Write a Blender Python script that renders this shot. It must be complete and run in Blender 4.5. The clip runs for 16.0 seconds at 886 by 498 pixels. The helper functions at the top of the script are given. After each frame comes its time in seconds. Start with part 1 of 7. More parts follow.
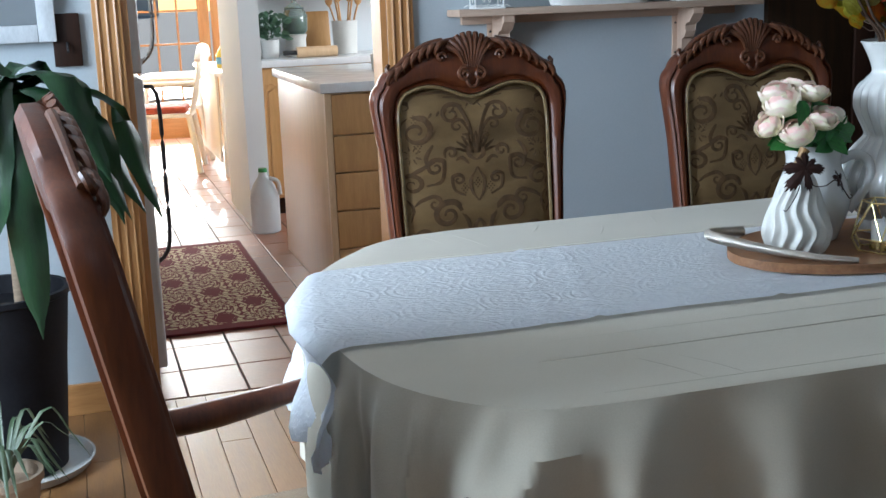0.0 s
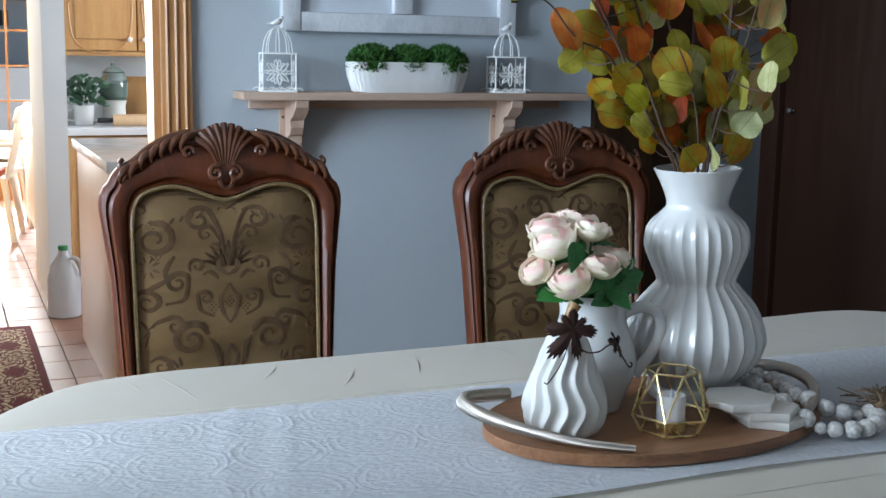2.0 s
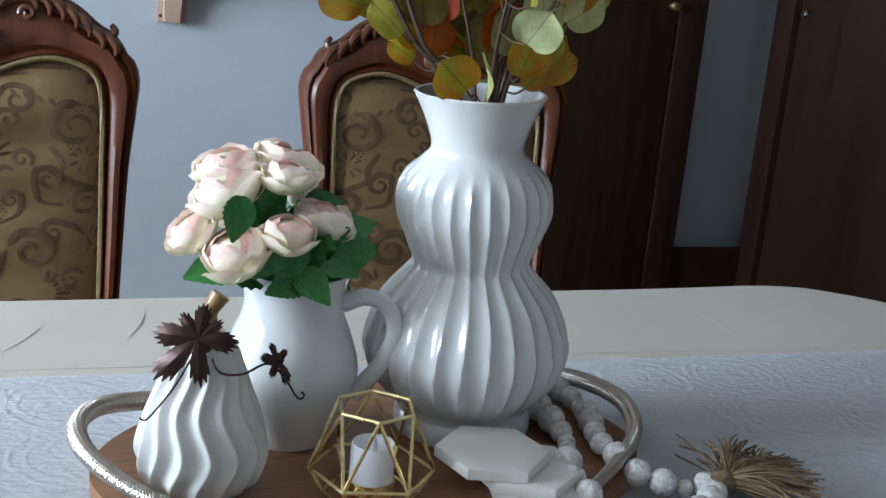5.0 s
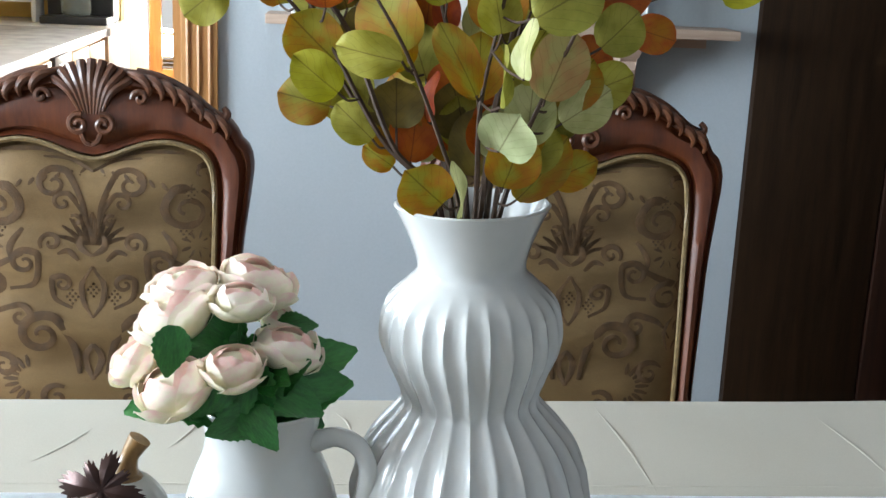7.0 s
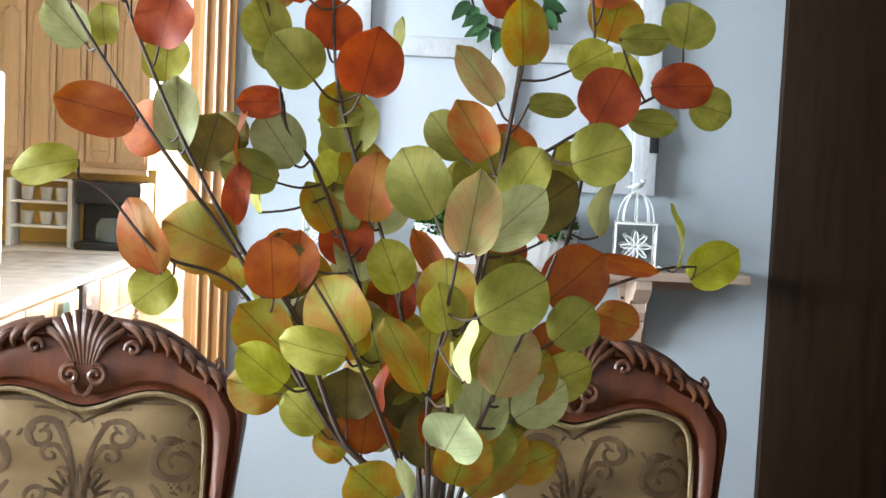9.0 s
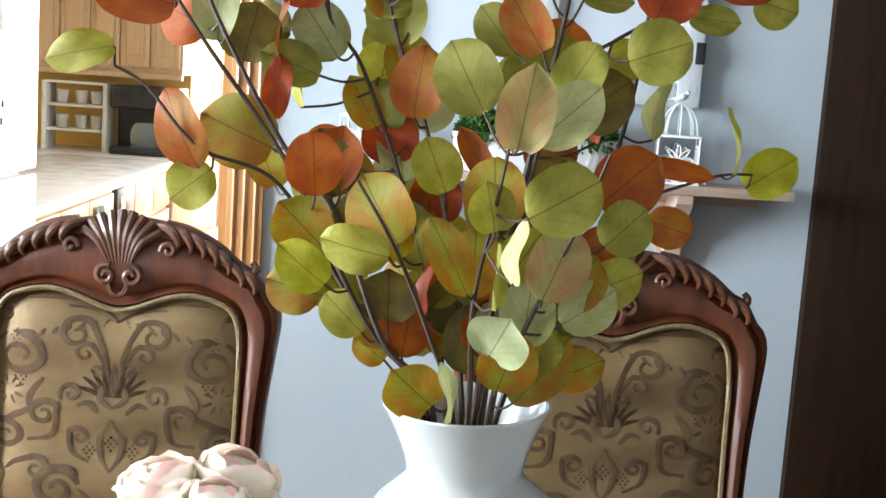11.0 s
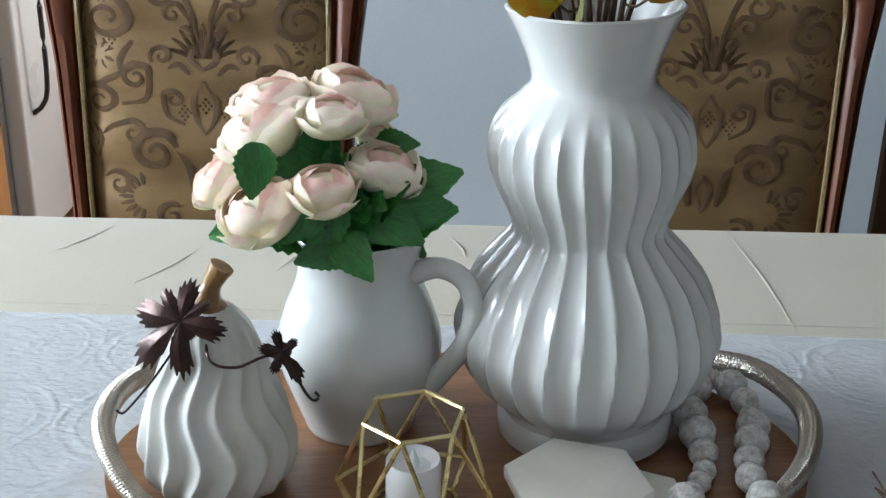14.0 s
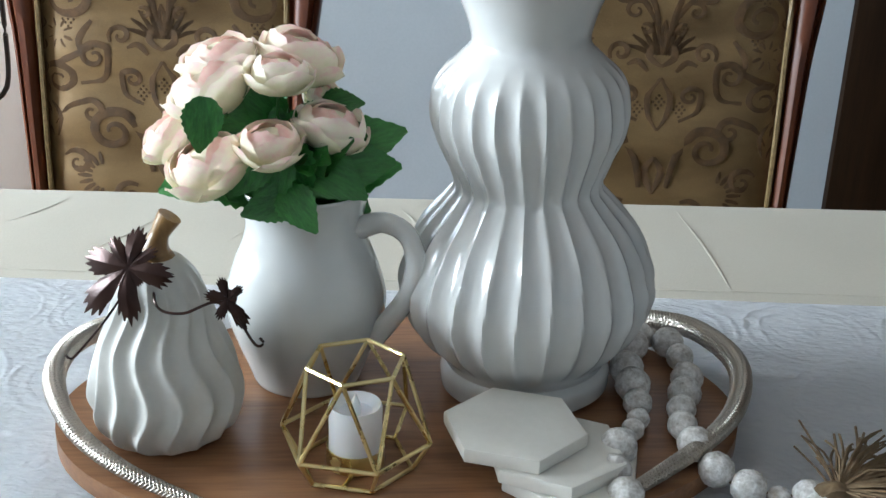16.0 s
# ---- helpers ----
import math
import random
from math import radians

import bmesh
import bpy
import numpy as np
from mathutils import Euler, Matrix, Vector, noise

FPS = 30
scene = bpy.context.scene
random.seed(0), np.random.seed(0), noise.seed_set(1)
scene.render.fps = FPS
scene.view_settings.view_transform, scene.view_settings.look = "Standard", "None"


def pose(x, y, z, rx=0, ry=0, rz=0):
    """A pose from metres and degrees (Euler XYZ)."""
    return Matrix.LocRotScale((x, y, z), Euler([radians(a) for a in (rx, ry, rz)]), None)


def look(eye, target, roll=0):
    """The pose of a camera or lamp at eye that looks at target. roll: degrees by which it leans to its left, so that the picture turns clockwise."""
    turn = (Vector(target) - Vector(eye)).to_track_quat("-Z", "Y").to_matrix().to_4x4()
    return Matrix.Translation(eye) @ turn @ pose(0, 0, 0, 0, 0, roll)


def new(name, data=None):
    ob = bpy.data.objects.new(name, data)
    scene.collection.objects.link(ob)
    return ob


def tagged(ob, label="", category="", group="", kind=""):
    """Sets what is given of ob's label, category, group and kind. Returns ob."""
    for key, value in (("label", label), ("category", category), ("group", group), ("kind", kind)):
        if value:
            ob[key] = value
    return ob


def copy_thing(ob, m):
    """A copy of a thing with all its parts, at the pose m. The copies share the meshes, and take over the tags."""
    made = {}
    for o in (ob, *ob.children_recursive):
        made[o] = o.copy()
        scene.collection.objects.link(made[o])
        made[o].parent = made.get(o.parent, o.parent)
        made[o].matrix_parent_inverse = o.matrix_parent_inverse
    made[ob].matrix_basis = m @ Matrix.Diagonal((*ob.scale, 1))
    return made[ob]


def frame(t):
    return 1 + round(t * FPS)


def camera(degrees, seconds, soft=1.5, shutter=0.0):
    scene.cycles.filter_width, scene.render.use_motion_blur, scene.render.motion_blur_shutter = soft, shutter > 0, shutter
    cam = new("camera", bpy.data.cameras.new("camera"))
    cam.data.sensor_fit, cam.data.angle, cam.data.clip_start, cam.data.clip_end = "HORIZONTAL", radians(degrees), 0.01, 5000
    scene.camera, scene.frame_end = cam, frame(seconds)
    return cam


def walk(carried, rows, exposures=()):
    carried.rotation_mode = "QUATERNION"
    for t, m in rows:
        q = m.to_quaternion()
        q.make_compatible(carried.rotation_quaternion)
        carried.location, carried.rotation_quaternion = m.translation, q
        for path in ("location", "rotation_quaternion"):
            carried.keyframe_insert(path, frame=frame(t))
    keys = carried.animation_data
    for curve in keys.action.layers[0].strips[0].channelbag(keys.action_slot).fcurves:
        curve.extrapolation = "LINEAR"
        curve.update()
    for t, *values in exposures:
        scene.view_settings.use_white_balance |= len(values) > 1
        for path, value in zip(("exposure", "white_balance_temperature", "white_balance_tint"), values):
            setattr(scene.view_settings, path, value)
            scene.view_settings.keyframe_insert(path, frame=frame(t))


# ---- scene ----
cam = camera(40.6, 16.0)
PATH = [
    (0, (-0.107, -0.101, 1.274), (0.456, 1.77, 0.848), -2.1),
    (0.5, (0.022, -0.067, 1.302), (0.539, 1.832, 0.942), -1.8),
    (1, (0.12, -0.004, 1.31), (0.655, 1.892, 0.966), -0.6),
    (1.5, (0.219, 0.157, 1.33), (0.89, 2.008, 0.98), 0.4),
    (2, (0.294, 0.267, 1.316), (1.061, 2.086, 0.995), 1.0),
    (2.5, (0.409, 0.348, 1.329), (1.123, 2.171, 0.922), 1.3),
    (3, (0.54, 0.425, 1.324), (1.152, 2.277, 0.88), 3.1),
    (3.5, (0.649, 0.515, 1.321), (1.25, 2.352, 0.804), 4.0),
    (4, (0.73, 0.617, 1.324), (1.382, 2.446, 0.845), 5.1),
    (4.5, (0.815, 0.656, 1.312), (1.49, 2.468, 0.798), 5.9),
    (4.7, (0.871, 0.668, 1.313), (1.533, 2.481, 0.79), 5.7),
    (6.8, (1.225, 0.784, 1.343), (1.475, 2.692, 0.798), 3.2),
    (7, (1.252, 0.805, 1.361), (1.422, 2.738, 0.874), 2.5),
    (7.5, (1.32, 0.834, 1.385), (1.424, 2.804, 1.056), 2.0),
    (8, (1.324, 0.84, 1.404), (1.377, 2.823, 1.149), 1.8),
    (8.5, (1.323, 0.843, 1.417), (1.403, 2.834, 1.246), 2.2),
    (8.7, (1.323, 0.839, 1.421), (1.418, 2.832, 1.284), 2.5),
    (10.8, (1.313, 0.866, 1.416), (1.368, 2.855, 1.213), 4.1),
    (11, (1.313, 0.873, 1.406), (1.362, 2.853, 1.124), 3.8),
    (11.5, (1.308, 0.892, 1.383), (1.37, 2.841, 0.941), 3.2),
    (12, (1.302, 0.906, 1.359), (1.367, 2.826, 0.804), 2.2),
    (12.5, (1.299, 0.91, 1.34), (1.354, 2.803, 0.697), 1.2),
    (13, (1.295, 0.912, 1.331), (1.329, 2.774, 0.6), 0.9),
    (13.5, (1.285, 0.917, 1.329), (1.28, 2.761, 0.554), 1.0),
    (14, (1.278, 0.913, 1.325), (1.228, 2.756, 0.55), 1.1),
    (14.5, (1.28, 0.906, 1.313), (1.209, 2.738, 0.513), 0.8),
    (15, (1.297, 0.89, 1.308), (1.255, 2.708, 0.476), 1.2),
    (15.5, (1.306, 0.873, 1.31), (1.312, 2.713, 0.525), 1.5),
    (16, (1.3, 0.87, 1.302), (1.303, 2.716, 0.533), 1.9),
]
EXPO = [(0.0, -0.66, 5600, 7), (1.0, -0.98, 5600, 9), (2.0, -0.50, 5620, 8), (3.0, -0.36, 5640, 8), (4.7, -0.17, 5680, 9), (6.8, 0.14, 6020, 7), (7.5, 0.48, 6080, 8), (8.5, 0.70, 6140, 8), (11.0, 0.68, 6140, 8), (12.5, 0.22, 6060, 8), (14.5, 0.04, 6030, 7), (16.0, 0.12, 6030, 7)]
walk(cam, [(t, look(eye, target, roll)) for t, eye, target, roll in PATH], EXPO)

# ---- light ----
world = bpy.data.worlds.new("sky")
scene.world = world
world.use_nodes = True
wn = world.node_tree.nodes
sky = wn.new("ShaderNodeTexSky")
sky.sky_type = "NISHITA"
sky.sun_disc = False
sky.sun_elevation = radians(24)
sky.sun_rotation = radians(8)
world.node_tree.links.new(sky.outputs[0], wn["Background"].inputs[0])
wn["Background"].inputs[1].default_value = 0.12


def lamp(name, kind, energy, m, color=(1, 1, 1), size=(1, 1), angle=0.5):
    d = bpy.data.lights.new(name, kind)
    d.energy, d.color = energy, color
    if kind == "AREA":
        d.shape, d.size, d.size_y = "RECTANGLE", size[0], size[1]
    if kind == "SUN":
        d.angle = radians(angle)
    ob = new(name, d)
    ob.matrix_world = m
    return ob


lamp("sun", "SUN", 5.0, look((2.0, 22, 9.0), (0.3, 2, 0)), (1, 0.94, 0.85))
# daylight in the window openings
for y in (1.265, 2.235):
    lamp("window_light", "AREA", 168, look((-2.57, y, 1.68), (1.3, y - 0.15, 0.6)), (0.86, 0.94, 1.0), (0.86, 1.36))
lamp("window_light_rear", "AREA", 4, look((0.4, -2.25, 1.6), (1.2, 1.6, 0.9)), (0.88, 0.94, 1.0), (1.3, 1.3))
lamp("patio_light", "AREA", 500, look((0.6, 11.1, 1.4), (0.5, 6, 0.6)), (1, 0.93, 0.82), (2.6, 2.1))
lamp("kitchen_window_light", "AREA", 140, look((3.5, 5.6, 1.6), (0.6, 5.9, 0.9)), (1, 0.97, 0.93), (1.5, 1.0))

# ---- helpers for meshes ----


def part(name, bm, material, parent=None, label="", smooth=True, loc=None, kind=""):
    bmesh.ops.recalc_face_normals(bm, faces=bm.faces)
    me = bpy.data.meshes.new(name)
    bm.to_mesh(me)
    bm.free()
    me.materials.append(material)
    if smooth:
        me.polygons.foreach_set("use_smooth", [True] * len(me.polygons))
        me.set_sharp_from_angle(angle=radians(38))
    ob = new(name, me)
    if parent:
        ob.parent = parent
    if loc:
        ob.location = loc
    if label or kind:
        tagged(ob, label, kind=kind)
    return ob


def thing(name, label, category, loc=(0, 0, 0), rz=0, group="", kind=""):
    ob = new(name)
    ob.empty_display_size = 0.05
    ob.location, ob.rotation_euler = loc, (0, 0, radians(rz))
    return tagged(ob, label, category, group, kind)


def box(x0, x1, y0, y1, z0, z1, bevel=0.0, bm=None, seg=2):
    own = bmesh.new()
    bmesh.ops.create_cube(own, size=1)
    for v in own.verts:
        v.co = ((x0 + x1) / 2 + v.co.x * (x1 - x0), (y0 + y1) / 2 + v.co.y * (y1 - y0), (z0 + z1) / 2 + v.co.z * (z1 - z0))
    if bevel:
        bmesh.ops.bevel(own, geom=own.edges[:], offset=bevel, segments=seg, affect="EDGES", profile=0.6)
    return merge(bm, own) if bm else own


def merge(bm, other, m=None):
    if m:
        bmesh.ops.transform(other, matrix=m, verts=other.verts)
    me = bpy.data.meshes.new("tmp")
    other.to_mesh(me)
    other.free()
    bm.from_mesh(me)
    bpy.data.meshes.remove(me)
    return bm


def smooth_line(points, n, closed=False):
    """n points along a Catmull-Rom line through the given ones, at even steps."""
    p = [Vector(q) for q in points]
    k = len(p)
    dense = []
    for i in range(k if closed else k - 1):
        a, b, c, d = (p[(i + j) % k] if closed else p[min(max(i + j, 0), k - 1)] for j in (-1, 0, 1, 2))
        for s in range(12):
            t = s / 12
            dense.append(0.5 * (2 * b + (c - a) * t + (2 * a - 5 * b + 4 * c - d) * t * t + (3 * b - a - 3 * c + d) * t**3))
    dense.append(p[0] if closed else p[-1])
    far = [0.0]
    for u, v in zip(dense, dense[1:]):
        far.append(far[-1] + (v - u).length)
    out, j = [], 0
    for i in range(n):
        want = far[-1] * i / (n if closed else n - 1)
        while j < len(far) - 2 and far[j + 1] < want:
            j += 1
        w = (want - far[j]) / max(far[j + 1] - far[j], 1e-9)
        out.append(dense[j].lerp(dense[j + 1], min(max(w, 0), 1)))
    return out


def tube(points, radius, n=24, sides=8, closed=False, bm=None, flat=1.0, up=(0, 0, 1), raw=False):
    """A round bar along a smooth line. radius: a number or a function of 0..1. flat: its height against its width."""
    bm = bm or bmesh.new()
    line = [Vector(p) for p in points] if raw else smooth_line(points, n, closed)
    n = len(line)
    rings = []
    ref = Vector(up)
    for i, c in enumerate(line):
        a, b = (line[i - 1] if i or closed else c), (line[(i + 1) % n] if i < n - 1 or closed else c)
        d = (b - a).normalized()
        side = d.cross(ref)
        if side.length < 1e-3:
            side = d.cross(Vector((1, 0, 0.01)))
        side.normalize()
        top = side.cross(d)
        r = radius(i / (n - 1)) if callable(radius) else radius
        rings.append([bm.verts.new(c + r * (math.cos(q) * side + flat * math.sin(q) * top)) for q in (2 * math.pi * s / sides for s in range(sides))])
    for i in range(n if closed else n - 1):
        u, v = rings[i], rings[(i + 1) % n]
        for s in range(sides):
            bm.faces.new((u[s], u[(s + 1) % sides], v[(s + 1) % sides], v[s]))
    if not closed:
        bm.faces.new(rings[0])
        bm.faces.new(rings[-1][::-1])
    return bm


def lathe(profile, n=48, wave=None, bm=None, cap=True):
    """Turned about z: profile of (radius, height). wave(angle, height, radius) gives the radius at that place."""
    bm = bm or bmesh.new()
    rings = []
    for r, z in profile:
        rings.append([bm.verts.new(((wave(a, z, r) if wave else r) * math.cos(a), (wave(a, z, r) if wave else r) * math.sin(a), z)) for a in (2 * math.pi * s / n for s in range(n))])
    for u, v in zip(rings, rings[1:]):
        for s in range(n):
            bm.faces.new((u[s], u[(s + 1) % n], v[(s + 1) % n], v[s]))
    if cap:
        bm.faces.new(rings[0][::-1])
        bm.faces.new(rings[-1])
    return bm


def prism(outline, z0, z1, bevel=0.0, bm=None, seg=2):
    """A plate of the given outline (x, y)."""
    own = bmesh.new()
    low = [own.verts.new((x, y, z0)) for x, y in outline]
    high = [own.verts.new((x, y, z1)) for x, y in outline]
    own.faces.new(low[::-1])
    own.faces.new(high)
    k = len(low)
    for i in range(k):
        own.faces.new((low[i], low[(i + 1) % k], high[(i + 1) % k], high[i]))
    if bevel:
        rim = [e for e in own.edges if abs(e.verts[0].co.z - e.verts[1].co.z) < 1e-6]
        bmesh.ops.bevel(own, geom=rim, offset=bevel, segments=seg, affect="EDGES", profile=0.6)
    return merge(bm, own) if bm else own


def spun(points, n):
    return [(p.x, p.y) for p in smooth_line([(x, y, 0) for x, y in points], n)]


# ---- materials ----


def nodes_of(name):
    m = bpy.data.materials.new(name)
    m.use_nodes = True
    t = m.node_tree
    return m, t.nodes, t.links, t.nodes["Principled BSDF"]


def surf(name, dark, light, scale=6.0, rough=0.5, metal=0.0, bump=0.1, fine=90.0, stretch=(1, 1, 1), spread=0.0, coat=0.0, sheen=0.0, wave=None, rough_var=0.12, trans=0.0, gloss=0.5):
    """A surface of two tones mixed by noise at two scales, with fine relief. spread: how far objects of one kind differ."""
    m, n, l, b = nodes_of(name)
    tc, mp = n.new("ShaderNodeTexCoord"), n.new("ShaderNodeMapping")
    mp.inputs["Scale"].default_value = stretch
    l.new(tc.outputs["Object"], mp.inputs[0])
    big, small = n.new("ShaderNodeTexNoise"), n.new("ShaderNodeTexNoise")
    big.inputs["Scale"].default_value, big.inputs["Detail"].default_value = scale, 6
    small.inputs["Scale"].default_value, small.inputs["Detail"].default_value = fine, 4
    l.new(mp.outputs[0], big.inputs["Vector"])
    l.new(mp.outputs[0], small.inputs["Vector"])
    mixf = n.new("ShaderNodeMath")
    mixf.operation = "MULTIPLY_ADD"
    mixf.inputs[1].default_value = 0.35
    l.new(small.outputs["Fac"], mixf.inputs[0])
    half = n.new("ShaderNodeMath")
    half.operation = "MULTIPLY"
    half.inputs[1].default_value = 0.65
    l.new(big.outputs["Fac"], half.inputs[0])
    l.new(half.outputs[0], mixf.inputs[2])
    ramp = n.new("ShaderNodeValToRGB")
    ramp.color_ramp.elements[0].position, ramp.color_ramp.elements[1].position = 0.32, 0.68
    ramp.color_ramp.elements[0].color, ramp.color_ramp.elements[1].color = (*dark, 1), (*light, 1)
    l.new(mixf.outputs[0], ramp.inputs[0])
    col = ramp.outputs[0]
    if spread:
        info, hsv = n.new("ShaderNodeObjectInfo"), n.new("ShaderNodeHueSaturation")
        rng = n.new("ShaderNodeMapRange")
        rng.inputs["To Min"].default_value, rng.inputs["To Max"].default_value = 1 - spread, 1 + spread
        l.new(info.outputs["Random"], rng.inputs["Value"])
        l.new(rng.outputs[0], hsv.inputs["Value"])
        l.new(col, hsv.inputs["Color"])
        col = hsv.outputs[0]
    l.new(col, b.inputs["Base Color"])
    rr = n.new("ShaderNodeMapRange")
    rr.inputs["To Min"].default_value, rr.inputs["To Max"].default_value = max(rough - rough_var, 0.02), min(rough + rough_var, 1)
    l.new(big.outputs["Fac"], rr.inputs["Value"])
    l.new(rr.outputs[0], b.inputs["Roughness"])
    b.inputs["Metallic"].default_value = metal
    b.inputs["Specular IOR Level"].default_value = gloss
    b.inputs["Coat Weight"].default_value = coat
    b.inputs["Coat Roughness"].default_value = 0.12
    b.inputs["Sheen Weight"].default_value = sheen
    if trans:
        b.inputs["Subsurface Weight"].default_value = trans
        b.inputs["Subsurface Radius"].default_value = (0.02, 0.015, 0.01)
    if bump:
        bp = n.new("ShaderNodeBump")
        bp.inputs["Strength"].default_value, bp.inputs["Distance"].default_value = bump, 0.004
        l.new((wave(n, l, tc) if wave else small.outputs["Fac"]), bp.inputs["Height"])
        l.new(bp.outputs[0], b.inputs["Normal"])
    return m


def wood(name, dark, light, rough=0.35, grain=(1, 1, 14), scale=5, coat=0.0, spread=0.0, gloss=0.5):
    """grain: the scale along each axis; the smallest lies along the fibre."""
    return surf(name, dark, light, scale, rough, stretch=grain, fine=22, bump=0.06, coat=coat, spread=spread, gloss=gloss)


def lace(n, l, tc):
    """Quilted relief: medallions of double rings over rows of short stitched dashes."""
    def mt(op, *ins):
        q = n.new("ShaderNodeMath")
        q.operation = op
        for k, v in enumerate(ins):
            if isinstance(v, (int, float)):
                q.inputs[k].default_value = v
            else:
                l.new(v, q.inputs[k])
        return q.outputs[0]

    v, w, big = n.new("ShaderNodeTexVoronoi"), n.new("ShaderNodeTexNoise"), n.new("ShaderNodeTexNoise")
    v.voronoi_dimensions = "2D"
    v.inputs["Scale"].default_value, v.inputs["Randomness"].default_value = 7.2, 0.12
    mp = n.new("ShaderNodeMapping")
    mp.inputs["Scale"].default_value = (90, 150, 90)
    l.new(tc.outputs["Object"], mp.inputs[0])
    w.inputs["Scale"].default_value, w.inputs["Detail"].default_value = 1.0, 1.5
    l.new(mp.outputs[0], w.inputs["Vector"])
    l.new(tc.outputs["Object"], v.inputs["Vector"])
    big.inputs["Scale"].default_value = 24
    l.new(tc.outputs["Object"], big.inputs["Vector"])
    d = mt("ADD", v.outputs["Distance"], mt("MULTIPLY", mt("SUBTRACT", big.outputs["Fac"], 0.5), 0.10))
    rings = mt("POWER", mt("ABSOLUTE", mt("SINE", mt("MULTIPLY", d, 30))), 4.0)
    band = mt("MULTIPLY", mt("GREATER_THAN", d, 0.34), mt("LESS_THAN", d, 0.50))
    core = mt("LESS_THAN", d, 0.10)
    lines = mt("MULTIPLY", rings, mt("MAXIMUM", band, core))
    dash = mt("MULTIPLY", mt("GREATER_THAN", w.outputs["Fac"], 0.52), mt("SUBTRACT", 1.0, mt("MULTIPLY", band, 0.8)))
    soft = mt("ADD", mt("MULTIPLY", dash, 0.35), mt("MULTIPLY", w.outputs["Fac"], 0.9))
    return mt("ADD", mt("MULTIPLY", lines, 0.22), soft)


WALL = surf("wall_paint", (0.395, 0.44, 0.47), (0.455, 0.50, 0.53), 1.5, 0.75, bump=0.08, fine=160)
KWALL = surf("kitchen_wall_paint", (0.66, 0.70, 0.72), (0.74, 0.77, 0.78), 1.5, 0.75, bump=0.06, fine=160)
KYELLOW = surf("yellow_paint", (0.80, 0.56, 0.16), (0.86, 0.62, 0.2), 1.5, 0.8, bump=0.06)
CEIL = surf("ceiling_paint", (0.72, 0.72, 0.71), (0.78, 0.78, 0.77), 2, 0.9, bump=0.05)
PINE = wood("honey_pine", (0.36, 0.17, 0.055), (0.52, 0.27, 0.10), 0.35, (9, 9, 1), 4)
PINE_X = wood("honey_pine_level", (0.36, 0.17, 0.055), (0.52, 0.27, 0.10), 0.35, (1, 9, 9), 4)
OAK = wood("oak_cabinet", (0.42, 0.22, 0.075), (0.56, 0.32, 0.12), 0.4, (10, 10, 1), 4)
OAK_PALE = wood("pale_oak_panel", (0.54, 0.36, 0.20), (0.66, 0.47, 0.28), 0.35, (10, 10, 0.8), 4)
SHELF = wood("raw_pine", (0.42, 0.30, 0.22), (0.52, 0.39, 0.30), 0.6, (1, 10, 10), 4)
SHELF_V = wood("raw_pine_upright", (0.42, 0.29, 0.21), (0.52, 0.38, 0.29), 0.6, (10, 10, 1), 4)
MAHOG = wood("mahogany", (0.050, 0.0100, 0.0028), (0.130, 0.032, 0.007), 0.40, (8, 8, 1), 4, coat=0.04)
MAHOG_CARVE = surf("carved_mahogany", (0.045, 0.013, 0.005), (0.125, 0.042, 0.015), 30, 0.40, bump=0.1, fine=200, coat=0.12)
DARKDOOR = wood("dark_door_wood", (0.011, 0.0050, 0.0016), (0.026, 0.0120, 0.0040), 0.6, (14, 14, 0.8), 4, gloss=0.2)
REDDOOR = wood("red_brown_door_wood", (0.013, 0.0048, 0.0024), (0.028, 0.010, 0.0046), 0.55, (14, 14, 0.8), 4, gloss=0.25)
CLOTH = surf("beige_tablecloth", (0.45, 0.41, 0.325), (0.52, 0.48, 0.39), 3, 0.75, bump=0.12, fine=420, sheen=0.15)
RUNNER = surf("white_jacquard", (0.85, 0.87, 0.91), (0.91, 0.925, 0.95), 40, 0.8, bump=0.62, wave=lace, sheen=0.2)
CERAMIC = surf("white_glaze", (0.56, 0.56, 0.54), (0.62, 0.62, 0.60), 5, 0.16, bump=0.015, fine=60, coat=0.4, rough_var=0.05)
CERAMIC_SOFT = surf("cream_glaze", (0.54, 0.53, 0.49), (0.62, 0.61, 0.57), 14, 0.42, bump=0.05, fine=150, rough_var=0.06)
FABRIC = surf("gold_damask_ground", (0.125, 0.074, 0.028), (0.265, 0.170, 0.072), 7, 0.38, 0.35, bump=0.2, fine=500, sheen=0.08, stretch=(1, 1, 2.5))
MOTIF = surf("brown_damask_motif", (0.050, 0.025, 0.007), (0.110, 0.056, 0.018), 60, 0.82, bump=0.3, fine=600)
PIPING = surf("gold_piping", (0.12, 0.08, 0.035), (0.26, 0.18, 0.08), 120, 0.4, bump=0.3, fine=400)
WHITE = surf("white_paint", (0.72, 0.72, 0.70), (0.80, 0.80, 0.78), 12, 0.5, bump=0.12, fine=60)
APPLIANCE = surf("white_enamel", (0.60, 0.61, 0.61), (0.66, 0.67, 0.67), 3, 0.3, bump=0.03)
BLACK = surf("black_plastic", (0.012, 0.012, 0.013), (0.03, 0.03, 0.032), 20, 0.35, bump=0.05)
CHROME = surf("brushed_metal", (0.55, 0.55, 0.54), (0.68, 0.68, 0.66), 30, 0.25, 1.0, bump=0.03)
BRASS = surf("gold_wire", (0.66, 0.52, 0.22), (0.82, 0.68, 0.36), 40, 0.28, 1.0, bump=0.02)
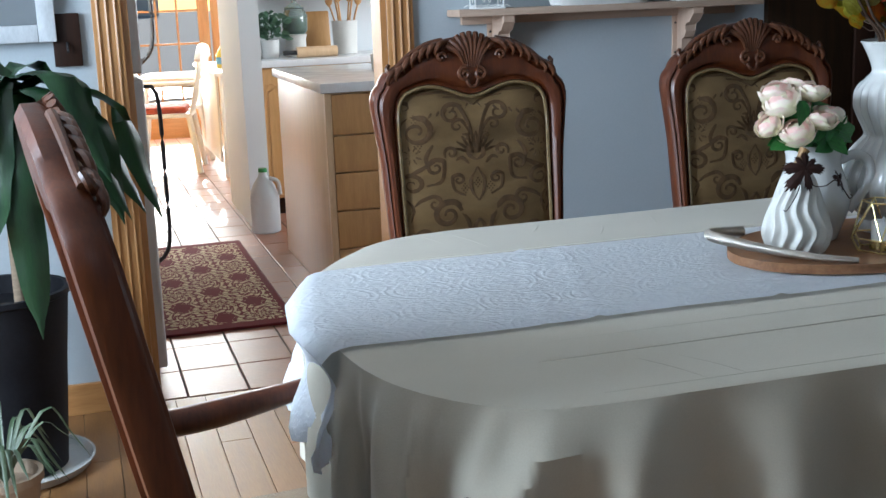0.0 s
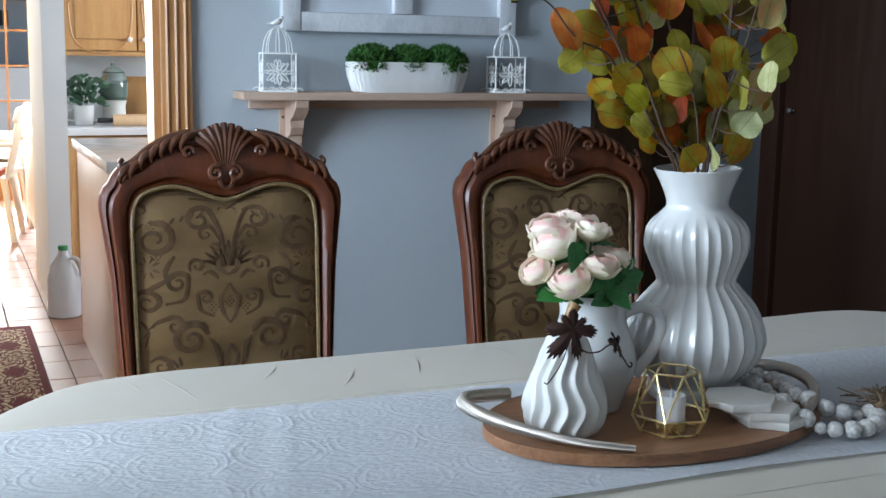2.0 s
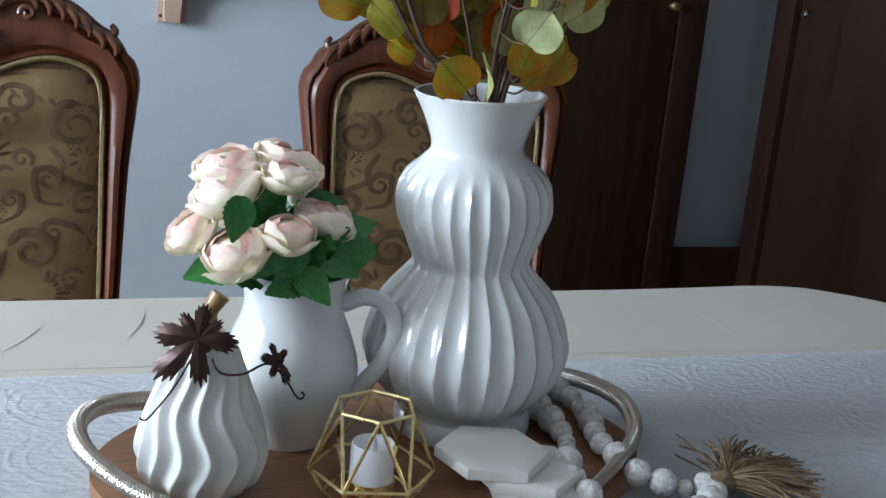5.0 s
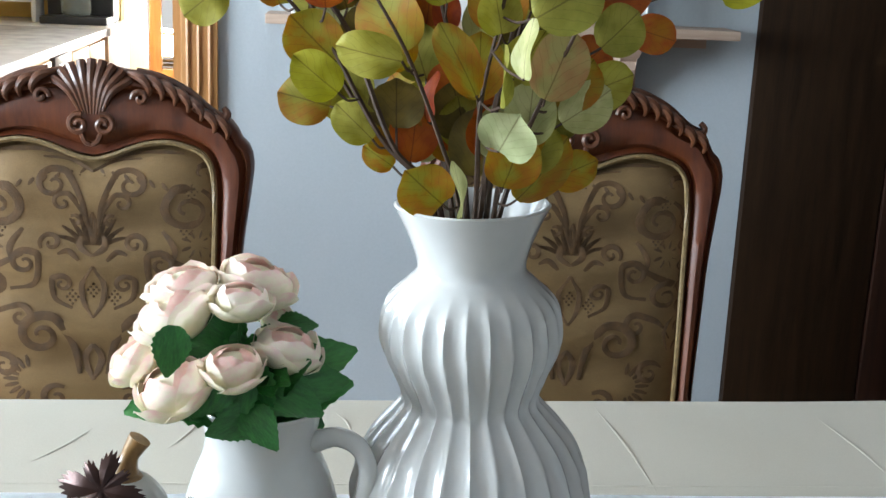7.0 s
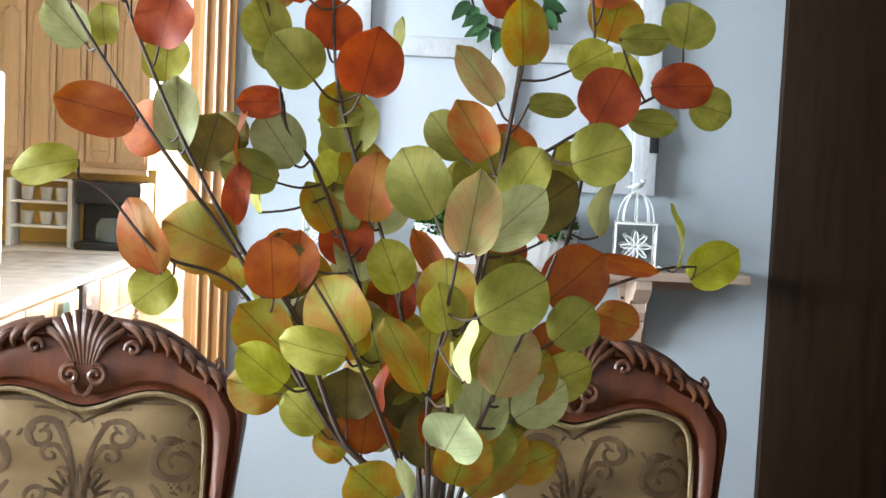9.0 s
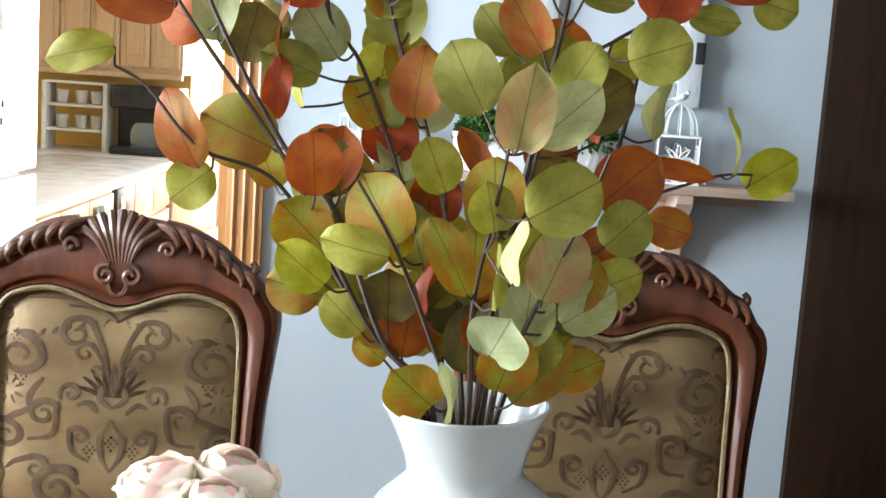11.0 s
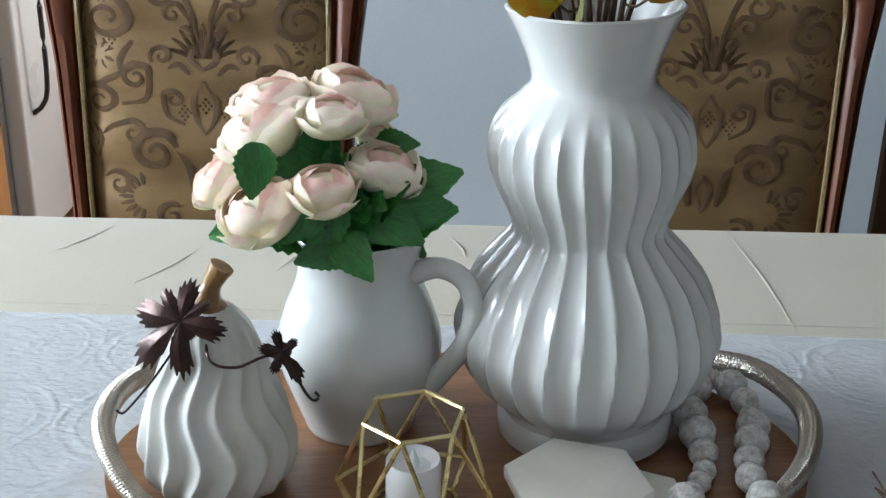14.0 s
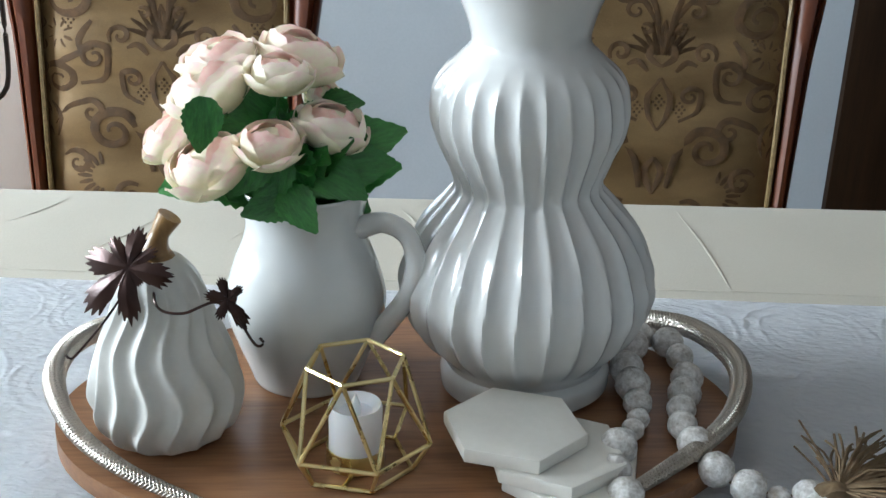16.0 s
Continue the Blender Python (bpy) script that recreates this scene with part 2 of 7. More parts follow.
TILE = surf("terracotta_tile", (0.25, 0.115, 0.07), (0.34, 0.17, 0.11), 9, 0.38, bump=0.08, fine=60, spread=0.08)
GROUT = surf("grout", (0.10, 0.075, 0.06), (0.15, 0.115, 0.09), 20, 0.9, bump=0.2)
PARQUET = wood("honey_floorboard", (0.21, 0.10, 0.034), (0.30, 0.155, 0.058), 0.42, (9, 1, 9), 4, spread=0.12)
MARBLE_TOP = surf("white_worktop", (0.70, 0.71, 0.71), (0.78, 0.79, 0.79), 10, 0.2, bump=0.01)

# ---- the rooms ----
ROOM_X0, ROOM_X1, ROOM_Y0, WALL_Y, CEIL_Z = -2.4, 2.92, -2.0, 3.68, 2.45
DOOR_X0, DOOR_X1, DOOR_Z = 0.05, 0.87, 2.05


def setting(name, bm, material, label, smooth=False):
    return tagged(part(name, bm, material, smooth=smooth), label, kind="structure")


wn_bm = box(ROOM_X0 - 0.12, DOOR_X0, WALL_Y, WALL_Y + 0.12, 0, CEIL_Z)
box(DOOR_X1, 2.245, WALL_Y, WALL_Y + 0.12, 0, CEIL_Z, bm=wn_bm)
box(2.69, 3.62, WALL_Y + 0.12, WALL_Y + 0.18, 0, CEIL_Z, bm=wn_bm)
box(2.672, 2.69, WALL_Y, WALL_Y + 0.18, 0, CEIL_Z, bm=wn_bm)
box(3.5, 3.62, WALL_Y, WALL_Y + 0.12, 0, CEIL_Z, bm=wn_bm)
box(2.69, 3.5, WALL_Y, WALL_Y + 0.12, CEIL_Z - 0.05, CEIL_Z, bm=wn_bm)
box(DOOR_X0, DOOR_X1, WALL_Y, WALL_Y + 0.12, DOOR_Z, CEIL_Z, bm=wn_bm)
box(2.245, 2.672, WALL_Y, WALL_Y + 0.12, 2.05, CEIL_Z, bm=wn_bm)
setting("wall_north", wn_bm, WALL, "pale blue-grey painted dining room wall with doorway")
ww = box(ROOM_X0 - 0.12, ROOM_X0, ROOM_Y0, 0.75, 0, CEIL_Z)
box(ROOM_X0 - 0.12, ROOM_X0, 2.75, WALL_Y, 0, CEIL_Z, bm=ww)
box(ROOM_X0 - 0.12, ROOM_X0, 0.75, 2.75, 0, 0.9, bm=ww)
box(ROOM_X0 - 0.12, ROOM_X0, 0.75, 2.75, 2.4, CEIL_Z, bm=ww)
setting("wall_west", ww, WALL, "pale blue-grey painted wall with window opening")
ws = box(ROOM_X0 - 0.12, -0.25, ROOM_Y0 - 0.12, ROOM_Y0, 0, CEIL_Z)
box(1.05, 3.62, ROOM_Y0 - 0.12, ROOM_Y0, 0, CEIL_Z, bm=ws)
box(-0.25, 1.05, ROOM_Y0 - 0.12, ROOM_Y0, 0, 0.95, bm=ws)
box(-0.25, 1.05, ROOM_Y0 - 0.12, ROOM_Y0, 2.25, CEIL_Z, bm=ws)
setting("wall_south", ws, WALL, "pale blue-grey painted wall with window opening")
setting("wall_east", box(3.5, 3.62, ROOM_Y0, WALL_Y, 0, CEIL_Z), WALL, "pale blue-grey painted wall")
setting("ceiling", box(ROOM_X0 - 0.12, 3.62, ROOM_Y0 - 0.12, WALL_Y, CEIL_Z, CEIL_Z + 0.1), CEIL, "plain white ceiling")
setting("floor", box(ROOM_X0 - 0.12, 3.62, ROOM_Y0 - 0.12, WALL_Y + 0.02, -0.06, -0.012), GROUT, "subfloor under honey wood floorboards")

# ---- trims and doors ----


def casing(x0, x1, zt, w, material, material_x, label, name="trim"):
    """Moulded casing round an opening in the north wall."""
    root = thing(name, label, "trim", kind="structure")
    for a, b in ((x0 - w, x0), (x1, x1 + w)):
        bm = box(a, b, WALL_Y - 0.018, WALL_Y, 0, zt + w, 0.004)
        for q in (0.2, 0.5, 0.8):
            tube([(a + w * q, WALL_Y - 0.018, 0), (a + w * q, WALL_Y - 0.018, zt)], 0.006, 2, 6, bm=bm)
        part("upright", bm, material, root)
    part("head", box(x0, x1, WALL_Y - 0.018, WALL_Y, zt, zt + w, 0.004), material_x, root)
    return root


dc = casing(DOOR_X0, DOOR_X1, DOOR_Z, 0.085, PINE, PINE_X, "honey-stained pine casing of the kitchen doorway")
part("jamb", box(DOOR_X0, DOOR_X0 + 0.02, WALL_Y, WALL_Y + 0.12, 0, DOOR_Z), PINE, dc)
part("jamb", box(DOOR_X1 - 0.02, DOOR_X1, WALL_Y, WALL_Y + 0.12, 0, DOOR_Z), PINE, dc)
part("head_jamb", box(DOOR_X0 + 0.02, DOOR_X1 - 0.02, WALL_Y, WALL_Y + 0.12, DOOR_Z - 0.02, DOOR_Z), PINE_X, dc)
for a, b in ((ROOM_X0, DOOR_X0 - 0.085), (DOOR_X1 + 0.085, 2.243)):
    setting("baseboard", box(a, b, WALL_Y - 0.016, WALL_Y, 0, 0.10, 0.004), PINE_X, "honey pine baseboard along the wall")
setting("baseboard", box(2.692, ROOM_X1, WALL_Y - 0.016, WALL_Y, 0, 0.45, 0.004), REDDOOR, "dark red-brown wooden base panel in the corner")


def knob(parent, at, r, material, axis="y", name="knob", label=""):
    bm = lathe([(r * 0.45, 0), (r * 0.4, r * 0.9), (r * 0.8, r * 1.2), (r, r * 1.7), (r * 0.8, r * 2.2), (r * 0.3, r * 2.4)], 16)
    m = pose(*at, 90, 0, 0) if axis == "y" else pose(*at, 0, -90, 0)
    bmesh.ops.transform(bm, matrix=m, verts=bm.verts)
    return part(name, bm, material, parent, label)


cd = thing("door_1", "dark brown flush wooden closet door in the dining room wall", "door", kind="structure")
part("panel", box(2.247, 2.60, WALL_Y - 0.022, WALL_Y + 0.02, 0.01, 2.05, 0.003), DARKDOOR, cd)
part("casing", box(2.604, 2.688, WALL_Y - 0.03, WALL_Y + 0.02, 0.0, 2.12, 0.004), REDDOOR, cd)
part("rail", box(2.247, 2.60, WALL_Y - 0.026, WALL_Y - 0.02, 0.10, 0.16, 0.002), REDDOOR, cd)
knob(cd, (2.575, WALL_Y - 0.022, 1.14), 0.014, BRASS, "y", "door_knob", "small brass knob")
WARDROBE = wood("wardrobe_door_wood", (0.014, 0.0055, 0.0024), (0.028, 0.011, 0.005), 0.55, (14, 14, 0.8), 4, gloss=0.25)
wd = thing("wardrobe", "dark red-brown wooden wardrobe built along the side wall", "wardrobe")
part("side_panel", box(2.92, 3.498, WALL_Y - 0.09, WALL_Y - 0.002, 0.0, 2.3, 0.003), REDDOOR, wd)
part("body", box(2.955, 3.498, 0.9, WALL_Y - 0.09, 0.0, 2.3, 0.003), REDDOOR, wd)
for i in range(4):
    y1 = WALL_Y - 0.10 - i * 0.62
    d = part("door", box(2.935, 2.954, y1 - 0.61, y1, 0.08, 2.26, 0.004), WARDROBE, wd)
    k = knob(d, (2.935, y1 - 0.05, 1.15), 0.012, CHROME, "x", "knob", "small chrome knob")

fb = bpy.data.objects["floor"]

# ---- wall things ----
sh = thing("wall_shelf", "raw pine wall shelf on two scrolled brackets", "shelf", (1.617, WALL_Y, 1.203))
part("board", box(-0.545, 0.545, -0.135, -0.001, -0.022, 0, 0.003), SHELF, sh)
part("back_rail", box(-0.50, 0.50, -0.02, -0.001, -0.05, -0.0225, 0.002), SHELF, sh)
for x in (-0.375, 0.30):
    prof = [(0, 0), (0.115, 0), (0.115, 0.02), (0.10, 0.035), (0.085, 0.05), (0.07, 0.048), (0.058, 0.06), (0.062, 0.08), (0.05, 0.10), (0.035, 0.105), (0.035, 0.125), (0.028, 0.165), (0, 0.165)]
    bm = prism([(a, b) for a, b in prof], -0.02, 0.02, 0.002, seg=1)
    bmesh.ops.transform(bm, matrix=Matrix(((0, 0, 1, x), (-1, 0, 0, -0.012), (0, -1, 0, -0.0225), (0, 0, 0, 1))), verts=bm.verts)
    br = part("bracket", bm, SHELF_V, sh, smooth=False)
    part("back_plate", box(x - 0.035, x + 0.035, -0.0115, -0.001, -0.19, -0.0505, 0.002), SHELF_V, br)
    for z in (-0.075, -0.175):
        part("screw_hole", lathe([(0.004, 0), (0.004, 0.001)], 10), BLACK, br, loc=(x - 0.026, -0.0125, z)).rotation_euler = (radians(90), 0, 0)

# window-frame wall decoration
DISTRESS = surf("chalky_white_wood", (0.50, 0.52, 0.54), (0.66, 0.68, 0.70), 14, 0.7, bump=0.25, fine=70, stretch=(2, 1, 1))
wf = thing("window_frame_decor", "distressed white wooden old window frame on the wall", "wall decoration", (1.58, WALL_Y, 1.375))
PALE = surf("pale_panel", (0.56, 0.60, 0.65), (0.62, 0.66, 0.71), 4, 0.45, bump=0.08)
for x in (-0.37, 0.315):
    part("stile", box(x, x + 0.055, -0.035, -0.001, 0, 0.80, 0.004), DISTRESS, wf)
part("mullion", box(-0.03, 0.03, -0.035, -0.001, 0.056, 0.744, 0.004), DISTRESS, wf)
for z0, z1 in ((0, 0.055), (0.30, 0.345), (0.745, 0.80)):
    for a, b in ((-0.314, -0.031), (0.031, 0.314)) if z0 == 0.30 else ((-0.314, 0.314),):
        part("rail", box(a, b, -0.033, -0.001, z0, z1, 0.004), DISTRESS, wf)
for a, b in ((-0.314, -0.031), (0.031, 0.314)):
    for z0, z1 in ((0.056, 0.299), (0.346, 0.744)):
        part("pane", box(a, b, -0.012, -0.001, z0, z1), PALE, wf)
for x in (-0.375, 0.35):
    part("hinge", box(x, x + 0.022, -0.041, -0.0355, 0.10, 0.15, 0.002), BLACK, wf)
WREATH = surf("wreath_leaf", (0.02, 0.07, 0.02), (0.06, 0.15, 0.05), 20, 0.5, bump=0.1, spread=0.3)
wr = thing("wreath", "small green leaf wreath hung on the white window frame", "wreath", (1.58, WALL_Y - 0.045, 1.83))
part("ring", tube([(0.09 * math.cos(a), 0, 0.09 * math.sin(a)) for a in (i * math.pi / 8 for i in range(16))], 0.006, 32, 6, True), BLACK, wr)


def leaf_mesh(name, length, width, material, fold=0.15, curl=0.1, teeth=0.0, rows=6, tip=1.0, disc=False):
    """A leaf along +y from its stalk, facing +z. disc: a nearly round one."""
    bm = bmesh.new()
    prev = None
    for i in range(rows + 1):
        t = i / rows
        if disc:
            w = width * max(1 - abs(2 * t - 0.94 * tip) ** 2.3, 0.0) ** 0.5 if t < 0.985 else 0.0
            w = max(w, 0.05 * width)
        else:
            w = width * max(math.sin(math.pi * (0.04 + 0.92 * t) ** (0.72 * tip)), 0.05) * (1 + teeth * (0.5 if i % 2 else -0.5))
        z = -curl * length * t * t + (0.02 * math.sin(5 * t) if disc else 0)
        row = [bm.verts.new((s * w, t * length, z + abs(s) ** 1.5 * fold * w + (0.05 * abs(s) * math.sin(7 * t + 2.5 * s + 20 * fold) if disc else 0))) for s in (-1, -0.5, 0, 0.5, 1)]
        if prev:
            for a in range(4):
                bm.faces.new((prev[a], prev[a + 1], row[a + 1], row[a]))
        prev = row
    me = bpy.data.meshes.new(name)
    bmesh.ops.recalc_face_normals(bm, faces=bm.faces)
    bm.to_mesh(me)
    bm.free()
    me.materials.append(material)
    me.polygons.foreach_set("use_smooth", [True] * len(me.polygons))
    return me


def leaf_at(me, parent, at, along, facing, scale=1.0, name="leaf"):
    """Lays a leaf mesh from `at` along a way, with its face turned to `facing`."""
    ob = new(name, me)
    y = Vector(along).normalized()
    x = y.cross(Vector(facing)).normalized()
    z = x.cross(y)
    s = Vector(scale) if isinstance(scale, tuple) else Vector((scale,) * 3)
    ob.parent = parent
    ob.matrix_basis = Matrix.Translation(at) @ Matrix((x, y, z)).transposed().to_4x4() @ Matrix.Diagonal((*s, 1))
    return ob


rnd = random.Random(5)
wl = leaf_mesh("wreath_leaf", 0.055, 0.014, WREATH)
for i in range(54):
    a = i / 54 * 2 * math.pi + rnd.uniform(-0.1, 0.1)
    r = rnd.uniform(0.075, 0.1)
    out = Vector((math.cos(a + rnd.uniform(-0.9, 0.9)), rnd.uniform(-0.5, 0.1), math.sin(a + rnd.uniform(-0.9, 0.9))))
    leaf_at(wl, wr, (r * math.cos(a), -0.004, r * math.sin(a)), out, (0.1, -1, 0.2), rnd.uniform(0.8, 1.2))


def planter():
    root = thing("moss_planter", "white ribbed oval planter with three green moss balls", "planter", (1.575, WALL_Y - 0.085, 1.203))
    n = 160
    bm = bmesh.new()
    rings = []
    for s, z in ((0.86, 0), (0.90, 0.004), (0.97, 0.05), (1.0, 0.082), (1.005, 0.086), (0.97, 0.088), (0.95, 0.06)):
        ring = []
        for i in range(n):
            a = 2 * math.pi * i / n
            c, q = math.cos(a), math.sin(a)
            rib = 1 + (0.012 if 0.004 < z < 0.083 and s < 1.0 else 0) * math.cos(a * 40)
            ring.append(bm.verts.new((0.19 * s * rib * math.copysign(abs(c) ** 0.55, c), 0.055 * s * rib * math.copysign(abs(q) ** 0.75, q), z)))
        rings.append(ring)
    for u, v in zip(rings, rings[1:]):
        for i in range(n):
            bm.faces.new((u[i], u[(i + 1) % n], v[(i + 1) % n], v[i]))
    bm.faces.new(rings[0][::-1])
    bm.faces.new(rings[-1])
    part("pot", bm, WHITE, root)
    moss = surf("moss", (0.012, 0.05, 0.006), (0.06, 0.17, 0.02), 60, 0.95, bump=0.6, fine=200)
    for x in (-0.115, 0.0, 0.115):
        bm = bmesh.new()
        for i in range(1500):
            v = Vector((rnd.gauss(0, 1), rnd.gauss(0, 1), rnd.gauss(0.2, 1))).normalized()
            p = Vector((v.x * 0.068, v.y * 0.056, 0.085 + v.z * 0.052)) * rnd.uniform(0.93, 1.0)
            if p.z < 0.062:
                continue
            d = (v + Vector((rnd.uniform(-0.5, 0.5), rnd.uniform(-0.5, 0.5), rnd.uniform(-0.5, 0.5)))).normalized()
            w = d.cross(Vector((rnd.uniform(-1, 1), rnd.uniform(-1, 1), rnd.uniform(-1, 1)))).normalized()
            a, b, c = p - w * 0.004, p + w * 0.004, p + d * rnd.uniform(0.008, 0.016)
            bm.faces.new([bm.verts.new(q + Vector((x, 0, 0))) for q in (a, b, c)])
        own = lathe([(0.01, 0.06), (0.06, 0.065), (0.064, 0.09), (0.045, 0.125), (0.01, 0.134)], 20)
        merge(bm, own, Matrix.Translation((x, 0, 0)) @ Matrix.Diagonal((1, 0.84, 1, 1)))
        part("moss_ball", bm, moss, root, smooth=False, kind="stuff")


planter()


def bird_cage(x):
    root = thing("lantern_birdcage", "small white metal birdcage lantern with a bird on top", "lantern", (x, WALL_Y - 0.075, 1.203), rz=-8, group="birdcages on the shelf")
    h, s = 0.105, 0.046
    part("base", box(-s - 0.004, s + 0.004, -s - 0.004, s + 0.004, 0, 0.006, 0.001), WHITE, root)
    part("top_plate", box(-s - 0.003, s + 0.003, -s - 0.003, s + 0.003, h, h + 0.005, 0.001), WHITE, root)
    for a in (-s, s):
        for b in (-s, s):
            part("post", tube([(a, b, 0.005), (a, b, h)], 0.003, 2, 6), WHITE, root)
    for turn in range(4):
        bm = bmesh.new()
        for i in range(8):
            q = i * math.pi / 4
            p = lambda r, w: (r * math.cos(q + w), -s, 0.055 + r * math.sin(q + w))  # noqa: E731
            tube([p(0.004, 0), p(0.018, 0.28), p(0.036, 0), p(0.018, -0.28), p(0.004, 0)], 0.002, 14, 5, bm=bm, up=(0, 1, 0))
        for i in range(5):
            tube([(-s + i * s / 2, -s, 0.006), (-s + i * s / 2 + 0.008, -s, 0.012), (-s + i * s / 2 + 0.02, -s, 0.006)], 0.002, 6, 5, bm=bm, up=(0, 1, 0))
        bmesh.ops.transform(bm, matrix=pose(0, 0, 0, 0, 0, 90 * turn), verts=bm.verts)
        part("scroll_panel", bm, WHITE, root, kind="stuff")
    dome = bmesh.new()
    for i in range(4):
        q = i * math.pi / 4
        pts = [(0.042 * math.cos(w) * math.cos(q), 0.042 * math.cos(w) * math.sin(q), h + 0.005 + 0.07 * math.sin(w)) for w in (j * math.pi / 8 for j in range(9))]
        tube(pts, 0.0018, 20, 5, bm=dome, up=(0.3, 0.5, 0))
    part("dome", dome, WHITE, root)
    bird = lathe([(0.001, -0.02), (0.006, -0.012), (0.009, 0), (0.007, 0.01), (0.001, 0.016)], 12)
    bmesh.ops.transform(bird, matrix=pose(0, 0, h + 0.09, 0, 70, 20), verts=bird.verts)
    merge(bird, lathe([(0.001, -0.006), (0.006, -0.002), (0.006, 0.003), (0.001, 0.007)], 10), Matrix.Translation((0.012, 0.004, h + 0.10)))
    tube([(-0.012, 0, h + 0.088), (-0.03, -0.003, h + 0.084)], lambda t: 0.004 - 0.003 * t, 3, 6, bm=bird)
    part("bird", bird, WHITE, root)
    return root


bird_cage(1.185)
bird_cage(1.90)

# mirror and key box left of the doorway
mr = thing("wall_mirror", "white-framed window-pane mirror on the wall", "mirror", (-0.62, WALL_Y, 1.16))
MIRROR, mn, ml, mb = nodes_of("mirror_glass")
mb.inputs["Metallic"].default_value, mb.inputs["Roughness"].default_value = 1.0, 0.03
mb.inputs["Base Color"].default_value = (0.8, 0.83, 0.85, 1)
for x in (-0.46, 0.43):
    part("stile", box(x, x + 0.05, -0.04, -0.001, 0, 0.9, 0.004), DISTRESS, mr)
for z in (0, 0.85):
    part("rail", box(-0.409, 0.429, -0.04, -0.001, z, z + 0.05, 0.004), DISTRESS, mr)
for x in (-0.18, 0.15):
    part("glazing_bar", box(x, x + 0.025, -0.035, -0.001, 0.051, 0.849, 0.003), DISTRESS, mr)
part("glazing_bar", box(-0.154, 0.149, -0.034, -0.012, 0.20, 0.222, 0.003), DISTRESS, mr)
part("glazing_bar", box(0.176, 0.429, -0.034, -0.012, 0.20, 0.222, 0.003), DISTRESS, mr)
part("mirror_glass", box(-0.409, 0.429, -0.011, -0.002, 0.051, 0.849), MIRROR, mr)
kb = thing("key_holder", "dark red wooden key plaque beside the mirror", "key holder", (-0.112, WALL_Y, 1.085))
part("plaque", box(-0.04, 0.04, -0.018, -0.001, 0, 0.155, 0.004), REDDOOR, kb)
part("hook", tube([(0, -0.018, 0.07), (0, -0.03, 0.06), (0, -0.034, 0.05), (0, -0.03, 0.042)], 0.004, 12, 6), BLACK, kb)

# ---- dining table, its cloth and runner ----
TOP = 0.765
HALF = [(0.218, 1.72), (0.226, 1.56), (0.242, 1.43), (0.285, 1.32), (0.365, 1.228), (0.47, 1.194), (0.80, 1.190)]
FAR = [(0.80, 2.318), (0.62, 2.312), (0.49, 2.278), (0.395, 2.190), (0.30, 2.05), (0.24, 1.89)]
FAR_END = [(2.43, 1.89), (2.40, 2.05), (2.33, 2.20), (2.23, 2.305), (2.12, 2.352), (1.86, 2.342)]
OUT = HALF + [(1.31, 1.190)] + [(2.66 - x, y) for x, y in HALF[::-1]] + FAR_END + [(1.31, 2.330)] + FAR
dt = thing("dining_table", "long dark wooden dining table under a beige tablecloth", "table", (1.31, 1.745, 0))
rim = [Vector((x - 1.31, y - 1.745, 0)) for x, y in OUT]
line = smooth_line(rim, 120, True)
part("tabletop", prism([(p.x * 0.985, p.y * 0.985) for p in line], 0.725, 0.757, 0.006), MAHOG, dt)
for x in (-0.85, 0.85):
    for y in (-0.38, 0.38):
        part("leg", tube([(x, y, 0.0), (x * 1.02, y * 1.03, 0.2), (x, y, 0.5), (x * 1.03, y * 1.04, 0.726)], lambda t: 0.028 + 0.03 * t * t, 16, 12), MAHOG, dt)
part("apron", box(-0.9, 0.9, -0.42, 0.42, 0.64, 0.724, 0.006), MAHOG, dt)


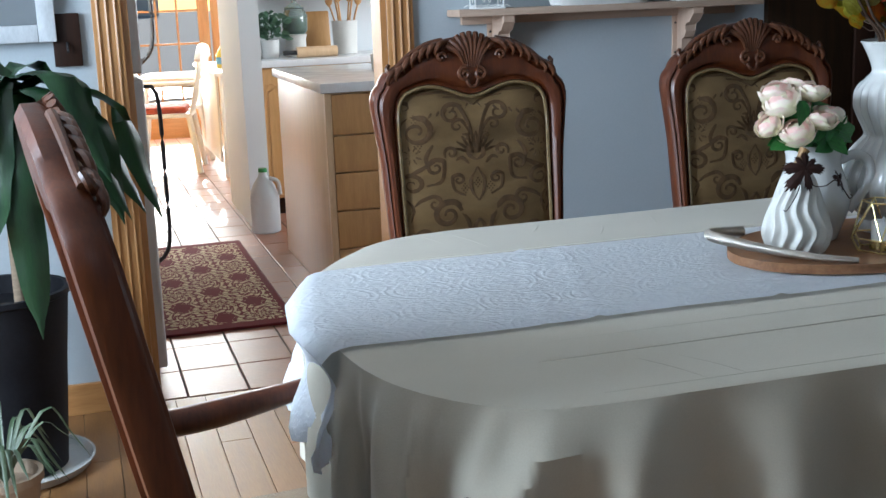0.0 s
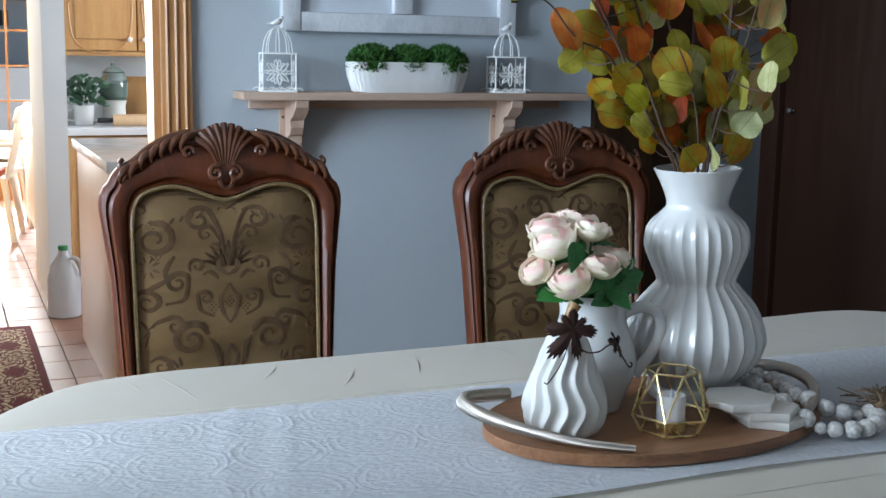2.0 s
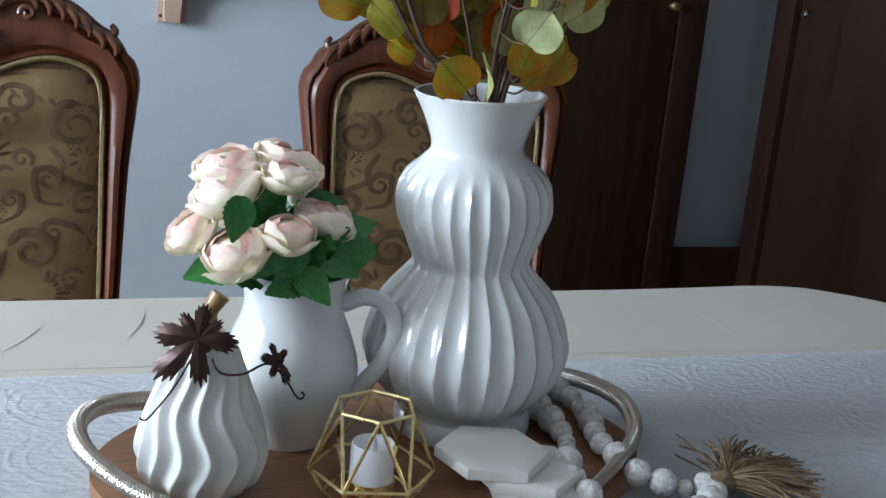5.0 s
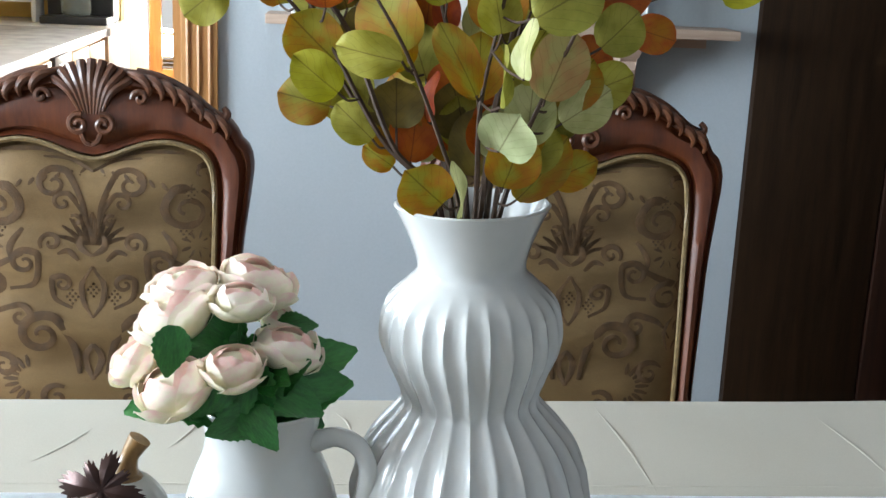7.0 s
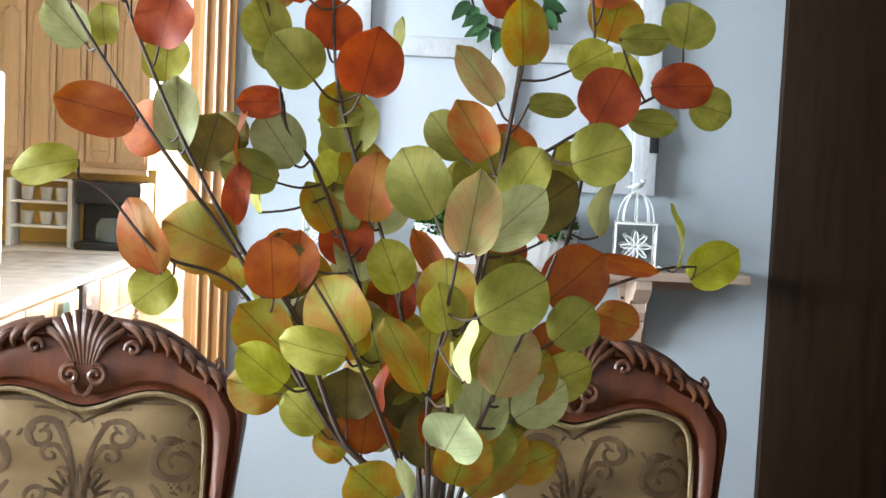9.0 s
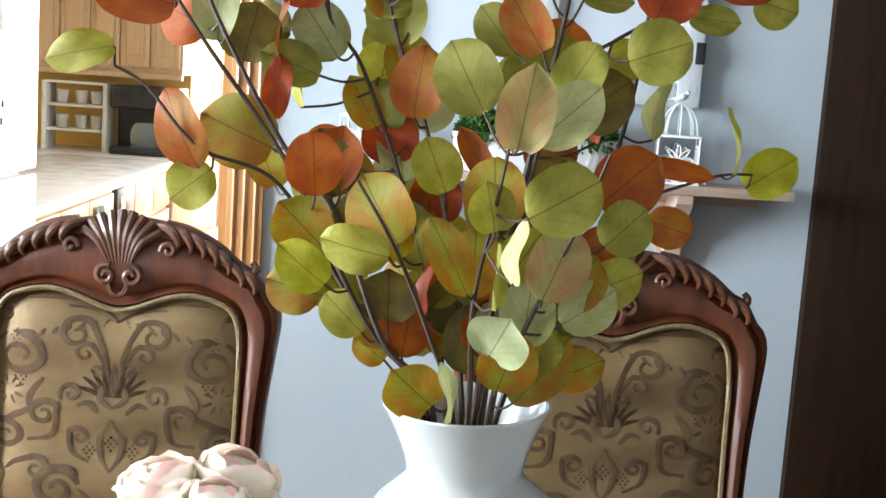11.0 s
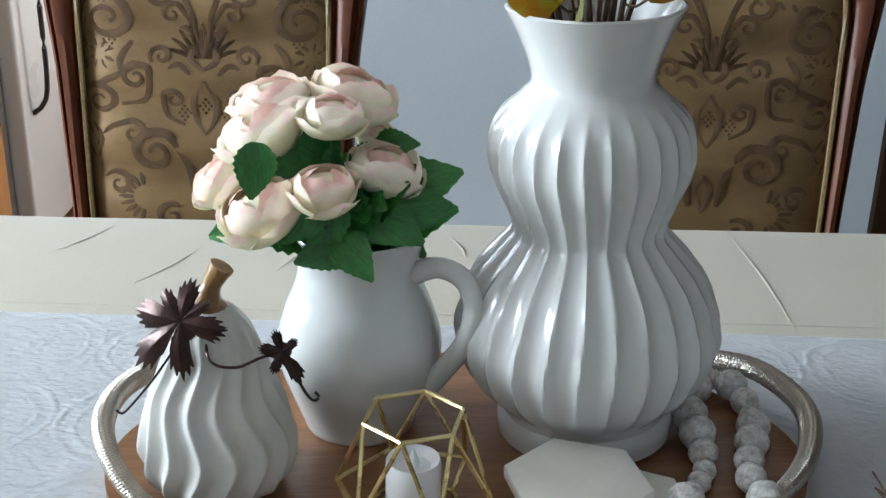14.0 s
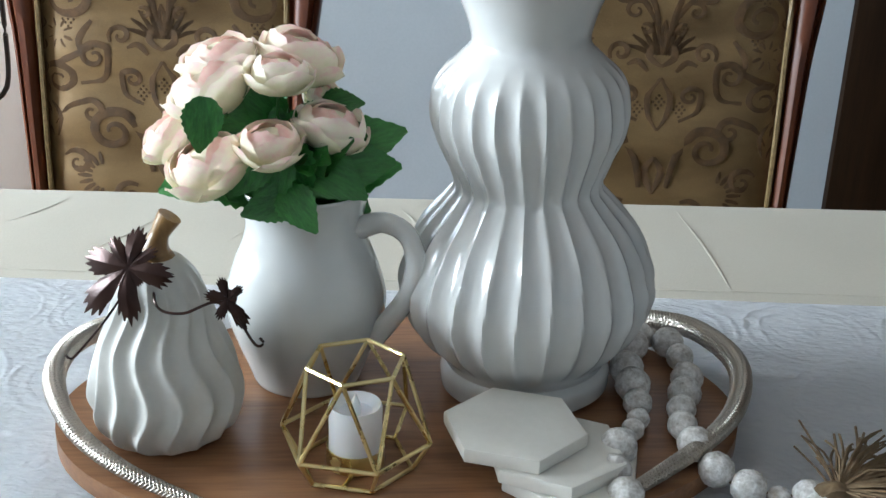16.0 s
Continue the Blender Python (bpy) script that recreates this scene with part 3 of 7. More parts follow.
def tablecloth():
    n = 900
    edge = smooth_line(rim, n, True)
    bm = bmesh.new()
    rings = []
    gone, start_ = [0.0], 0.0
    for p, q in zip(edge, edge[1:]):
        gone.append(gone[-1] + (q - p).length)
    start_ = gone[min(range(n), key=lambda i: (edge[i] - Vector((0.44 - 1.31, 1.20 - 1.745, 0))).length)]
    corner = [abs((p.x / 1.095) * (p.y / 0.585)) for p in edge]
    for s in (0.15, 0.4, 0.7, 0.93, 0.985):
        rings.append([bm.verts.new((p.x * s, p.y * s, TOP)) for p in edge])
    for k in range(14):
        drop = [0.002, 0.008, 0.018, 0.03, 0.05, 0.08, 0.11, 0.15, 0.19, 0.23, 0.27, 0.30, 0.33, 0.34][k]
        ring = []
        for i, p in enumerate(edge):
            d = Vector((p.x / 1.095**2, p.y / 0.585**2, 0)).normalized()
            c = min(corner[i] * 2.2, 1.0) ** 2
            a = i / n * 2 * math.pi
            fold = (0.006 + 0.028 * c) * math.sin(a * 34 + 2.2 * math.sin(a * 3)) + 0.012 * math.sin(a * 13 + 1)
            out = min(drop * 12, 1) * 0.010 + fold * min(drop / 0.16, 1) ** 1.1 + 0.02 * c * drop / 0.3
            # the big slanting fold at the corner, with a softer one beside it
            for off, lean_, tall, steep, wide in ((0.0, 0.55, 0.046, 0.035, 0.08), (0.115, 0.20, 0.022, 0.05, 0.030), (-0.09, 0.45, 0.024, 0.010, 0.035), (-0.15, 0.30, 0.014, 0.010, 0.022), (-0.20, 0.2, 0.020, 0.010, 0.03), (-0.28, 0.15, 0.014, 0.010, 0.022), (-0.34, 0.1, 0.012, 0.010, 0.02)):
                u = gone[i] - (start_ + off - lean_ * drop)
                out += tall * min(drop / 0.05, 1) * math.exp(-((u / (steep if u < 0 else wide)) ** 2))
            ring.append(bm.verts.new((p.x + d.x * out, p.y + d.y * out, TOP - drop)))
        rings.append(ring)
    for u, v in zip(rings, rings[1:]):
        for i in range(n):
            bm.faces.new((u[i], u[(i + 1) % n], v[(i + 1) % n], v[i]))
    bm.faces.new(rings[0])
    # pressed folds in the cloth
    def crease(a, b, r=0.0028, h=0.26):
        tube([(a[0] - 1.31, a[1] - 1.745, TOP), ((a[0] + b[0]) / 2 - 1.31 + 0.004, (a[1] + b[1]) / 2 - 1.745, TOP + 0.0005), (b[0] - 1.31, b[1] - 1.745, TOP)], lambda t: 0.62 * r * (0.35 + math.sin(math.pi * min(max(t, 0.02), 0.98))), 14, 6, bm=bm, flat=h)
    crease((0.30, 2.062), (2.3, 2.066), 0.003)
    crease((0.47, 1.375), (2.2, 1.40), 0.0035, 0.6)
    crease((0.5, 1.46), (2.2, 1.475), 0.002)
    crease((0.50, 1.225), (2.2, 1.222), 0.004, 0.35)
    r2 = random.Random(11)
    for x, y, dx, dy in ((1.60, 2.31, 0.02, -0.26), (0.55, 2.30, 0.03, -0.12), (0.62, 2.27, 0.035, -0.16), (0.78, 2.20, 0.05, 0.09), (0.90, 2.12, 0.05, 0.10), (1.05, 2.16, 0.03, 0.10), (1.29, 2.18, 0.04, -0.09), (1.25, 2.28, 0.02, -0.06), (1.9, 2.28, 0.02, -0.2), (0.60, 1.34, 0.05, -0.12), (0.66, 1.33, 0.05, -0.12)):
        crease((x, y), (x + dx, y + dy), r2.uniform(0.002, 0.0032))
    root = thing("tablecloth", "plain beige tablecloth with pressed fold creases over the dining table", "tablecloth", (1.31, 1.745, 0))
    part("cloth", bm, CLOTH, root)


tablecloth()


def runner():
    bm = bmesh.new()
    # along x and z: down the near end, over the edge, along the top, down the far end
    path = []
    for k in range(22):
        path.append((0.184 - 0.010 * math.sin(k / 3.2), 0.585 + k * 0.0078))
    path += [(0.190, 0.757), (0.197, 0.764), (0.210, 0.7685), (0.225, 0.7705)]
    for k in range(1, 152):
        path.append((0.225 + k * 0.0145, 0.7705))
    path += [(2.435, 0.769), (2.45, 0.76), (2.457, 0.745), (2.46, 0.70), (2.46, 0.60), (2.455, 0.50)]
    rows = 40
    grid = []
    for i, (x, z) in enumerate(path):
        line = []
        hang = max(0, (0.75 - z) / 0.165) if x < 1 else 0
        for j in range(rows + 1):
            t = j / rows
            y = 1.533 + 0.495 * t + 0.003 * math.sin(x * 11) * (1 - t)
            rip = 0.013 * hang * math.sin(t * 21 + 1.2) * (1 + hang) + (0.008 * math.sin(t * 70) if hang > 0.85 else 0)
            bulge = 0.0012 * math.sin(x * 9 + t * 4) * math.sin(t * 7 + x * 3) if z > 0.77 else 0
            for cx in (0.62, 0.70, 1.02):
                bulge += 0.0035 * math.exp(-(((x - cx - 0.14 * (t - 0.5)) / 0.006) ** 2)) if z > 0.77 else 0
            curve = float(np.interp(y, [1.5, 1.72, 1.89, 2.05], [0.235, 0.218, 0.24, 0.30])) - 0.218
            curve *= min(max((0.5 - x) / 0.27, 0), 1)
            line.append(bm.verts.new((x + 0.012 * min(hang * 4, 1) + curve - rip, y + (t - 0.5) * 0.02 * hang, z + bulge)))
        grid.append(line)
    for u, v in zip(grid, grid[1:]):
        for j in range(rows):
            bm.faces.new((u[j], u[j + 1], v[j + 1], v[j]))
    ext = bmesh.ops.solidify(bm, geom=bm.faces[:], thickness=-0.003)
    root = thing("table_runner", "white jacquard table runner with a ruffled end laid along the table", "table runner")
    part("runner_cloth", bm, RUNNER, root)


runner()

# ---- carved dining chairs ----
OUTER = [(-0.222, 0.47), (-0.229, 0.63), (-0.235, 0.74), (-0.242, 0.855), (-0.253, 0.945), (-0.259, 1.0), (-0.252, 1.03), (-0.238, 1.045), (-0.228, 1.065), (-0.210, 1.078), (-0.185, 1.088), (-0.155, 1.115), (-0.11, 1.137), (-0.06, 1.148), (-0.03, 1.152), (0, 1.155)]
INNER = [(-0.193, 0.55), (-0.196, 0.63), (-0.198, 0.74), (-0.199, 0.855), (-0.200, 0.93), (-0.198, 0.97), (-0.193, 1.0), (-0.178, 1.022), (-0.15, 1.034), (-0.12, 1.039), (-0.09, 1.036), (-0.06, 1.027), (-0.03, 1.015), (-0.015, 1.011), (-0.005, 1.009), (0, 1.009)]


def mirrored(pts):
    return pts + [(-x, z) for x, z in pts[-2::-1]]


def chair(name, label, loc, rz, arms=False, group="carved dining chairs", rake=0.10):
    """Faces -y; its back leans away."""
    root = thing(name, label, "chair", loc, rz, group)
    lean = lambda x, z, d=0.0: Vector((x, 0.02 + (z - 0.47) * rake + d, z))  # noqa: E731
    n = 110
    o = smooth_line([(x, z, 0) for x, z in mirrored(OUTER)], n)
    i_ = smooth_line([(x, z, 0) for x, z in mirrored(INNER)], n)
    bm = bmesh.new()
    sect = [(0.0, -0.004), (0.03, -0.014), (0.12, -0.006), (0.2, -0.016), (0.4, -0.022), (0.62, -0.021), (0.76, -0.010), (0.82, -0.016), (0.93, -0.012), (1.0, 0.0), (1.0, 0.02), (0.9, 0.03), (0.1, 0.03), (0.0, 0.02)]
    rings = []
    for a, b in zip(i_, o):
        rings.append([bm.verts.new(lean(a.x + (b.x - a.x) * s, a.y + (b.y - a.y) * s, d)) for s, d in sect])
    for u, v in zip(rings, rings[1:]):
        for k in range(len(sect)):
            bm.faces.new((u[k], u[(k + 1) % len(sect)], v[(k + 1) % len(sect)], v[k]))
    bm.faces.new(rings[0])
    bm.faces.new(rings[-1])
    part("back_frame", bm, MAHOG, root)
    part("lower_rail", box(-0.197, 0.197, 0.012, 0.045, 0.49, 0.556, 0.008), MAHOG, root)
    # padded panel
    bm = bmesh.new()
    cols = []
    for a in i_[: n // 2 + 1]:
        cols.append(a)
    half = cols
    rows = []
    for p in half:
        row = []
        for j in range(25):
            t = j / 24 * 2 - 1
            puff = -0.020 * (1 - t**4) * min(1, (p.y - 0.545) / 0.05) * min(1, (1.03 - p.y) / 0.03)
            tuft = 0.0025 * math.sin(p.y * 60)
            zz = p.y if p.y < 0.99 else 0.99 + (p.y - 0.99) * 1.0
            row.append((p.x * abs(t) * (1 if t < 0 else -1), zz, puff + tuft * (1 - t**4)))
        rows.append(row)
    top = lambda x: np.interp(-abs(x), [q.x for q in half[n // 2 - 34 :]], [q.y for q in half[n // 2 - 34 :]])  # noqa: E731
    grid = []
    for r in range(31):
        v = r / 30
        line_ = []
        for j in range(25):
            t = j / 24 * 2 - 1
            zb = 0.545
            wz = 0.545 + v * 0.45
            hw = np.interp(wz, [q[1] for q in INNER[:6]], [-q[0] + 0.004 for q in INNER[:6]])
            x = t * (hw if v < 0.93 else hw * (1 - 0.10 * ((v - 0.93) / 0.07) ** 2 * abs(t)))
            zt = top(max(min(x, 0.19), -0.19))
            z = zb + (zt - zb) * v
            puff = -0.022 * (1 - abs(t) ** 5) * min(1, v / 0.06) * min(1, (1 - v) / 0.06)
            tuft = 0.0034 * math.sin(v * 28)
            line_.append(bm.verts.new(lean(x, z, 0.004 + puff + tuft * (1 - t**4))))
        grid.append(line_)
    for u, w in zip(grid, grid[1:]):
        for j in range(24):
            bm.faces.new((u[j], u[j + 1], w[j + 1], w[j]))
    bb = prism([(p.x * 1.03, p.y) for p in i_], 0, 0.006)
    bmesh.ops.transform(bb, matrix=Matrix(((1, 0, 0, 0), (0, rake, -1, 0.042 - 0.47 * rake), (0, 1, 0, 0), (0, 0, 0, 1))), verts=bb.verts)
    part("back_board", bb, MAHOG, root)
    pad = part("back_pad", bm, FABRIC, root, "gold damask upholstery")
    bm = tube([lean(p.x * 0.985, p.y - 0.004, -0.014) for p in i_], 0.0045, 150, 6)
    part("piping", bm, PIPING, pad)
    # woven scrolls
    mot = bmesh.new()
    def depth(x, z):
        v = (z - 0.545) / (top(max(min(x, 0.19), -0.19)) - 0.545)
        hw = float(np.interp(z, [q[1] for q in INNER[:6]], [-q[0] for q in INNER[:6]]))
        t = min(abs(x) / hw, 1)
        return 0.004 - 0.022 * (1 - t**5) * min(1, v / 0.06) * min(1, max(1 - v, 0) / 0.06) + 0.0034 * math.sin(v * 28) * (1 - t**4)
    def ribbon(pts, w):
        for sx in (1, -1):
            q = [lean(sx * x * 1.12, z, depth(x * 1.12, z) - 0.0005) for x, z in pts]
            tube(q, lambda t: 1.08 * w * (0.35 + 0.65 * math.sin(math.pi * min(0.97, 0.08 + t * 0.9))), max(len(pts) * 4, 10), 5, bm=mot, flat=0.14, up=(0, -1, 0.1))
    def spiral(cx, cz, r0, turns, start, w, hand=1, tail=()):
        pts = list(tail)
        k = int(turns * 10)
        for i in range(k + 1):
            q = start + hand * i / 10 * 2 * math.pi
            r = r0 * (1 - 0.82 * i / k)
            pts.append((cx + r * math.cos(q), cz + r * math.sin(q)))
        ribbon(pts, w)
    spiral(0.055, 0.965, 0.026, 1.3, 2.6, 0.006, -1, [(0.008, 0.90), (0.014, 0.935)])
    spiral(0.042, 0.935, 0.016, 1.1, 2.4, 0.0045, -1, [(0.006, 0.885), (0.012, 0.915)])
    spiral(0.135, 0.925, 0.036, 1.4, 1.8, 0.008, 1, [(0.172, 0.84), (0.175, 0.90), (0.165, 0.945)])
    spiral(0.158, 0.985, 0.018, 1.2, -1.2, 0.005, 1)
    spiral(0.150, 0.795, 0.026, 1.3, 0.9, 0.007, 1, [(0.10, 0.85), (0.135, 0.83)])
    spiral(0.075, 0.715, 0.034, 1.4, 2.3, 0.008, -1, [(0.02, 0.65), (0.03, 0.70)])
    spiral(0.130, 0.66, 0.022, 1.2, 0.4, 0.006, 1)
    spiral(0.055, 0.61, 0.022, 1.2, 2.2, 0.006, -1)
    spiral(0.060, 0.868, 0.017, 1.2, -0.6, 0.005, 1)
    spiral(0.098, 0.835, 0.022, 1.3, 2.7, 0.006, -1, [(0.12, 0.79), (0.085, 0.80)])
    spiral(0.045, 0.800, 0.016, 1.2, 0.4, 0.005, 1, [(0.03, 0.76), (0.055, 0.775)])
    spiral(0.105, 0.745, 0.020, 1.2, 0.9, 0.006, 1, [(0.16, 0.72), (0.14, 0.75)])
    spiral(0.025, 0.905, 0.010, 1.0, 0.9, 0.004, 1)
    spiral(0.120, 0.585, 0.016, 1.0, 0.6, 0.005, 1)
    for pts, w in (([(0.0, 1.0), (0.05, 1.012), (0.10, 1.018), (0.13, 1.016)], 0.006), ([(0.0, 0.985), (0.03, 1.0), (0.07, 1.008)], 0.004), ([(0.012, 0.885), (0.018, 0.862), (0.0, 0.848)], 0.006),
                   ([(0.0, 0.83), (0.016, 0.80), (0.012, 0.765), (0.0, 0.745)], 0.005), ([(0.02, 0.84), (0.035, 0.855), (0.05, 0.85)], 0.005),
                   ([(0.10, 0.89), (0.118, 0.86), (0.112, 0.83)], 0.006), ([(0.165, 0.76), (0.15, 0.735), (0.158, 0.70)], 0.006), ([(0.0, 0.70), (0.012, 0.675), (0.0, 0.64)], 0.006)):
        ribbon(pts, w)
    for k in range(9):
        a = (k - 4) * 0.34
        ribbon([(0.0 + 0.004 * abs(k - 4), 0.865), (0.030 * abs(math.sin(a)) + 0.004, 0.868 + 0.03 * math.cos(a)), (0.052 * abs(math.sin(a)), 0.868 + 0.052 * math.cos(a))], 0.004)
        ribbon([(0.09 + 0.02 * math.cos(a), 0.64 + 0.02 * math.sin(a)), (0.09 + 0.042 * math.cos(a), 0.64 + 0.04 * math.sin(a))], 0.0038)
        ribbon([(0.150 + 0.010 * math.cos(a * 2), 0.868 + 0.010 * math.sin(a * 2)), (0.150 + 0.024 * math.cos(a * 2), 0.868 + 0.024 * math.sin(a * 2))], 0.003)
    for k in range(7):
        ribbon([(0.016 + 0.020 * k, 0.560 + 0.012 * (k % 2)), (0.024 + 0.020 * k, 0.578), (0.018 + 0.020 * k, 0.596)], 0.004)
        ribbon([(0.010 + 0.018 * k, 0.990 - 0.004 * k), (0.018 + 0.018 * k, 0.978 - 0.004 * k)], 0.0034)
        z = 0.70 + 0.034 * k
        ribbon([(0.176 - 0.002 * (6 - k) * 1.0, z), (0.166, z + 0.012), (0.172, z + 0.024)], 0.004)
    for cx, cz, k in ((0.0, 0.79, 3), (0.034, 0.778, 2), (0.15, 0.89, 3), (0.158, 0.955, 2)):
        for a in range(-k, k + 1):
            for b in range(-k, k + 1):
                if abs(a) + abs(b) <= k and (a + b) % 2 == 0:
                    x, z = cx + a * 0.0045, cz + b * 0.0055
                    for sx in (1, -1):
                        merge(mot, lathe([(0.0026, 0), (0.0018, 0.001)], 6), Matrix.Translation(lean(sx * x, z, depth(x, z))) @ pose(0, 0, 0, 90))
    part("woven_scrollwork", mot, MOTIF, pad, "brown woven scroll pattern", kind="stuff")
    # carved crest
    def carve(name, pts, radius, k, sides, flat=1.0):
        part(name, tube(pts, radius, k, sides, flat=flat, up=(0, -1, 0)), MAHOG_CARVE, root)
    for k in range(-4, 5):
        a = k * 0.25
        tip = (math.sin(a) * 0.072, 1.098 + math.cos(a) * 0.066)
        carve("shell_flute", [lean(0.004 * k, 1.078, -0.020), lean(tip[0] * 0.55, 1.098 + math.cos(a) * 0.030, -0.026), lean(tip[0], tip[1], -0.014)], lambda t: 0.0028 + 0.0064 * t * (1.25 - 0.45 * t * t), 14, 8, flat=0.9)
    for sx in (1, -1):
        def scroll(cx, cz, r, turns, start, hand, w):
            pts = []
            k = int(turns * 12)
            for i in range(k + 1):
                q = start + hand * i / 12 * 2 * math.pi
                rr = r * (1 - 0.8 * i / k)
                pts.append(lean(sx * (cx + rr * math.cos(q)), cz + rr * math.sin(q), -0.024))
            carve("scroll", pts, w, k * 2, 7)
        scroll(0.020, 1.062, 0.017, 1.4, 1.9, -1, 0.0055)
        scroll(0.078, 1.106, 0.013, 1.1, 3.3, -1, 0.005)
        for k in range(7):
            x = 0.078 + k * 0.021
            zc = float(np.interp(-x, [q[0] for q in OUTER[8:]], [q[1] for q in OUTER[8:]]))
            carve("carved_leaf", [lean(sx * (x - 0.022), zc + 0.001, -0.014), lean(sx * (x + 0.002), zc - 0.006, -0.024), lean(sx * (x + 0.014), zc - 0.022, -0.026), lean(sx * (x + 0.012), zc - 0.036, -0.020)], lambda t: 0.0018 + 0.0062 * math.sin(math.pi * min(0.96, 0.10 + t * 0.86)), 14, 8, flat=0.9)
        edge_ = [(0.07, 1.146), (0.11, 1.138), (0.155, 1.116), (0.19, 1.088), (0.212, 1.078)]
        carve("crest_edge", [lean(sx * x, z, -0.008) for x, z in edge_], lambda t: 0.0075 - 0.002 * t, 20, 8)
        carve("crest_curl", [lean(sx * 0.19, 1.082, -0.016), lean(sx * 0.206, 1.072, -0.02), lean(sx * 0.217, 1.083, -0.016), lean(sx * 0.210, 1.093, -0.012)], lambda t: 0.009 - 0.004 * t, 14, 7)
        carve("crest_drop", [lean(sx * 0.016, 1.05, -0.022), lean(sx * 0.010, 1.035, -0.024), lean(0, 1.030, -0.022)], 0.005, 8, 6)
    # seat and legs
    seat = prism(spun([(-0.25, -0.44), (0, -0.47), (0.25, -0.44), (0.235, -0.2), (0.21, 0.01), (0, 0.02), (-0.21, 0.01), (-0.235, -0.2), (-0.25, -0.44)], 60)[:-1], 0.415, 0.49, 0.025, seg=4)
    part("seat", seat, FABRIC, root, "gold damask seat cushion")
    part("seat_rail", prism(spun([(-0.255, -0.445), (0, -0.478), (0.255, -0.445), (0.24, -0.2), (0.215, 0.02), (0, 0.03), (-0.215, 0.02), (-0.24, -0.2), (-0.255, -0.445)], 60)[:-1], 0.35, 0.414, 0.006), MAHOG, root)
    for sx in (1, -1):
        part("leg", tube([(sx * 0.215, -0.41, 0.40), (sx * 0.245, -0.44, 0.30), (sx * 0.215, -0.42, 0.13), (sx * 0.225, -0.44, 0.03), (sx * 0.235, -0.455, 0.0)], lambda t: 0.034 - 0.016 * min(1, t * 1.3) + (0.008 if t > 0.92 else 0), 22, 10), MAHOG, root)
        part("leg", tube([(sx * 0.205, 0.035, 0.50), (sx * 0.205, 0.025, 0.40), (sx * 0.205, 0.05, 0.2), (sx * 0.205, 0.11, 0.0)], lambda t: 0.024 - 0.006 * t, 16, 8), MAHOG, root)
        if arms:
            part("arm", tube([lean(sx * 0.236, 0.655, 0.0), (sx * 0.255, 0.0, 0.628), (sx * 0.280, -0.15, 0.632), (sx * 0.285, -0.30, 0.652), (sx * 0.292, -0.35, 0.64), (sx * 0.288, -0.335, 0.62)], lambda t: 0.019 + 0.004 * math.sin(t * 6), 30, 10), MAHOG, root)
            part("arm_post", tube([(sx * 0.285, -0.31, 0.655), (sx * 0.265, -0.27, 0.56), (sx * 0.25, -0.30, 0.46), (sx * 0.245, -0.31, 0.38)], lambda t: 0.022 - 0.004 * math.sin(t * 3), 18, 8), MAHOG, root)
    return root


ch = chair("dining_chair", "carved mahogany dining chair with gold damask back at the table", (0.847, 2.705, 0), 0)
copy_thing(ch, pose(1.6415, 2.706, 0))
copy_thing(ch, pose(0.94, 0.76, 0, 0, 0, 180))
chair("armchair", "carved mahogany armchair with gold damask back at the table end", (0.012, 1.46, 0), 95, arms=True, rake=0.21)

# ---- things on the tray ----
TRAY_Z = 0.7745
ACACIA = wood("acacia_tray", (0.16, 0.07, 0.03), (0.34, 0.17, 0.08), 0.38, (1.2, 14, 14), 5)
BRAID = surf("braided_silver", (0.44, 0.40, 0.34), (0.54, 0.49, 0.43), 20, 0.34, 1.0, bump=0.0, rough_var=0.04)
# near-black core colour paints the shade in the gaps between the silver strands
BRAID_CORE = surf("shaded_braid_core", (0.05, 0.044, 0.038), (0.09, 0.08, 0.068), 20, 0.5, 0.8, bump=0.0)
ty = thing("serving_tray", "oval acacia wood tray with braided metal handles on the runner", "tray", (1.272, 1.748, TRAY_Z), rz=5)
part("board", prism([(0.283 * math.cos(a), 0.181 * math.sin(a)) for a in (i * math.pi / 60 for i in range(120))], 0, 0.0165, 0.004, seg=3), ACACIA, ty)


def braided(pts, r0, r1):
    """A hollow-looking rope of crossing strands round a tapering bar."""
    n = 200
    line = smooth_line(pts, n)
    # core bar in the painted gap shade, strands over it
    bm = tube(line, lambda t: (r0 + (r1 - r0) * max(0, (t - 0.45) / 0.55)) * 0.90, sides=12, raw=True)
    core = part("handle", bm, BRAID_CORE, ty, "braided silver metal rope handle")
    st = bmesh.new()
    for hand in (1, -1):
        for s in range(7):
            q = []
            for i in range(n):
                d = (line[min(i + 1, n - 1)] - line[max(i - 1, 0)]).normalized()
                side = d.cross(Vector((0, 0, 1))).normalized()
                up = side.cross(d)
                a = hand * (i * 0.55) + s * 2 * math.pi / 7
                r = r0 + (r1 - r0) * max(0, (i / n - 0.45) / 0.55)
                q.append(line[i] + r * (math.cos(a) * side + math.sin(a) * up))
            tube(q, lambda t: 0.0017 * (1 - 0.45 * t), sides=5, bm=st, raw=True)
    part("braid", st, BRAID, core, kind="stuff")


def on_tray(x, y, z):
    v = Matrix.Rotation(radians(-5), 3, "Z") @ Vector((x - 1.272, y - 1.748, 0))
    return (v.x, v.y, z - TRAY_Z)


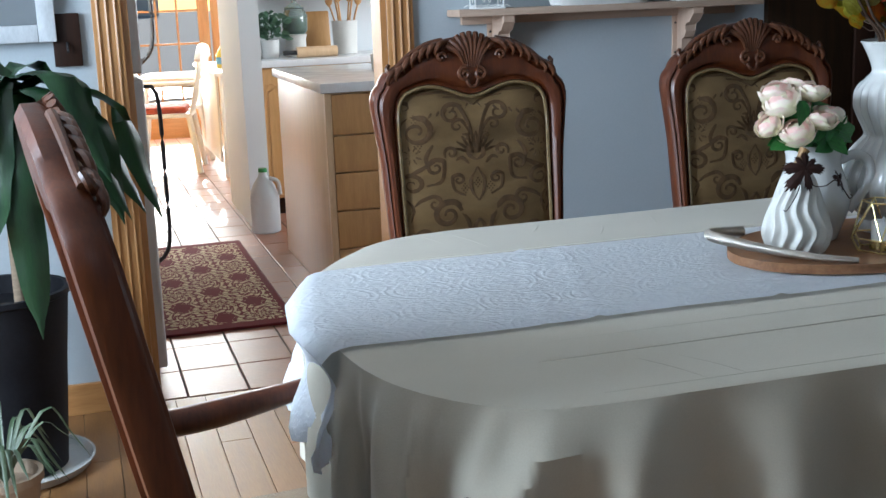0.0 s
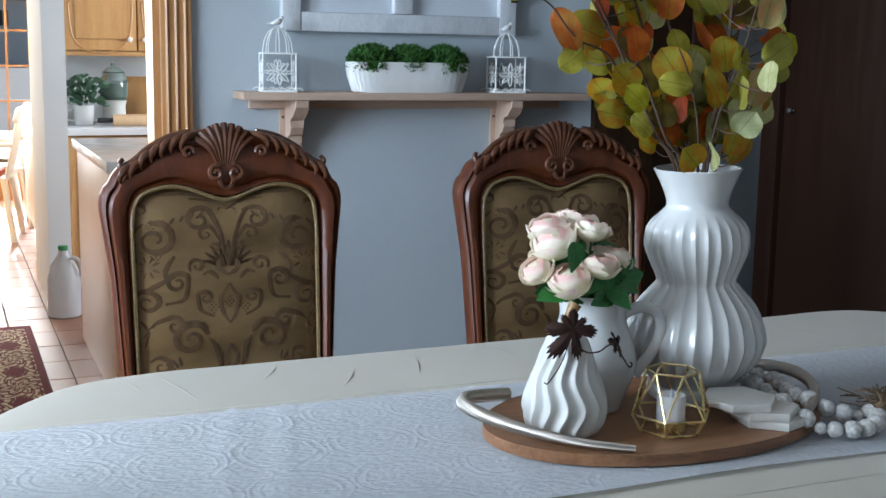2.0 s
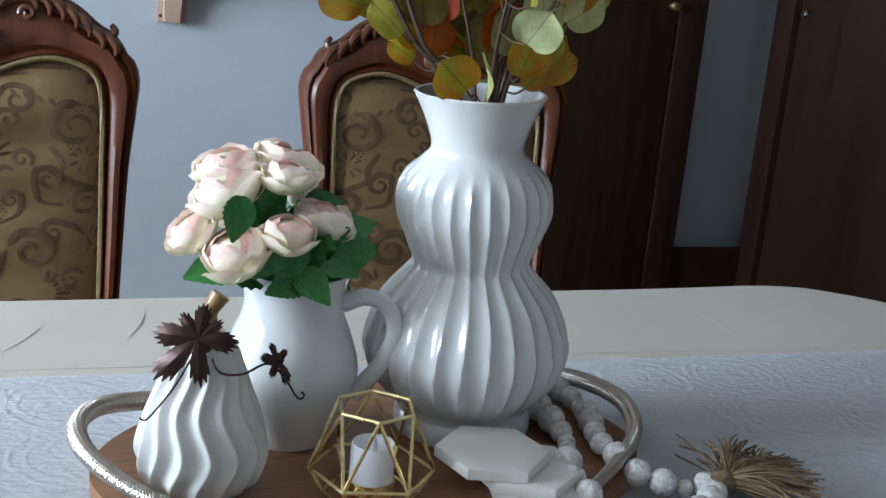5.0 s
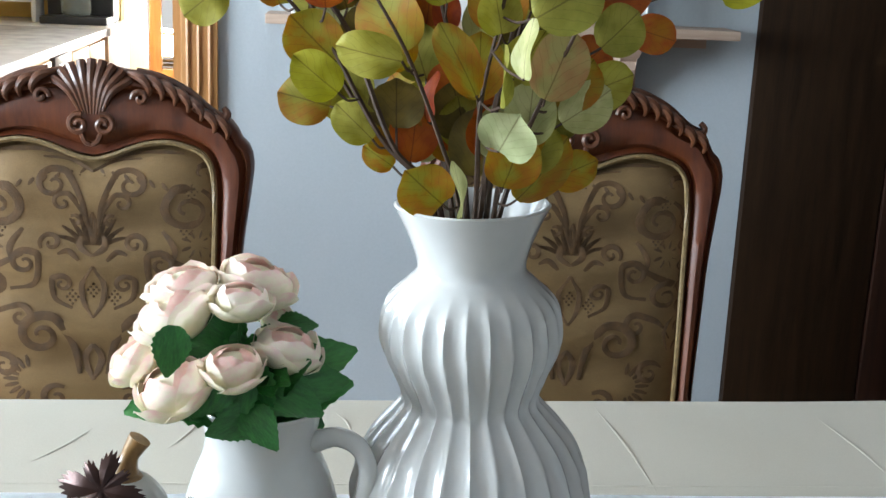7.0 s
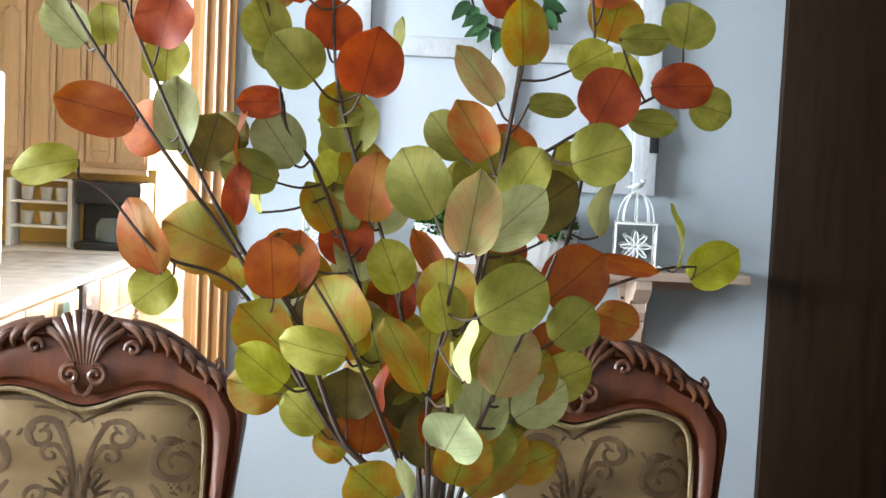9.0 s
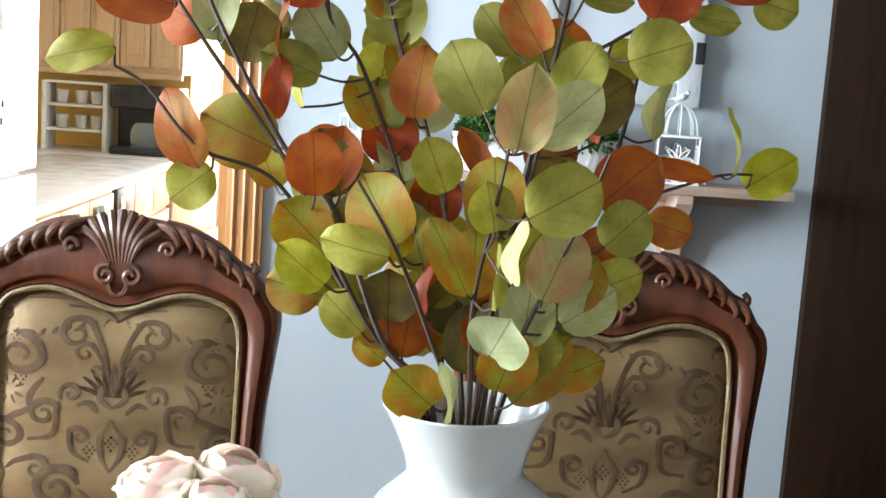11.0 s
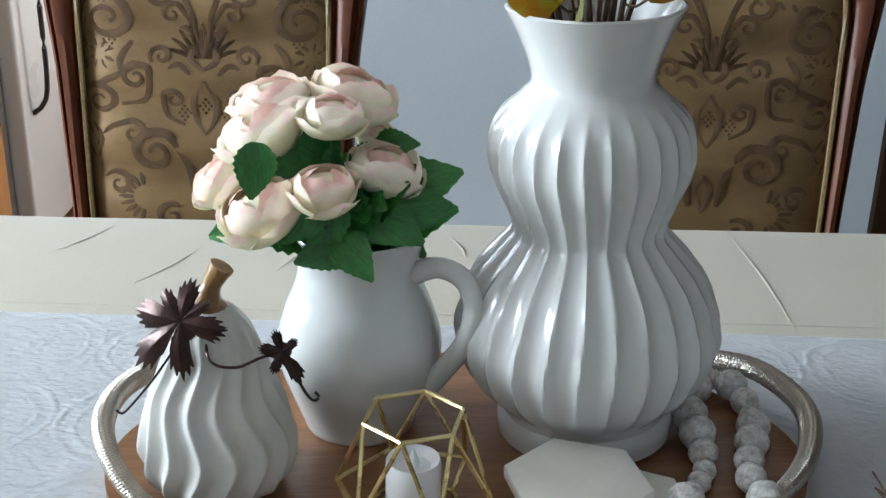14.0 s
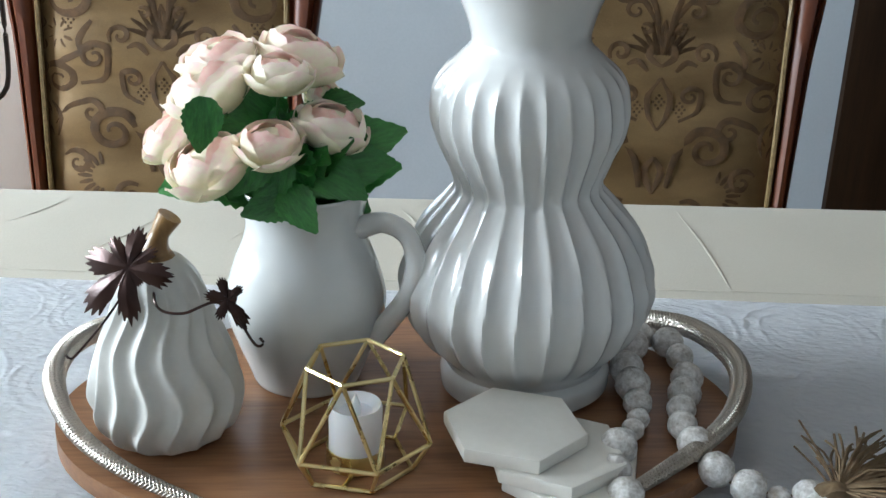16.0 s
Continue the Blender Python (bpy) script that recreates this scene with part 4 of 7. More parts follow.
braided([on_tray(*p) for p in ((1.09, 1.885, 0.797), (1.045, 1.876, 0.801), (1.003, 1.852, 0.807), (0.981, 1.80, 0.813), (0.985, 1.735, 0.815), (1.02, 1.668, 0.81), (1.072, 1.622, 0.803), (1.137, 1.589, 0.797))], 0.0088, 0.004)
braided([on_tray(*p) for p in ((1.46, 1.925, 0.797), (1.505, 1.912, 0.801), (1.54, 1.877, 0.809), (1.560, 1.805, 0.816), (1.551, 1.742, 0.814), (1.52, 1.690, 0.808), (1.453, 1.630, 0.798), (1.415, 1.606, 0.796))], 0.0088, 0.004)
BASE = TRAY_Z + 0.0165

# ribbed gourd vase
va = thing("gourd_vase", "tall white glazed ribbed double-gourd vase on the tray", "vase", (1.3765, 1.803, BASE + 0.0012))
va.rotation_euler = (0, radians(-2.1), 0)


def ribbed(a, z, r):
    k = 0.0
    if 0.030 < z < 0.290:
        k = min((z - 0.030) / 0.03, (0.290 - z) / 0.025, 1)
    c = abs(math.sin(a * 13 + 0.35 * math.sin(z * 30)))
    return r * (1 + k * (0.052 * (1 - c) ** 1.15 - 0.018))


pr = smooth_line([(r, z, 0) for r, z in ((0.070, 0.0), (0.0735, 0.004), (0.0735, 0.018), (0.069, 0.024), (0.072, 0.032), (0.092, 0.055), (0.105, 0.085), (0.104, 0.11), (0.090, 0.145), (0.068, 0.172), (0.0595, 0.184), (0.064, 0.200), (0.076, 0.230), (0.0785, 0.250), (0.073, 0.274), (0.056, 0.292), (0.0475, 0.302), (0.050, 0.318), (0.0585, 0.340), (0.0675, 0.358))], 90)
inn = [(p.x - 0.005, p.y) for p in pr[::-1] if p.y > 0.25]
cut = [next(i for i, p in enumerate(pr) if p.y > z) for z in (0.024, 0.290)]
part("foot", lathe([(p.x, p.y) for p in pr[: cut[0] + 1]], 324, ribbed), CERAMIC, va)
part("body", lathe([(p.x, p.y) for p in pr[cut[0] : cut[1] + 1]], 324, ribbed, cap=False), CERAMIC, va)
part("neck", lathe([(p.x, p.y) for p in pr[cut[1] :]] + [(0.0655, 0.3595), (0.063, 0.3590)] + inn[1:], 324, ribbed, cap=False), CERAMIC, va)

# small jug of roses
jg = thing("pitcher", "small white glazed ceramic pitcher holding roses", "pitcher", (1.186, 1.800, BASE))
pr = smooth_line([(r, z, 0) for r, z in ((0.043, 0), (0.047, 0.003), (0.049, 0.010), (0.058, 0.034), (0.0665, 0.060), (0.068, 0.082), (0.061, 0.108), (0.0525, 0.130), (0.0495, 0.146), (0.0515, 0.164), (0.0555, 0.177))], 50)
part("body", lathe([(p.x, p.y) for p in pr] + [(0.0548, 0.179), (0.0528, 0.178)] + [(p.x - 0.0045, p.y) for p in pr[::-1] if p.y > 0.03][1:], 72), CERAMIC, jg)
part("handle", tube([(0.046, -0.016, 0.146), (0.066, -0.026, 0.156), (0.086, -0.036, 0.150), (0.094, -0.042, 0.128), (0.088, -0.040, 0.098), (0.072, -0.032, 0.070), (0.060, -0.026, 0.052)], lambda t: 0.0095 - 0.001 * math.sin(math.pi * t), 40, 12, flat=0.8, up=(0.36, 0.93, 0)), CERAMIC, jg)



def petal_paint(name, low, mid, tip):
    """Petal colour from the base to the rim of the petal."""
    m, n, l, b = nodes_of(name)
    tc, sep, no = n.new("ShaderNodeTexCoord"), n.new("ShaderNodeSeparateXYZ"), n.new("ShaderNodeTexNoise")
    no.inputs["Scale"].default_value, no.inputs["Detail"].default_value = 3, 4
    l.new(tc.outputs["Object"], sep.inputs[0])
    l.new(tc.outputs["Object"], no.inputs["Vector"])
    add, ramp = n.new("ShaderNodeMath"), n.new("ShaderNodeValToRGB")
    add.operation = "MULTIPLY_ADD"
    add.inputs[1].default_value = 0.5
    l.new(sep.outputs[2], add.inputs[0])
    l.new(no.outputs["Fac"], add.inputs[2])
    e = ramp.color_ramp.elements
    e[0].position, e[0].color = 0.1, (*low, 1)
    e[1].position, e[1].color = 0.88, (*tip, 1)
    k = e.new(0.60)
    k.color = (*mid, 1)
    l.new(add.outputs[0], ramp.inputs[0])
    l.new(ramp.outputs[0], b.inputs["Base Color"])
    b.inputs["Roughness"].default_value = 0.6
    tr, ms = n.new("ShaderNodeBsdfTranslucent"), n.new("ShaderNodeMixShader")
    ms.inputs[0].default_value = 0.3
    l.new(ramp.outputs[0], tr.inputs["Color"])
    l.new(b.outputs[0], ms.inputs[1])
    l.new(tr.outputs[0], ms.inputs[2])
    l.new(ms.outputs[0], n["Material Output"].inputs["Surface"])
    return m


CREAM = [petal_paint("rose_petal_cream", (0.76, 0.76, 0.46), (0.92, 0.84, 0.66), (0.92, 0.66, 0.61)), petal_paint("rose_petal_white", (0.78, 0.78, 0.52), (0.93, 0.87, 0.71), (0.93, 0.74, 0.69)), petal_paint("rose_petal_pink", (0.88, 0.80, 0.62), (0.91, 0.74, 0.63), (0.88, 0.56, 0.50))]
ROSE_GREEN = surf("rose_leaf_green", (0.016, 0.095, 0.016), (0.045, 0.23, 0.036), 3, 0.42, bump=0.25, fine=9, stretch=(3, 1, 1), spread=0.25)
rs = thing("rose_bouquet", "bunch of pale pink artificial roses with green leaves in the pitcher", "flowers", (1.181, 1.794, BASE + 0.092))
ORIG = Vector((1.183, 1.803, BASE + 0.1))


def petal_mesh(name, material, low, high, half, flare):
    bm = bmesh.new()
    rows = []
    for i in range(8):
        v = i / 7
        lat = radians(low + (high - low) * v)
        w = half * (math.sin(math.pi * (0.18 + 0.62 * v)) ** 0.6)
        row = []
        for j in range(7):
            u = (j / 6 * 2 - 1) * w
            r = 1 + flare * v**3 + 0.018 * math.sin(j * 1.6 + i) * v
            top = lat - (0.36 * (abs(j - 3) / 3) ** 2 - 0.05 * math.sin(j * 2.1)) * v
            row.append(bm.verts.new((r * math.cos(top) * math.cos(u), r * math.cos(top) * math.sin(u), r * math.sin(top) * 0.92)))
        rows.append(row)
    for a, b in zip(rows, rows[1:]):
        for j in range(6):
            bm.faces.new((a[j], a[j + 1], b[j + 1], b[j]))
    me = bpy.data.meshes.new(name)
    bm.to_mesh(me)
    bm.free()
    me.materials.append(material)
    me.polygons.foreach_set("use_smooth", [True] * len(me.polygons))
    return me


PETALS = [(petal_mesh("petal", CREAM[i], -82, 26, 1.0, 0.24), petal_mesh("petal", CREAM[i], -75, 48, 1.15, 0.10), petal_mesh("petal", CREAM[2], -50, 70, 1.35, -0.02)) for i in range(3)]
rr = random.Random(8)
sepal = leaf_mesh("sepal", 1.0, 0.25, ROSE_GREEN, 0.2, 0.5)


def rose(at, r, way, kind):
    axis = Vector(way).normalized()
    turn = axis.to_track_quat("Z", "X").to_matrix().to_4x4()
    core = lathe([(0.2, -0.8), (0.8, -0.5), (1.05, 0), (0.9, 0.45), (0.35, 0.75)], 14)
    bmesh.ops.scale(core, vec=(r * 0.9, r * 0.9, r * 0.66), verts=core.verts)
    bl = part("bloom", core, CREAM[0], rs, "pale pink rose bloom")
    bl.matrix_basis = Matrix.Translation(Vector(at) - ORIG) @ turn
    tone = {"w": 0, "b": 1, "o": 0}[kind]
    if rr.random() < 0.35:
        tone = 1
    for ring, (k, s) in enumerate(((5, 1.24), (4, 1.18), (3, 1.08))):
        for i in range(k):
            ob = new("petal", PETALS[tone][ring])
            ob.parent = bl
            ob.matrix_basis = pose(0, 0, 0, 0, 0, 360 * i / k + 37 * ring + rr.uniform(-14, 14)) @ pose(0, 0, -0.04 * r, rr.uniform(-6, 6), rr.uniform(-4, (16, 9, 4)[ring])) @ Matrix.Diagonal((r * s * rr.uniform(0.92, 1.1), r * s * rr.uniform(0.95, 1.1), r * s * rr.uniform(0.68, 0.88), 1))
    for i in range(4):
        leaf_at(sepal, bl, (0, 0, -r * 0.85), (math.cos(i * 1.57), math.sin(i * 1.57), 0.6), (-math.cos(i * 1.57), -math.sin(i * 1.57), 1), r * 0.95, "sepal")
    a = Vector(at) - ORIG - axis * r * 0.8
    part("stem", tube([a, a - axis * 0.02, a * 0.42 + Vector((0, 0, 0.02)), Vector((a.x * 0.2, a.y * 0.2, -0.06))], 0.0016, 12, 5), ROSE_GREEN, rs)


rleaf = leaf_mesh("rose_leaf", 1.0, 0.37, ROSE_GREEN, 0.25, 0.25, 0.11, 17)


def rose_leaf(at, way, size):
    v = Vector(way).normalized()
    leaf_at(rleaf, rs, Vector(at) - ORIG - v * size * 0.45, v, (rr.uniform(-0.3, 0.3), -1, rr.uniform(0.3, 0.9)), size * 0.95)


rose((1.118, 1.830, 1.074), 0.024, (-0.30, -0.05, 1.0), 'w')
rose((1.115, 1.800, 1.058), 0.026, (-0.45, -0.15, 1.0), 'w')
rose((1.142, 1.830, 1.062), 0.018, (0.00, -0.55, 1.00), 'w')
rose((1.172, 1.790, 1.075), 0.0185, (0.08, -0.05, 1.0), 'b')
rose((1.181, 1.850, 1.075), 0.025, (0.35, -0.02, 1.0), 'w')
rose((1.212, 1.800, 1.030), 0.0225, (0.30, -0.08, 1.0), 'w')
rose((1.168, 1.755, 1.028), 0.0195, (-0.08, -0.20, 1.0), 'o')
rose((1.082, 1.792, 1.020), 0.019, (-0.7, -0.15, 0.8), 'w')
rose((1.119, 1.760, 1.009), 0.0245, (-0.40, -0.25, 1.0), 'w')
rose((1.199, 1.850, 1.040), 0.012, (0.60, -0.55, 0.80), 'w')
rose((1.127, 1.860, 1.021), 0.015, (0.00, -0.55, 1.00), 'w')
rose_leaf((1.119, 1.745, 1.045), (-0.10, -0.35, -1.00), 0.045)
rose_leaf((1.106, 1.775, 0.990), (-1.00, -0.35, -0.10), 0.060)
rose_leaf((1.152, 1.750, 1.007), (-0.50, -0.35, -0.60), 0.050)
rose_leaf((1.184, 1.760, 1.004), (0.30, -0.35, -1.00), 0.060)
rose_leaf((1.168, 1.750, 1.002), (-0.20, -0.35, -1.00), 0.055)
rose_leaf((1.210, 1.770, 1.001), (1.00, -0.35, -0.30), 0.070)
rose_leaf((1.216, 1.800, 0.976), (1.00, -0.35, -0.40), 0.060)
rose_leaf((1.191, 1.740, 0.982), (0.30, -0.35, -0.25), 0.045)
rose_leaf((1.169, 1.745, 0.982), (-0.60, -0.35, -0.15), 0.045)
rose_leaf((1.214, 1.830, 1.040), (0.80, -0.35, 0.30), 0.040)
rose_leaf((1.159, 1.800, 1.042), (-0.20, -0.35, 0.40), 0.050)
rose_leaf((1.146, 1.790, 1.025), (-0.60, -0.35, 0.40), 0.050)
rose_leaf((1.204, 1.790, 1.017), (0.40, -0.35, 0.70), 0.050)
rose_leaf((1.129, 1.790, 1.038), (-0.90, -0.35, 0.20), 0.050)
rose_leaf((1.180, 1.800, 1.008), (0.00, -0.35, 1.00), 0.060)
rose_leaf((1.149, 1.800, 0.998), (-0.30, -0.35, 0.80), 0.060)
rose_leaf((1.112, 1.800, 0.988), (-0.90, -0.35, 0.00), 0.050)
rose_leaf((1.192, 1.820, 0.978), (0.80, -0.35, 0.50), 0.060)
for i in range(26):
    a = i * 2.4
    rose_leaf((1.183 + 0.03 * math.cos(a), 1.803 + 0.03 * math.sin(a), BASE + 0.192 + 0.045 * rr.random()), (math.cos(a), math.sin(a), rr.uniform(0.15, 0.9)), rr.uniform(0.05, 0.072))
for dx, dy, dz, up in ((0.045, -0.01, 0.205, 0.25), (0.05, 0.01, 0.222, 0.5), (0.04, -0.02, 0.212, 0.2), (-0.05, -0.02, 0.20, 0.1)):
    rose_leaf((1.183 + dx, 1.803 + dy, BASE + dz), (math.copysign(1, dx), dy * 8, up), 0.075)

# ceramic pumpkin
pk = thing("ceramic_pumpkin", "tall cream ceramic pumpkin with wavy ridges and bronze leaves", "pumpkin", (1.087, 1.698, BASE))


def wavy(a, z, r):
    k = min(z / 0.012, 1) * min(max((0.150 - z) / 0.03, 0), 1)
    q = a * 7.5 + 0.8 * math.sin(z * 82 + 0.6) * k
    return r * (1 + 0.15 * k * ((1 - math.sqrt(math.sin(q) ** 2 + 0.02)) - 0.30))


pr = smooth_line([(r, z, 0) for r, z in ((0.030, 0), (0.046, 0.003), (0.057, 0.014), (0.0635, 0.034), (0.0615, 0.052), (0.0535, 0.075), (0.0445, 0.096), (0.0375, 0.115), (0.0315, 0.131), (0.021, 0.143), (0.010, 0.147))], 80)
part("body", lathe([(p.x * 0.885, p.y * 1.05) for p in pr], 360, wavy), CERAMIC_SOFT, pk)
STALK = surf("painted_stalk", (0.14, 0.07, 0.02), (0.36, 0.21, 0.08), 60, 0.35, bump=0.2, fine=120, stretch=(1, 1, 0.3))
BRONZE = surf("bronze_leaf", (0.022, 0.010, 0.008), (0.060, 0.028, 0.022), 25, 0.30, 0.6, bump=0.1)
part("stalk", tube([(0.001, 0, 0.146), (-0.001, -0.002, 0.158), (0.003, -0.002, 0.172), (0.011, -0.001, 0.186)], lambda t: 0.0145 - 0.0075 * min(1, t * 1.6) + 0.0025 * max(0, t - 0.6) / 0.4, 18, 12), STALK, pk, "glazed brown stalk")


def maple(name, lobes, size, m):
    """A lobed metal leaf round its stalk point, each lobe a toothed fan (angle, length, half angle) with a raised midrib."""
    pts = []
    n = 260
    for k in range(n):
        th = 360 * k / n
        r, rib = 0.36, 0.0
        for c, tall, wide in lobes:
            d = abs((th - c + 180) % 360 - 180)
            if d < wide:
                q = tall * min(1.0, 1.45 * (1 - d / wide) ** 0.5) * (1 - 0.30 * (d / wide))
                if q > r:
                    r, rib = q, 1 - d / wide
        tooth = abs(((k * 0.19) % 1.0) - 0.5) * 2
        pts.append((th, r, rib, 1 + (0.20 * tooth - 0.08) * min(1, r / 0.5)))
    bm = bmesh.new()
    rings = []
    for f in (0.12, 0.35, 0.6, 0.82, 1.0):
        ring = []
        for th, r, rib, tooth in pts:
            a, q = radians(th), r * f * (tooth if f > 0.95 else 1)
            ring.append(bm.verts.new((q * math.cos(a), q * math.sin(a), 0.07 * rib * math.sin(math.pi * min(f, 0.9)) - 0.22 * q * q + 0.05 * math.sin(3 * a + 1) * f)))
        rings.append(ring)
    for u, v in zip(rings, rings[1:]):
        for k in range(n):
            bm.faces.new((u[k], u[(k + 1) % n], v[(k + 1) % n], v[k]))
    bm.faces.new(rings[0])
    bmesh.ops.scale(bm, vec=(size,) * 3, verts=bm.verts)
    bmesh.ops.transform(bm, matrix=m, verts=bm.verts)
    return part(name, bm, BRONZE, pk, "dark bronze metal leaf")


maple("metal_leaf", ((84, 0.72, 30), (176, 0.92, 34), (226, 1.18, 27), (276, 0.95, 26), (-6, 0.80, 34), (40, 0.6, 24), (128, 0.62, 26)), 0.041, pose(-0.012, -0.040, 0.160, 66, 0, -14))
maple("metal_leaf", ((100, 0.8, 32), (160, 0.8, 34), (30, 0.7, 30), (300, 1.35, 26), (240, 0.8, 30)), 0.020, pose(0.058, -0.036, 0.136, 70, 0, 24))
WIRE = BRONZE
part("wire", tube([(0.0, -0.016, 0.146), (0.006, -0.036, 0.128), (0.026, -0.042, 0.126), (0.050, -0.036, 0.133), (0.066, -0.036, 0.118), (0.075, -0.038, 0.104), (0.080, -0.038, 0.099), (0.084, -0.038, 0.102), (0.081, -0.038, 0.106)], 0.0011, 60, 6), WIRE, pk)
part("wire", tube([(-0.012, -0.03, 0.146), (-0.03, -0.045, 0.120), (-0.048, -0.05, 0.098), (-0.056, -0.05, 0.090), (-0.060, -0.05, 0.093)], 0.0009, 30, 6), WIRE, pk)
part("wire", tube([(-0.014, -0.02, 0.150), (-0.010, -0.022, 0.163), (-0.012, -0.022, 0.170), (-0.008, -0.022, 0.182)], 0.0009, 16, 6), WIRE, pk)
part("wire", tube([(0.012 * math.cos(q), 0.012 * math.sin(q), 0.147) for q in (i * 0.7 for i in range(9))], 0.0014, 40, 6, True), WIRE, pk)

# gold wire candle holder
gh = thing("candle_holder", "geometric gold wire tealight holder on the tray", "candle holder", (1.239, 1.661, BASE))
ring_ = lambda r, z, off: [Vector((r * math.cos(radians(off + 60 * i)), r * math.sin(radians(off + 60 * i)), z)) for i in range(6)]  # noqa: E731
TOPR, MID, LOW = ring_(0.0375, 0.088, 20), ring_(0.0585, 0.026, -10), ring_(0.045, 0.0022, -10)


def bar(a, b, r=0.0017):
    part("wire", tube([a, b], r, 2, 6), BRASS, gh)


for i in range(6):
    bar(TOPR[i], TOPR[(i + 1) % 6])
    bar(MID[i], MID[(i + 1) % 6])
    bar(LOW[i], LOW[(i + 1) % 6])
    bar(MID[i], TOPR[i])
    bar(MID[(i + 1) % 6], TOPR[i])
    bar(MID[i], LOW[i])
for i in (1, 4):
    bar((LOW[i] + LOW[(i + 1) % 6]) / 2, Vector((0, 0.018 if i == 1 else -0.018, 0.0022)))
part("cup", lathe([(0.017, 0.001), (0.0225, 0.002), (0.0225, 0.017), (0.0215, 0.017), (0.0212, 0.004), (0.016, 0.003)], 40), BRASS, gh)
WAX = surf("white_wax", (0.74, 0.74, 0.75), (0.80, 0.80, 0.81), 20, 0.45, bump=0.03, trans=0.3)
cn = thing("tealight", "white electric tealight candle in the gold holder", "candle", (1.239, 1.661, BASE + 0.0042))
part("body", lathe([(0.020, 0), (0.0205, 0.002), (0.0205, 0.046), (0.0195, 0.0485), (0.016, 0.047), (0.013, 0.042), (0.004, 0.040)], 40, lambda a, z, r: r), WAX, cn)
part("flame_tip", lathe([(0.004, 0.040), (0.0045, 0.046), (0.002, 0.053), (0.0006, 0.057)], 12), WAX, cn)

# hexagonal coasters
COASTER = surf("cream_stone", (0.66, 0.64, 0.58), (0.74, 0.72, 0.66), 12, 0.5, bump=0.06, fine=120)
for k, (x, y, off) in enumerate(((1.404, 1.648, 20), (1.392, 1.655, 38), (1.361, 1.6675, 46))):
    co = thing("coaster", "hexagonal cream stone coaster in a stack on the tray", "coaster", (x, y, BASE + k * 0.0125), rz=off, group="stacked coasters")
    part("slab", prism([(0.0565 * math.cos(i * math.pi / 3), 0.0565 * math.sin(i * math.pi / 3)) for i in range(6)], 0, 0.0122, 0.0025, seg=2), COASTER, co)

# wooden bead garland with tassel
BEAD = surf("whitewashed_bead", (0.36, 0.33, 0.29), (0.86, 0.85, 0.83), 150, 0.75, bump=0.35, fine=420)
JUTE = surf("jute", (0.11, 0.07, 0.035), (0.24, 0.165, 0.09), 100, 0.9, bump=0.3, fine=300)
bg = thing("bead_garland", "whitewashed wooden bead garland with a jute tassel across the tray", "garland", (1.5, 1.75, BASE))
rb = random.Random(4)


def strand(pts):
    pts = [Vector((x - 1.5, y - 1.75, z - BASE)) for x, y, z in pts]
    line_ = smooth_line(pts, 400)
    total = sum((b - a).length for a, b in zip(line_, line_[1:]))
    part("cord", tube(pts, 0.0012, 60, 5), JUTE, bg)
    far = 0.0
    while far < total - 0.006:
        r = rb.choice((0.0095, 0.0125, 0.0145, 0.0155, 0.0135))
        i = min(int((far + r) / total * 399), 398)
        d = (line_[i + 1] - line_[i]).normalized()
        bm = lathe([(0.003, -r * 0.93), (r * 0.5, -r * 0.86), (r * 0.87, -r * 0.5), (r, 0), (r * 0.87, r * 0.5), (r * 0.5, r * 0.86), (0.003, r * 0.93)], 18)
        for v in bm.verts:
            v.co *= 1 + 0.03 * noise.noise(v.co * 160 + Vector((far * 50, 0, 0)))
        bmesh.ops.transform(bm, matrix=Matrix.Translation(line_[i] + Vector((0, 0, r - 0.0125))) @ d.to_track_quat("Z", "X").to_matrix().to_4x4(), verts=bm.verts)
        part("bead", bm, BEAD, bg)
        far += 2 * r * 0.96


strand([(1.492, 1.880, 0.805), (1.467, 1.815, 0.805), (1.467, 1.766, 0.805), (1.466, 1.724, 0.805), (1.448, 1.683, 0.806), (1.437, 1.650, 0.805), (1.440, 1.617, 0.799), (1.468, 1.596, 0.788), (1.512, 1.580, 0.786), (1.556, 1.594, 0.786), (1.590, 1.628, 0.786)])
strand([(1.492, 1.880, 0.805), (1.515, 1.842, 0.805), (1.517, 1.794, 0.805), (1.508, 1.754, 0.806), (1.499, 1.717, 0.806), (1.503, 1.690, 0.803), (1.515, 1.666, 0.794), (1.540, 1.648, 0.787), (1.596, 1.640, 0.786)])
tas = bmesh.new()
for i in range(240):
    a = rb.gauss(0.35, 0.55)
    L = rb.uniform(0.05, 0.10)
    s = Vector((0.105, -0.115, -0.003 + rb.uniform(0, 0.012)))
    e = s + Vector((math.cos(a) * L, math.sin(a) * L, rb.uniform(-0.012, 0.012)))
    e.z = max(e.z, -0.016)
    m_ = (s + e) / 2 + Vector((rb.uniform(-0.006, 0.006), rb.uniform(-0.006, 0.006), rb.uniform(0.0, 0.012)))
    tube([s, m_, e], 0.0011, 6, 4, bm=tas)
part("tassel", tas, JUTE, bg, "frayed brown jute tassel", kind="stuff")
part("tassel_knot", tube([(0.09, -0.118, 0.0), (0.10, -0.116, 0.004), (0.112, -0.114, 0.0)], 0.010, 8, 8), JUTE, bg)

# ---- eucalyptus in the vase ----


